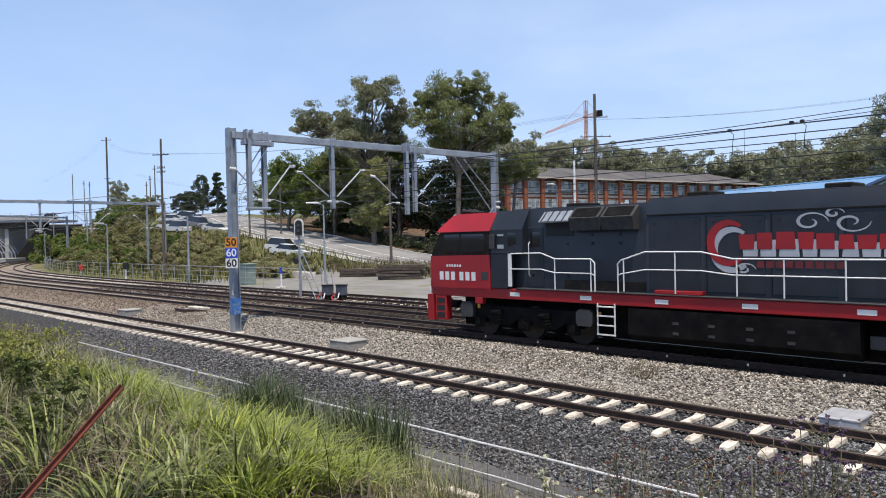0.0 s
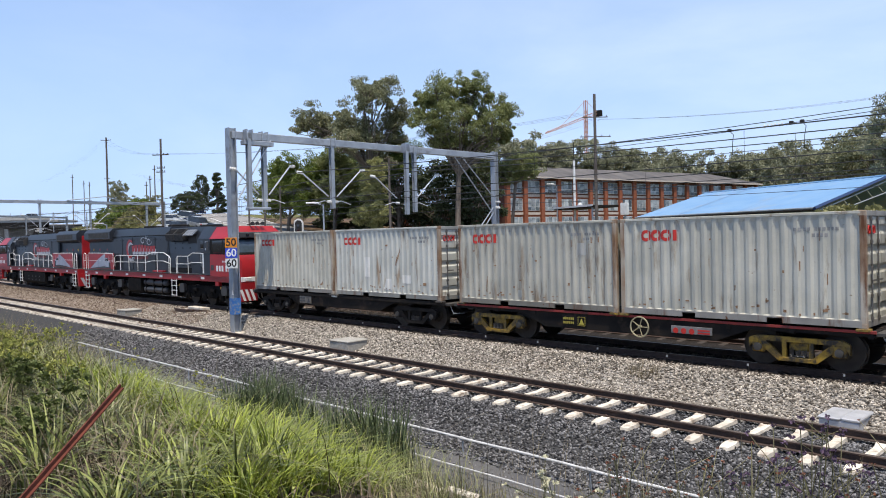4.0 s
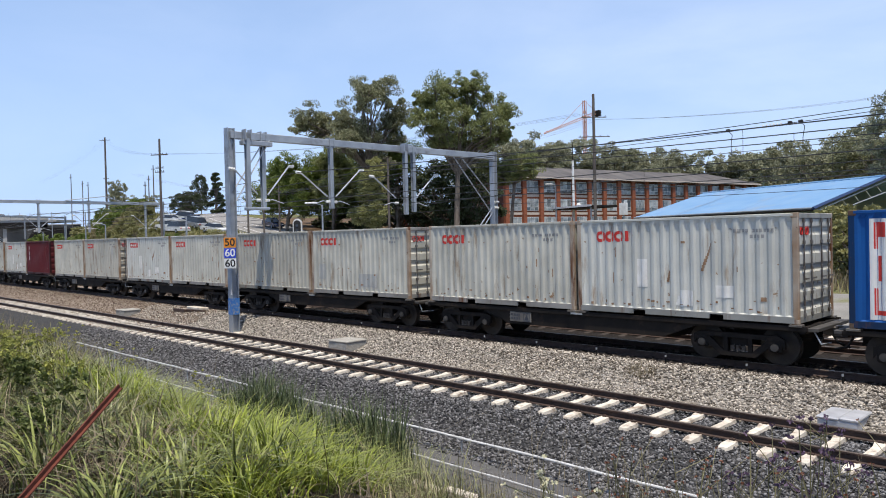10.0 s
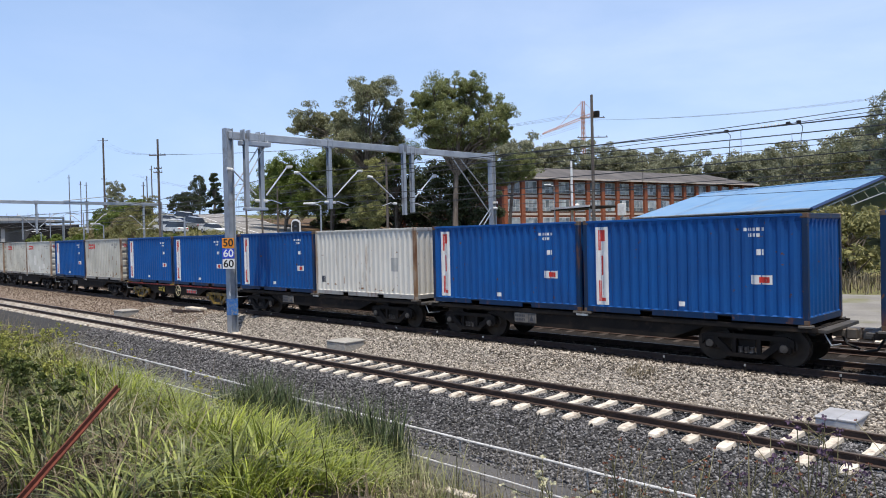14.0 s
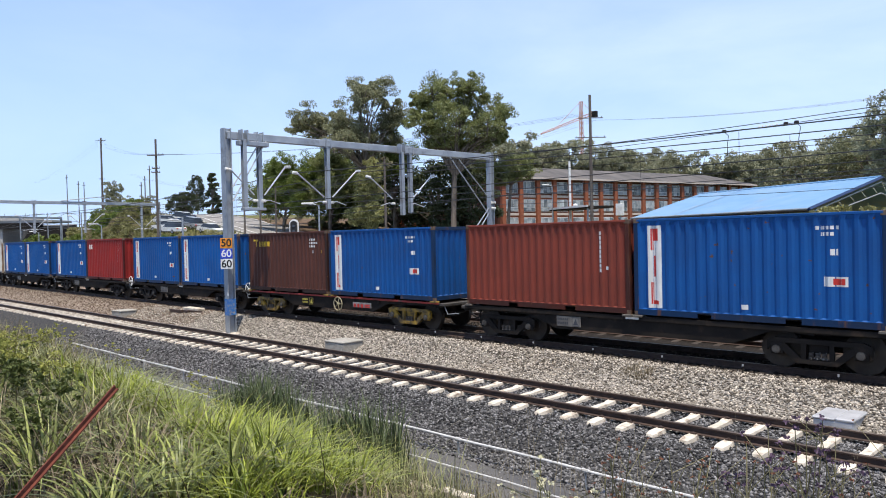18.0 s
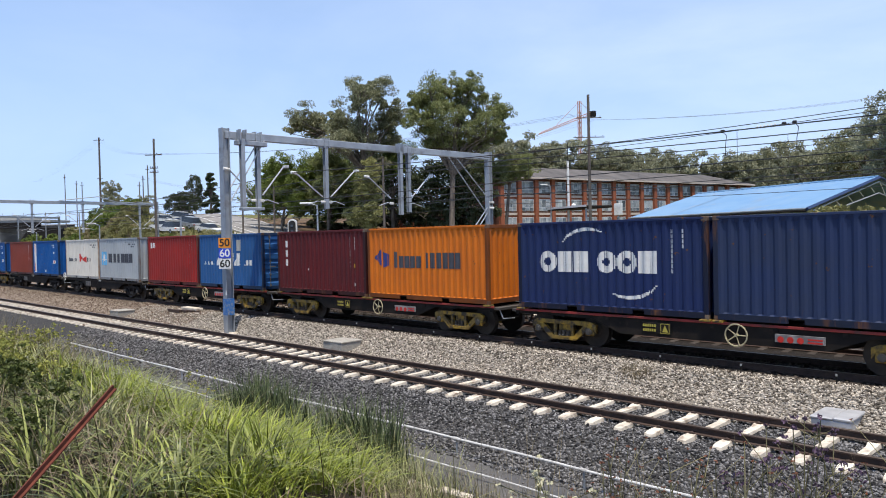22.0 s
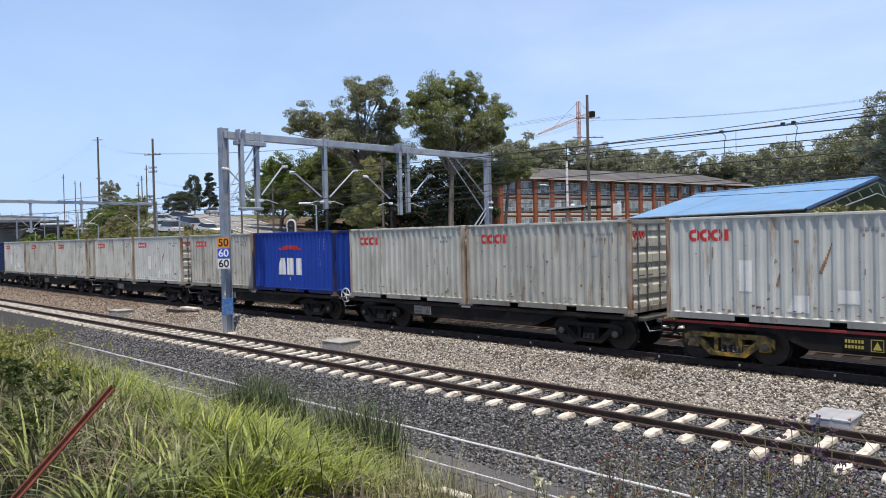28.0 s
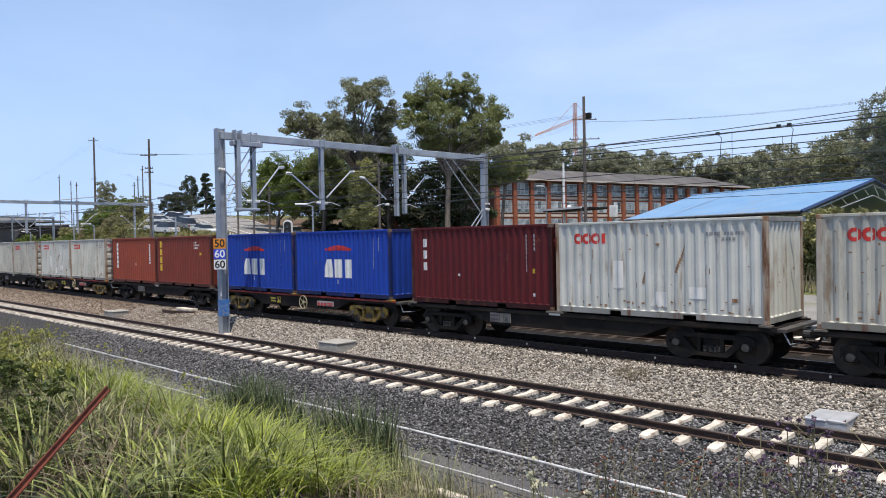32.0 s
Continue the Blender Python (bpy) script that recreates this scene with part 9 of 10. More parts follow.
def blades(name, label, roots, heights, widths, bend, material, rng, segs=3, cat="grass", droop=1.0, clump=0):
    """Many bent, tapering blades in one mesh: stuff. In clumps they arch away from their clump's middle."""
    n = len(roots)
    a = rng.uniform(0, 2 * math.pi, n)
    if clump:
        ids = np.arange(n) // clump
        k = ids.max() + 1
        size = np.bincount(ids, minlength=k)[:, None]
        mid = np.stack([np.bincount(ids, roots[:, 0], k), np.bincount(ids, roots[:, 1], k)], -1) / size
        away = roots[:, :2] - mid[ids]
        a = np.arctan2(away[:, 1], away[:, 0]) + rng.normal(size=n) * 0.5
        heights = heights * rng.uniform(0.5, 1.3, k)[ids]
    d = np.stack([np.cos(a), np.sin(a), np.zeros(n)], -1)
    s = np.stack([-np.sin(a), np.cos(a), np.zeros(n)], -1)
    k = segs + 1
    v = np.empty((n, 2 * k, 3))
    b = bend * rng.uniform(0.3, 1.4, n)
    for i in range(k):
        f = i / segs
        c = roots + d * (heights * b * f ** 1.8)[:, None]
        c[:, 2] += heights * (f - droop * 0.35 * b * f ** 2.5)
        w = (widths * (1 - 0.92 * f ** 1.4))[:, None] * 0.5
        v[:, 2 * i], v[:, 2 * i + 1] = c - s * w, c + s * w
    idx = np.arange(n)[:, None, None] * 2 * k
    q = np.array([[2 * i, 2 * i + 1, 2 * i + 3, 2 * i + 2] for i in range(segs)])[None]
    f = (idx + q).reshape(-1, 4)
    me = bpy.data.meshes.new(name)
    me.vertices.add(n * 2 * k)
    me.vertices.foreach_set("co", v.ravel())
    me.loops.add(4 * len(f))
    me.loops.foreach_set("vertex_index", f.ravel())
    me.polygons.add(len(f))
    me.polygons.foreach_set("loop_start", np.arange(0, 4 * len(f), 4))
    me.polygons.foreach_set("loop_total", np.full(len(f), 4))
    me.polygons.foreach_set("use_smooth", [True] * len(f))
    me.materials.append(material)
    me.update(calc_edges=True)
    return tagged(new(name, me), label, cat, kind="stuff")


G_STRAP = leafy("bright_strap_leaf", (0.035, 0.058, 0.005), (0.48, 0.54, 0.085), 0.18, 1.6, rough=0.4, bias=1.4, gloss=0.25)
G_DARK = leafy("deep_green_blade", (0.010, 0.020, 0.004), (0.46, 0.50, 0.15), 0.14, 1.2, rough=0.4, bias=1.8, gloss=0.25)
G_STRAW = leafy("dry_straw_blade", (0.045, 0.034, 0.02), (0.47, 0.40, 0.27), 0.12, 1.0, bias=1.9)
G_OLIVE = leafy("dull_green_blade", (0.012, 0.018, 0.006), (0.44, 0.42, 0.16), 0.12, 1.0, bias=2.1, gloss=0.12)
G_BROWN = leafy("dead_brown_blade", (0.018, 0.013, 0.009), (0.54, 0.44, 0.31), 0.08, 1.0, bias=2.2)
G_REED = leafy("blue_green_reed", (0.008, 0.018, 0.010), (0.21, 0.26, 0.12), 0.1, 1.0, rough=0.45, bias=1.6, gloss=0.2)
G_WEED = leafy("dark_weed_leaf", (0.02, 0.035, 0.008), (0.20, 0.23, 0.07), 0.15, 1.2, rough=0.5, bias=1.4, gloss=0.2)
G_DRY = leafy("brown_green_stalk", (0.04, 0.042, 0.02), (0.30, 0.27, 0.15), 0.1, 2.0, bias=1.4)
G_PALE = leafy("grey_green_blade", (0.05, 0.065, 0.03), (0.50, 0.50, 0.24), 0.14, 1.2, rough=0.42, bias=1.4, gloss=0.2)
G_YELLOW = leafy("yellow_umbel", (0.22, 0.24, 0.04), (0.46, 0.44, 0.10), 0.3, 2.0)
G_FENNEL = leafy("feathery_yellow_green", (0.07, 0.085, 0.02), (0.44, 0.44, 0.12), 0.2, 2.0)
G_PURPLE = leafy("purple_flower_head", (0.04, 0.025, 0.04), (0.16, 0.11, 0.17), 0.15, 2.0)
G_RUSTY = leafy("reddish_seed_head", (0.14, 0.05, 0.035), (0.28, 0.13, 0.08), 0.2, 2.0)
G_CREAM = leafy("cream_flower", (0.5, 0.46, 0.28), (0.72, 0.70, 0.52), 0.3, 2.0)


def scatter(rng, n, x0, x1, y0, y1, keep=lambda x, y: True, clump=0, spread_of=0.12):
    pts = []
    while len(pts) < n:
        x, y = rng.uniform(x0, x1), rng.uniform(y0, y1)
        if not keep(x, y):
            continue
        for _ in range(max(1, clump)):
            px_, py_ = x + rng.normal() * spread_of * (clump > 0), y + rng.normal() * spread_of * (clump > 0)
            pts.append((px_, py_, land(px_, py_) - 0.03))
    return np.array(pts[:n])


def bank(x, y):
    """Where the bank's growth stands: clear of the camera and off the path."""
    edge = 8.2 - 0.9 * smooth(-14, -30, x) - 1.7 * smooth(-7, -3.5, x)
    return y < edge and math.hypot(x, y) > 2.6 and x < -1.6 - 0.25 * y


def build_grass():
    rng = np.random.default_rng(60)
    # low mixed cover
    r = scatter(rng, 6500, -30, -2.0, 0.6, 8.2, bank)
    blades("bank_grass", "dull green mixed grass covering the railway bank", r, rng.uniform(0.15, 0.4, len(r)), rng.uniform(0.006, 0.013, len(r)), 0.8, G_OLIVE, rng)
    r = scatter(rng, 1700, -30, -2.0, 0.6, 8.0, bank)
    blades("dry_grass", "dry straw-coloured grass over the railway bank", r, rng.uniform(0.2, 0.55, len(r)), rng.uniform(0.004, 0.009, len(r)), 0.6, G_STRAW, rng)
    r = scatter(rng, 9000, -22, -2.4, 0.9, 6.6, bank)
    blades("dead_thatch", "matted brown dead grass under the green clumps", r, rng.uniform(0.15, 0.42, len(r)), rng.uniform(0.006, 0.014, len(r)), 1.3, G_BROWN, rng, droop=1.8)
    # bright strap-leaved clumps, upright and close on the lower bank
    def low_bank(x, y):
        return bank(x, y) and x > -10.2 - 0.5 * (y - 3.5) and x < (-2.1 - 0.72 * y if y < 4.6 else -3.2 - 0.82 * y)
    r = scatter(rng, 8200, -12.5, -4.2, 2.9, 6.1, low_bank, clump=60, spread_of=0.095)
    blades("strap_leaf_clumps", "bright green arching strap-leaved clumps on the bank", r, rng.uniform(0.34, 0.60, len(r)), rng.uniform(0.015, 0.028, len(r)), 0.80, G_STRAP, rng, segs=6, droop=1.4, clump=60)
    r = scatter(rng, 1300, -5.7, -4.2, 2.3, 3.5, lambda x, y: bank(x, y) and x < -2.0 - 0.72 * y, clump=36, spread_of=0.09)
    blades("near_strap_clumps", "bright green strap-leaved clumps on the bank top", r, rng.uniform(0.26, 0.44, len(r)), rng.uniform(0.012, 0.022, len(r)), 0.85, G_STRAP, rng, segs=6, droop=1.4, clump=36)
    # glossy dark clumps on the crown of the bank
    def high_bank(x, y):
        return bank(x, y) and x < (-1.9 - 0.72 * y if y < 4.6 else -3.0 - 0.82 * y)
    r = scatter(rng, 7200, -14.5, -4.6, 1.5, 4.4, high_bank, clump=50, spread_of=0.10)
    blades("dark_tussocks", "deep green glossy tussocks on the bank", r, rng.uniform(0.34, 0.60, len(r)), rng.uniform(0.016, 0.030, len(r)), 0.95, G_DARK, rng, segs=6, droop=1.5, clump=50)
    r = scatter(rng, 2400, -12.5, -6.2, 2.0, 5.2, high_bank, clump=24, spread_of=0.12)
    blades("pale_arching_leaves", "older pale green leaves arching out of the tussocks", r, rng.uniform(0.45, 0.75, len(r)), rng.uniform(0.012, 0.022, len(r)), 1.1, G_PALE, rng, segs=6, droop=1.6, clump=24)
    r = scatter(rng, 6400, -26, -9.5, 1.5, 5.8, lambda x, y: bank(x, y), clump=40, spread_of=0.15)
    blades("tall_green_grass", "tall green grass on the upper bank", r, rng.uniform(0.35, 0.75, len(r)), rng.uniform(0.008, 0.017, len(r)), 0.55, G_OLIVE, rng, segs=4, clump=40)
    r = scatter(rng, 520, -24, -3.4, 0.9, 6.5, bank, clump=5, spread_of=0.3)
    blades("straw_stalks", "long pale dead stalks in the bank grass", r, rng.uniform(0.6, 1.25, len(r)), rng.uniform(0.005, 0.010, len(r)), 0.9, G_STRAW, rng, segs=4)
    r = scatter(rng, 800, -10.5, -5.0, 0.9, 2.7, bank, clump=9, spread_of=0.3)
    blades("dead_twigs", "grey-brown dead twigs lying through the bank grass", r, rng.uniform(0.5, 1.1, len(r)), rng.uniform(0.006, 0.013, len(r)), 1.5, G_BROWN, rng, segs=3, droop=2.0, cat="twigs")
    r = scatter(rng, 2200, -20, -10.5, 1.4, 5.4, bank, clump=8, spread_of=0.25)
    blades("tall_straw", "tall pale dry grass among the fennel", r, rng.uniform(0.5, 0.95, len(r)), rng.uniform(0.006, 0.012, len(r)), 0.6, G_STRAW, rng, segs=4)
    # reeds by the drain
    r = scatter(rng, 1900, -15.4, -9.4, 7.8, 9.0, lambda x, y: x < -13.0 or -11.8 < x < -9.7, clump=24, spread_of=0.17)
    blades("reeds", "dark blue-green upright reeds beside the path", r, rng.uniform(0.6, 1.5, len(r)), rng.uniform(0.024, 0.042, len(r)), 0.34, G_REED, rng, segs=4, cat="reeds")
    r = scatter(rng, 2600, -15.6, -7.6, 7.2, 8.9, lambda x, y: x < -9.4 or y < 8.3, clump=18, spread_of=0.22)
    blades("bent_sedge", "grey-green bent sedge among the reeds", r, rng.uniform(0.6, 1.1, len(r)), rng.uniform(0.011, 0.022, len(r)), 0.65, G_PALE, rng, segs=4, droop=1.3)
    r = scatter(rng, 1500, -8.4, -4.7, 2.6, 4.3, low_bank, clump=22, spread_of=0.14)
    blades("pale_leaf_bases", "pale yellowed leaves low in the strap-leaved clumps", r, rng.uniform(0.22, 0.48, len(r)), rng.uniform(0.012, 0.022, len(r)), 1.2, G_PALE, rng, segs=5, droop=1.7, clump=22)
    r = scatter(rng, 4200, -15, -4.5, 5.8, 8.4, lambda x, y: True, clump=12, spread_of=0.25)
    blades("drain_weeds", "brown and green weeds along the drain edge", r, rng.uniform(0.25, 0.6, len(r)), rng.uniform(0.006, 0.012, len(r)), 0.5, G_STRAW, rng)
    r = scatter(rng, 3600, -17, -6.0, 6.6, 8.4, lambda x, y: True, clump=16, spread_of=0.2)
    blades("drain_grass", "green grass along the drain edge", r, rng.uniform(0.25, 0.6, len(r)), rng.uniform(0.008, 0.014, len(r)), 0.6, G_OLIVE, rng)
    # sparse weeds at the foot of the bank
    r = scatter(rng, 3200, -9.5, -0.2, 5.6, 8.6, lambda x, y: True, clump=12, spread_of=0.22)
    blades("path_weeds", "thin dry weeds at the foot of the bank", r, rng.uniform(0.2, 0.55, len(r)), rng.uniform(0.004, 0.009, len(r)), 0.5, G_STRAW, rng)
    r = scatter(rng, 2600, -9.5, -0.2, 5.6, 8.2, lambda x, y: True, clump=14, spread_of=0.2)
    blades("path_grass", "green weeds at the foot of the bank", r, rng.uniform(0.15, 0.45, len(r)), rng.uniform(0.005, 0.011, len(r)), 0.6, G_OLIVE, rng)
    r = scatter(rng, 360, -2.9, -0.45, 2.6, 4.0, lambda x, y: True, clump=7, spread_of=0.10)
    blades("near_stalks", "thin dry stalks standing on the bank top", r, rng.uniform(0.5, 1.12, len(r)), rng.uniform(0.0022, 0.0042, len(r)), 0.35, G_STRAW, rng, segs=4)
    r = scatter(rng, 500, -2.6, -0.5, 3.2, 4.6, lambda x, y: True, clump=10, spread_of=0.12)
    blades("near_grass", "green and brown stalks on the bank top", r, rng.uniform(0.45, 0.9, len(r)), rng.uniform(0.0022, 0.0045, len(r)), 0.4, G_DRY, rng, segs=4)
    # embankment and yard grass, far side
    def far_keep(x, y):
        lat = y - (line_y(x) - LINE_Y)
        return 29.8 < lat < 52 and not (lat < 44.0 and x > -60)
    r = scatter(rng, 9000, -135, -52, 29, 62, far_keep, clump=5, spread_of=0.5)
    blades("embankment_grass", "rough dry and green grass on the embankment", r, rng.uniform(0.5, 1.3, len(r)), rng.uniform(0.05, 0.12, len(r)), 0.4, G_OLIVE, rng, segs=2)
    r = scatter(rng, 6500, -64, -4, 43, 56, lambda x, y: x < -20 or y > 45, clump=6, spread_of=0.6)
    blades("yard_weeds", "tall dry weeds behind the gravel yard", r, rng.uniform(0.5, 1.2, len(r)), rng.uniform(0.04, 0.09, len(r)), 0.3, G_STRAW, rng, segs=2)
    r = scatter(rng, 500, -9.9, -9.1, 16.2, 16.8, lambda x, y: True, clump=25, spread_of=0.12)
    blades("ballast_tuft", "small dry tuft of grass in the ballast", r, rng.uniform(0.12, 0.28, len(r)), rng.uniform(0.005, 0.009, len(r)), 0.5, G_STRAW, rng)


build_grass()


def herb(name, label, x, y, height, stems, head, head_size, rng, stem_mat, cat="weed", lean=0.18, per=10, group="", base=None, leaf=0.45):
    """A wild plant: thin stems with side shoots, each topped by a small head."""
    z0 = (land(x, y) if base is None else base) - 0.03
    t = thing(name, label, cat, group)
    st = MB()
    cs, al, ac = [], [], []
    for i in range(stems):
        a = rng.uniform(0, 6.28)
        e = Vector((x + math.cos(a) * lean * height * rng.uniform(0.2, 1.2), y + math.sin(a) * lean * height * rng.uniform(0.2, 1.2), z0 + height * rng.uniform(0.7, 1.0)))
        s = Vector((x + rng.normal() * 0.03, y + rng.normal() * 0.03, z0))
        mid = s.lerp(e, 0.5) + Vector((rng.normal() * 0.03, rng.normal() * 0.03, 0))
        st.tube([s, mid, e], [0.0042, 0.003, 0.002], 4)
        tips = [e]
        for k in range(3):
            p = mid.lerp(e, rng.uniform(0.1, 0.9))
            q = p + Vector((rng.normal() * 0.10, rng.normal() * 0.10, rng.uniform(0.05, 0.18)))
            st.tube([p, q], [0.002, 0.0013], 4)
            tips.append(q)
        for tip in tips:
            d = unit(rng, per)
            c = np.array(tip) + d * head_size * rng.uniform(0.2, 1.0, (per, 1)) * np.array([1, 1, 0.5])
            o = unit(rng, per) * head_size * leaf
            sd = np.cross(o, unit(rng, per))
            cs.append(c), al.append(o), ac.append(sd * 0.8)
    tagged(part("stem", st, stem_mat, t), kind="stuff")
    tagged(part("flower_head", cards("flower_head", np.concatenate(cs), np.concatenate(al), np.concatenate(ac), head), None, t), kind="stuff")
    return t


def build_herbs():
    rng = np.random.default_rng(71)
    for i in range(26):
        x, y = rng.uniform(-15, -8.5), rng.uniform(1.5, 3.3)
        herb("fennel", "feathery yellow-green wild fennel in the grass", x, y, rng.uniform(0.45, 0.8), 5, G_FENNEL, 0.075, rng, G_OLIVE, "wildflower", lean=0.3, per=18, group="fennel on the bank", leaf=0.26)
    for i in range(9):
        x, y = rng.uniform(-15, -8), rng.uniform(1.2, 5.0)
        if math.hypot(x, y) < 5.4 or x > -3.4 - 0.5 * y:
            continue
        herb("fennel", "wild fennel with yellow flower heads in the grass", x, y, rng.uniform(0.6, 0.95), 4, G_YELLOW, 0.032, rng, G_OLIVE, "wildflower", group="fennel on the bank")
    for x, y, h in ((-1.05, 3.18, 1.1), (-1.19, 3.32, 1.12), (-0.95, 3.28, 1.08), (-1.1, 3.05, 1.0), (-1.28, 3.2, 1.02), (-0.9, 3.1, 0.98)):
        herb("verbena", "purple-headed verbena on thin stems", x, y, h, 4, G_PURPLE, 0.020, rng, G_DRY, "wildflower", lean=0.12, per=12, group="verbena by the path")
    for x, y, h in ((-1.45, 2.78, 0.9), (-1.72, 2.79, 0.95), (-1.2, 2.75, 0.95), (-1.5, 3.1, 1.0), (-0.85, 2.9, 0.95), (-0.7, 3.2, 1.0), (-1.9, 3.1, 0.9)):
        herb("seed_weed", "thin weed with rusty seed heads", x, y, h, 4, G_RUSTY, 0.012, rng, G_DRY, lean=0.18, group="seeding weeds")
    for x, y, h in ((-2.06, 2.73, 0.85), (-2.0, 2.62, 0.7), (-2.16, 2.8, 0.72)):
        herb("cream_flower_stalk", "upright weed with cream flowers", x, y, h, 3, G_CREAM, 0.02, rng, G_OLIVE, "wildflower", lean=0.05, per=16, group="cream flower stalks")
    for i in range(11):
        x, y = rng.uniform(-12.0, -6.5), rng.uniform(1.2, 2.6)
        if math.hypot(x, y) < 5.5:
            continue
        herb("leafy_weed", "leafy dark green weed on the bank", x, y, rng.uniform(0.35, 0.6), 8, G_WEED, 0.055, rng, G_DARK, lean=0.35, per=22, group="leafy weeds")


build_herbs()


# ---- loose ballast stones ----
def stones(name, label, c1, c2, count, region, size):
    rng = np.random.default_rng(len(name) + count)
    m = bpy.data.materials.new(name)
    m.use_nodes = True
    n, l = m.node_tree.nodes, m.node_tree.links
    b = n["Principled BSDF"]
    b.inputs["Roughness"].default_value = 0.9
    b.inputs["Specular IOR Level"].default_value = 0.12
    geo, mix, ramp = n.new("ShaderNodeNewGeometry"), n.new("ShaderNodeMixRGB"), n.new("ShaderNodeMath")
    ramp.operation, ramp.inputs[1].default_value = "POWER", 1.7
    mix.inputs["Color1"].default_value, mix.inputs["Color2"].default_value = (*c1, 1), (*c2, 1)
    l.new(geo.outputs["Random Per Island"], ramp.inputs[0])
    l.new(ramp.outputs[0], mix.inputs["Fac"])
    l.new(mix.outputs["Color"], b.inputs["Base Color"])
    pts = []
    x0, x1, y0, y1, ok = region
    while len(pts) < count:
        f = rng.uniform()
        x = x1 + (x0 - x1) * f ** 1.25
        y = rng.uniform(y0, y1)
        if ok(x, y):
            pts.append((x, y, land(x, y) + rng.uniform(-0.006, 0.016)))
    c = np.array(pts)
    base = np.array([[1, 0, 0], [0, 1, 0], [-1, 0, 0], [0, -1, 0], [0.1, 0.1, 0.8], [-0.1, 0, -0.8]])
    v = base[None] + rng.normal(size=(count, 6, 3)) * 0.22
    v *= (size * rng.uniform(0.55, 1.35, (count, 1, 1))) * np.array([1.0, 1.0, 0.8])
    a = rng.uniform(0, 6.28, count)
    tilt = rng.normal(size=count) * 0.5
    ca, sa, ct, s_t = np.cos(a), np.sin(a), np.cos(tilt), np.sin(tilt)
    x, y, z = v[..., 0], v[..., 1], v[..., 2]
    y, z = y * ct[:, None] - z * s_t[:, None], y * s_t[:, None] + z * ct[:, None]
    x, y = x * ca[:, None] - y * sa[:, None], x * sa[:, None] + y * ca[:, None]
    v = np.stack([x, y, z], -1) + c[:, None]
    tri = np.array([[0, 1, 4], [1, 2, 4], [2, 3, 4], [3, 0, 4], [1, 0, 5], [2, 1, 5], [3, 2, 5], [0, 3, 5]])
    f = (np.arange(count)[:, None, None] * 6 + tri[None]).reshape(-1)
    me = bpy.data.meshes.new(name)
    me.vertices.add(count * 6)
    me.vertices.foreach_set("co", v.ravel())
    me.loops.add(len(f))
    me.loops.foreach_set("vertex_index", f)
    me.polygons.add(len(f) // 3)
    me.polygons.foreach_set("loop_start", np.arange(0, len(f), 3))
    me.polygons.foreach_set("loop_total", np.full(len(f) // 3, 3))
    me.materials.append(m)
    me.update(calc_edges=True)
    return tagged(new(name, me), label, "ballast", kind="stuff")


def off_sleeper(x, y):
    k = (x + 12.51) / 0.679
    return not (12.66 < y < 15.18 and abs(k - round(k)) * 0.679 < 0.135)


stones("dark_ballast_stones", "loose dark grey ballast stones", (0.018, 0.018, 0.020), (0.27, 0.265, 0.27), 74000, (-36, -1.0, 9.9, 15.3, off_sleeper), 0.033)
stones("pale_ballast_stones", "loose pale grey-brown ballast stones", (0.07, 0.06, 0.05), (0.60, 0.545, 0.475), 56000, (-40, -1.0, 15.0, 17.55, lambda x, y: True), 0.036)
stones("far_ballast_stones", "loose brown ballast stones between the tracks", (0.022, 0.017, 0.014), (0.09, 0.075, 0.06), 14000, (-60, -18.0, 19.6, 28.0, lambda x, y: True), 0.055)
stones("path_stones", "scattered small stones on the dirt path", (0.10, 0.10, 0.10), (0.30, 0.29, 0.28), 2500, (-28, -1.5, 8.4, 10.8, lambda x, y: True), 0.022)
# stones of the same strip: stain and under-train shade in one tone
stones("oily_ballast_stones", "dark ballast stones, oil stain and train shade in their colour", (0.022, 0.018, 0.016), (0.11, 0.09, 0.075), 12000, (-40, -1.0, 17.3, 20.3, lambda x, y: True), 0.045)
stones("brown_ballast_stones", "loose brown weathered ballast stones", (0.09, 0.06, 0.045), (0.30, 0.25, 0.20), 12000, (-75, -33.0, 15.0, 18.2, lambda x, y: True), 0.05)


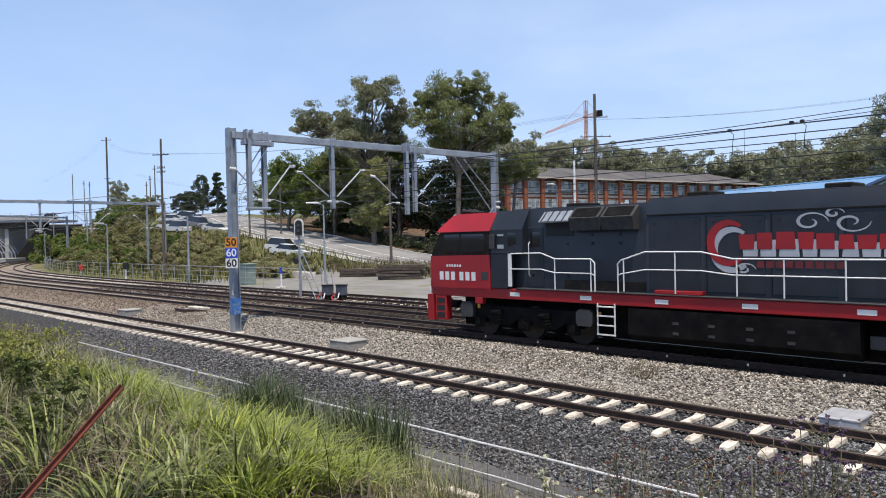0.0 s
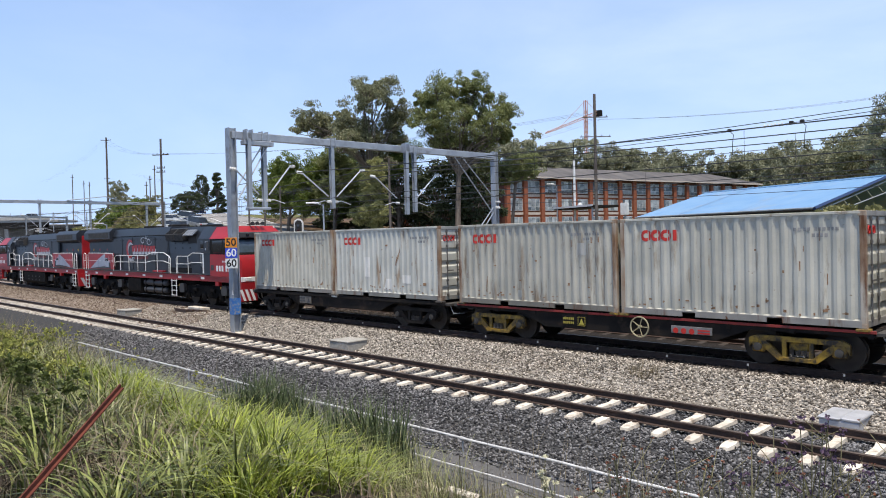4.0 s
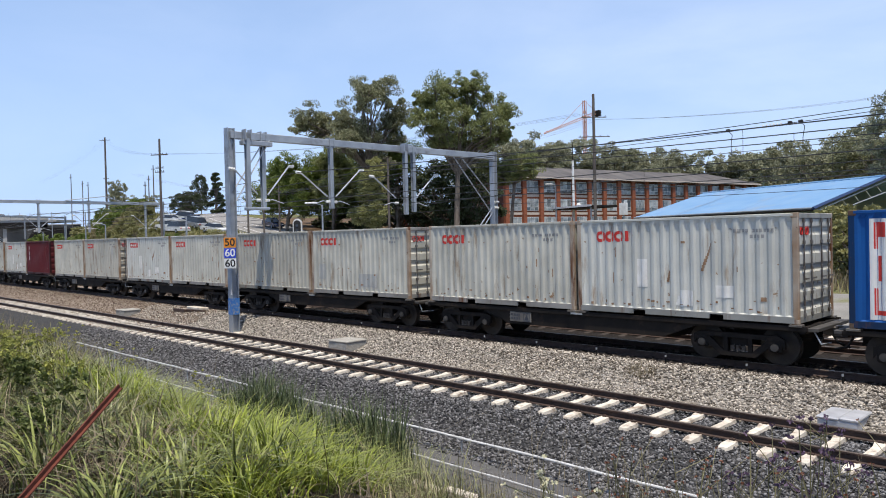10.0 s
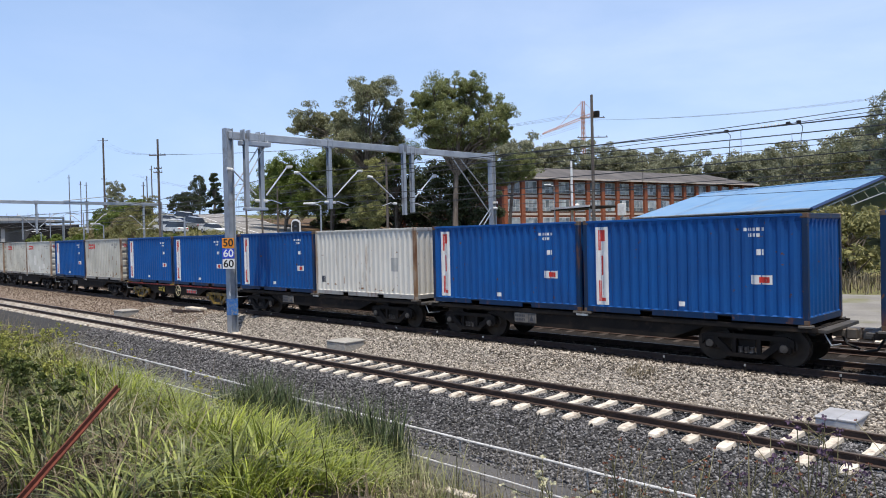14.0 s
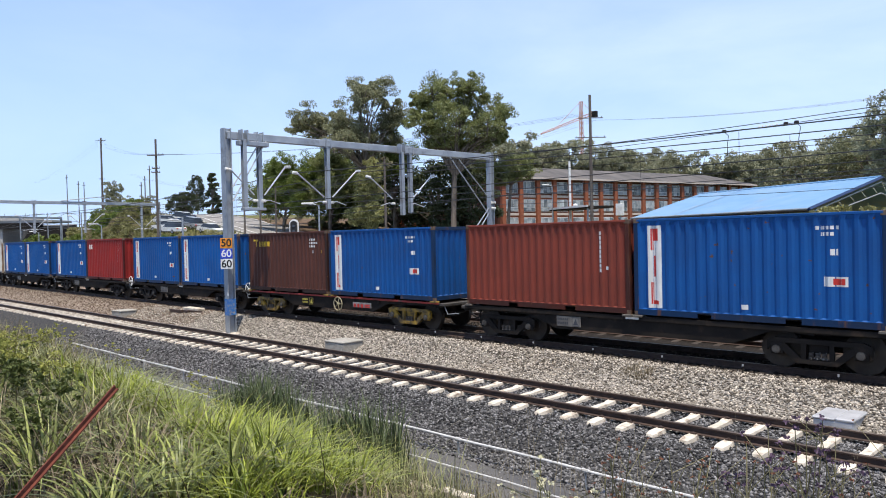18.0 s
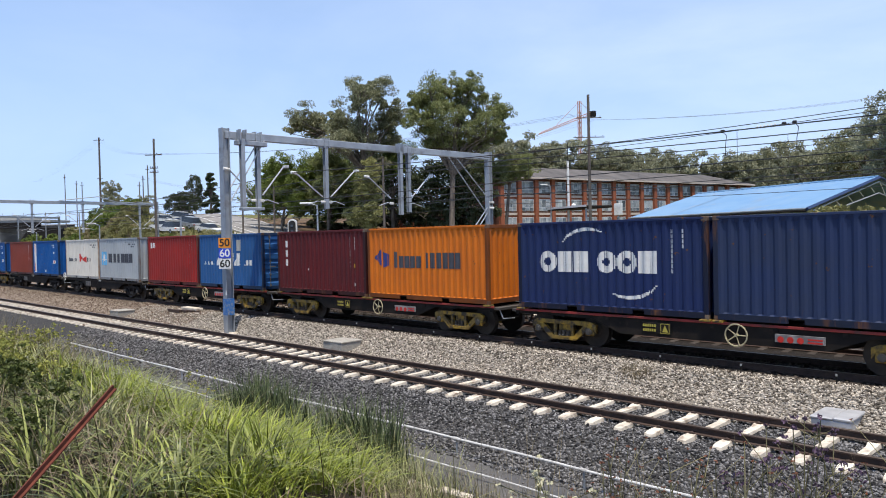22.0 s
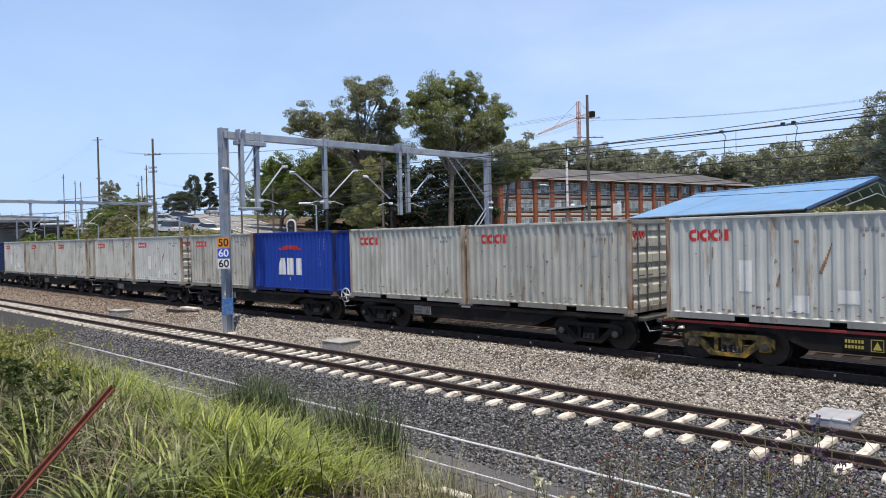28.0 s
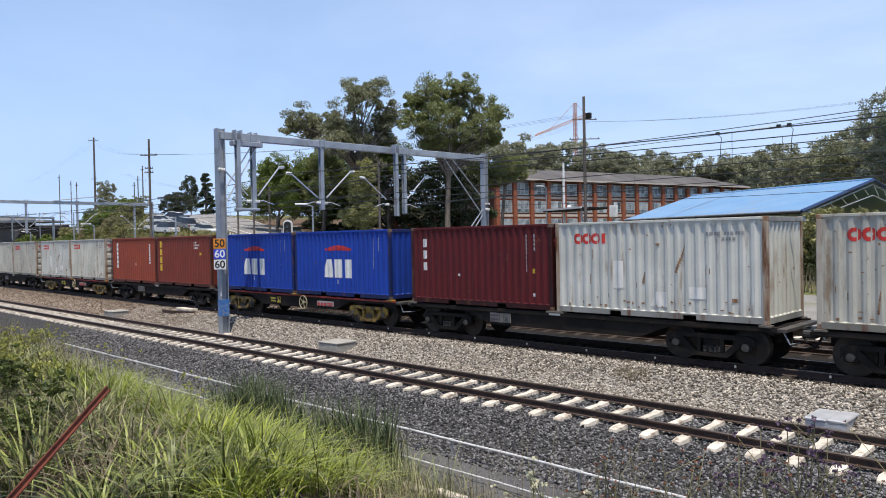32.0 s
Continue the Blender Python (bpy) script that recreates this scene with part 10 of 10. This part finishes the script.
# ---- what moves ----
SPEED = ((0, 14.232), (3, 13.802), (6, 13.567), (9, 13.392), (12, 13.143), (15, 13.172), (18, 13.178), (21, 12.885), (24, 12.552), (27, 12.405), (30, 12.379), (32, 12.351))


def gone(t):
    """Metres that the train has gone by t seconds."""
    d = 0.0
    for (ta, va), (tb, vb) in zip(SPEED, SPEED[1:]):
        if t <= ta:
            break
        h = min(t, tb) - ta
        vt = va + (vb - va) * h / (tb - ta)
        d += (va + vt) / 2 * h
    return d


def motions():
    times = [float(i) for i in range(33)]
    way_gone = [gone(t) for t in times]
    for ob, at, pa, pb, rest in TRAIN:
        rows = []
        for t, g in zip(times, way_gone):
            xa, ya, _ = on_line(at + pa - g)
            xb, yb, _ = on_line(at + pb - g)
            th = math.atan2(yb - ya, xb - xa)
            m = pose(xa, ya, 0, 0, 0, math.degrees(th)) @ Matrix.Translation((-pa, 0, 0)) @ rest
            rows.append((t, m))
        walk(ob, rows)
    # wheels roll while they are near enough to be seen
    for ob, place, radius, at, sense in WHEELS:
        rows, last = [], None
        for k in range(0, 32 * FPS + 1):
            t = k / FPS
            s = at - gone(t)
            seen = -95 < s < 6
            if seen or k in (0, 32 * FPS):
                rows.append((t, pose(*place) @ Matrix.Rotation(sense * gone(t) / radius if seen or last else 0.0, 4, "Y")))
                last = t if seen else last
        if len(rows) > 2:
            first, end = rows[1][1].to_quaternion(), rows[-2][1]
            rows[0] = (0.0, rows[1][1]) if rows[1][0] > 1.5 / FPS else rows[0]
            rows[-1] = (32.0, end) if rows[-2][0] < 32 - 1.5 / FPS else rows[-1]
        walk(ob, rows)
    for ob, us in TRAFFIC:
        if us is None:
            m = Matrix.Translation((-219.5, 49.0, 9.9)) @ Matrix.Rotation(radians(45), 4, "Z")
            walk(ob, [(0, m @ pose(18, -2, 0)), (12, m @ pose(2, -2, 0)), (32, m @ pose(-38, -2, 0))])
            continue
        rows = []
        for t, u in us:
            x, y, th = road_at(u)
            rows.append((t, car_pose(x - 1.7 * math.sin(th) * -1, y - 1.7 * math.cos(th), th)))
        walk(ob, rows)


motions()
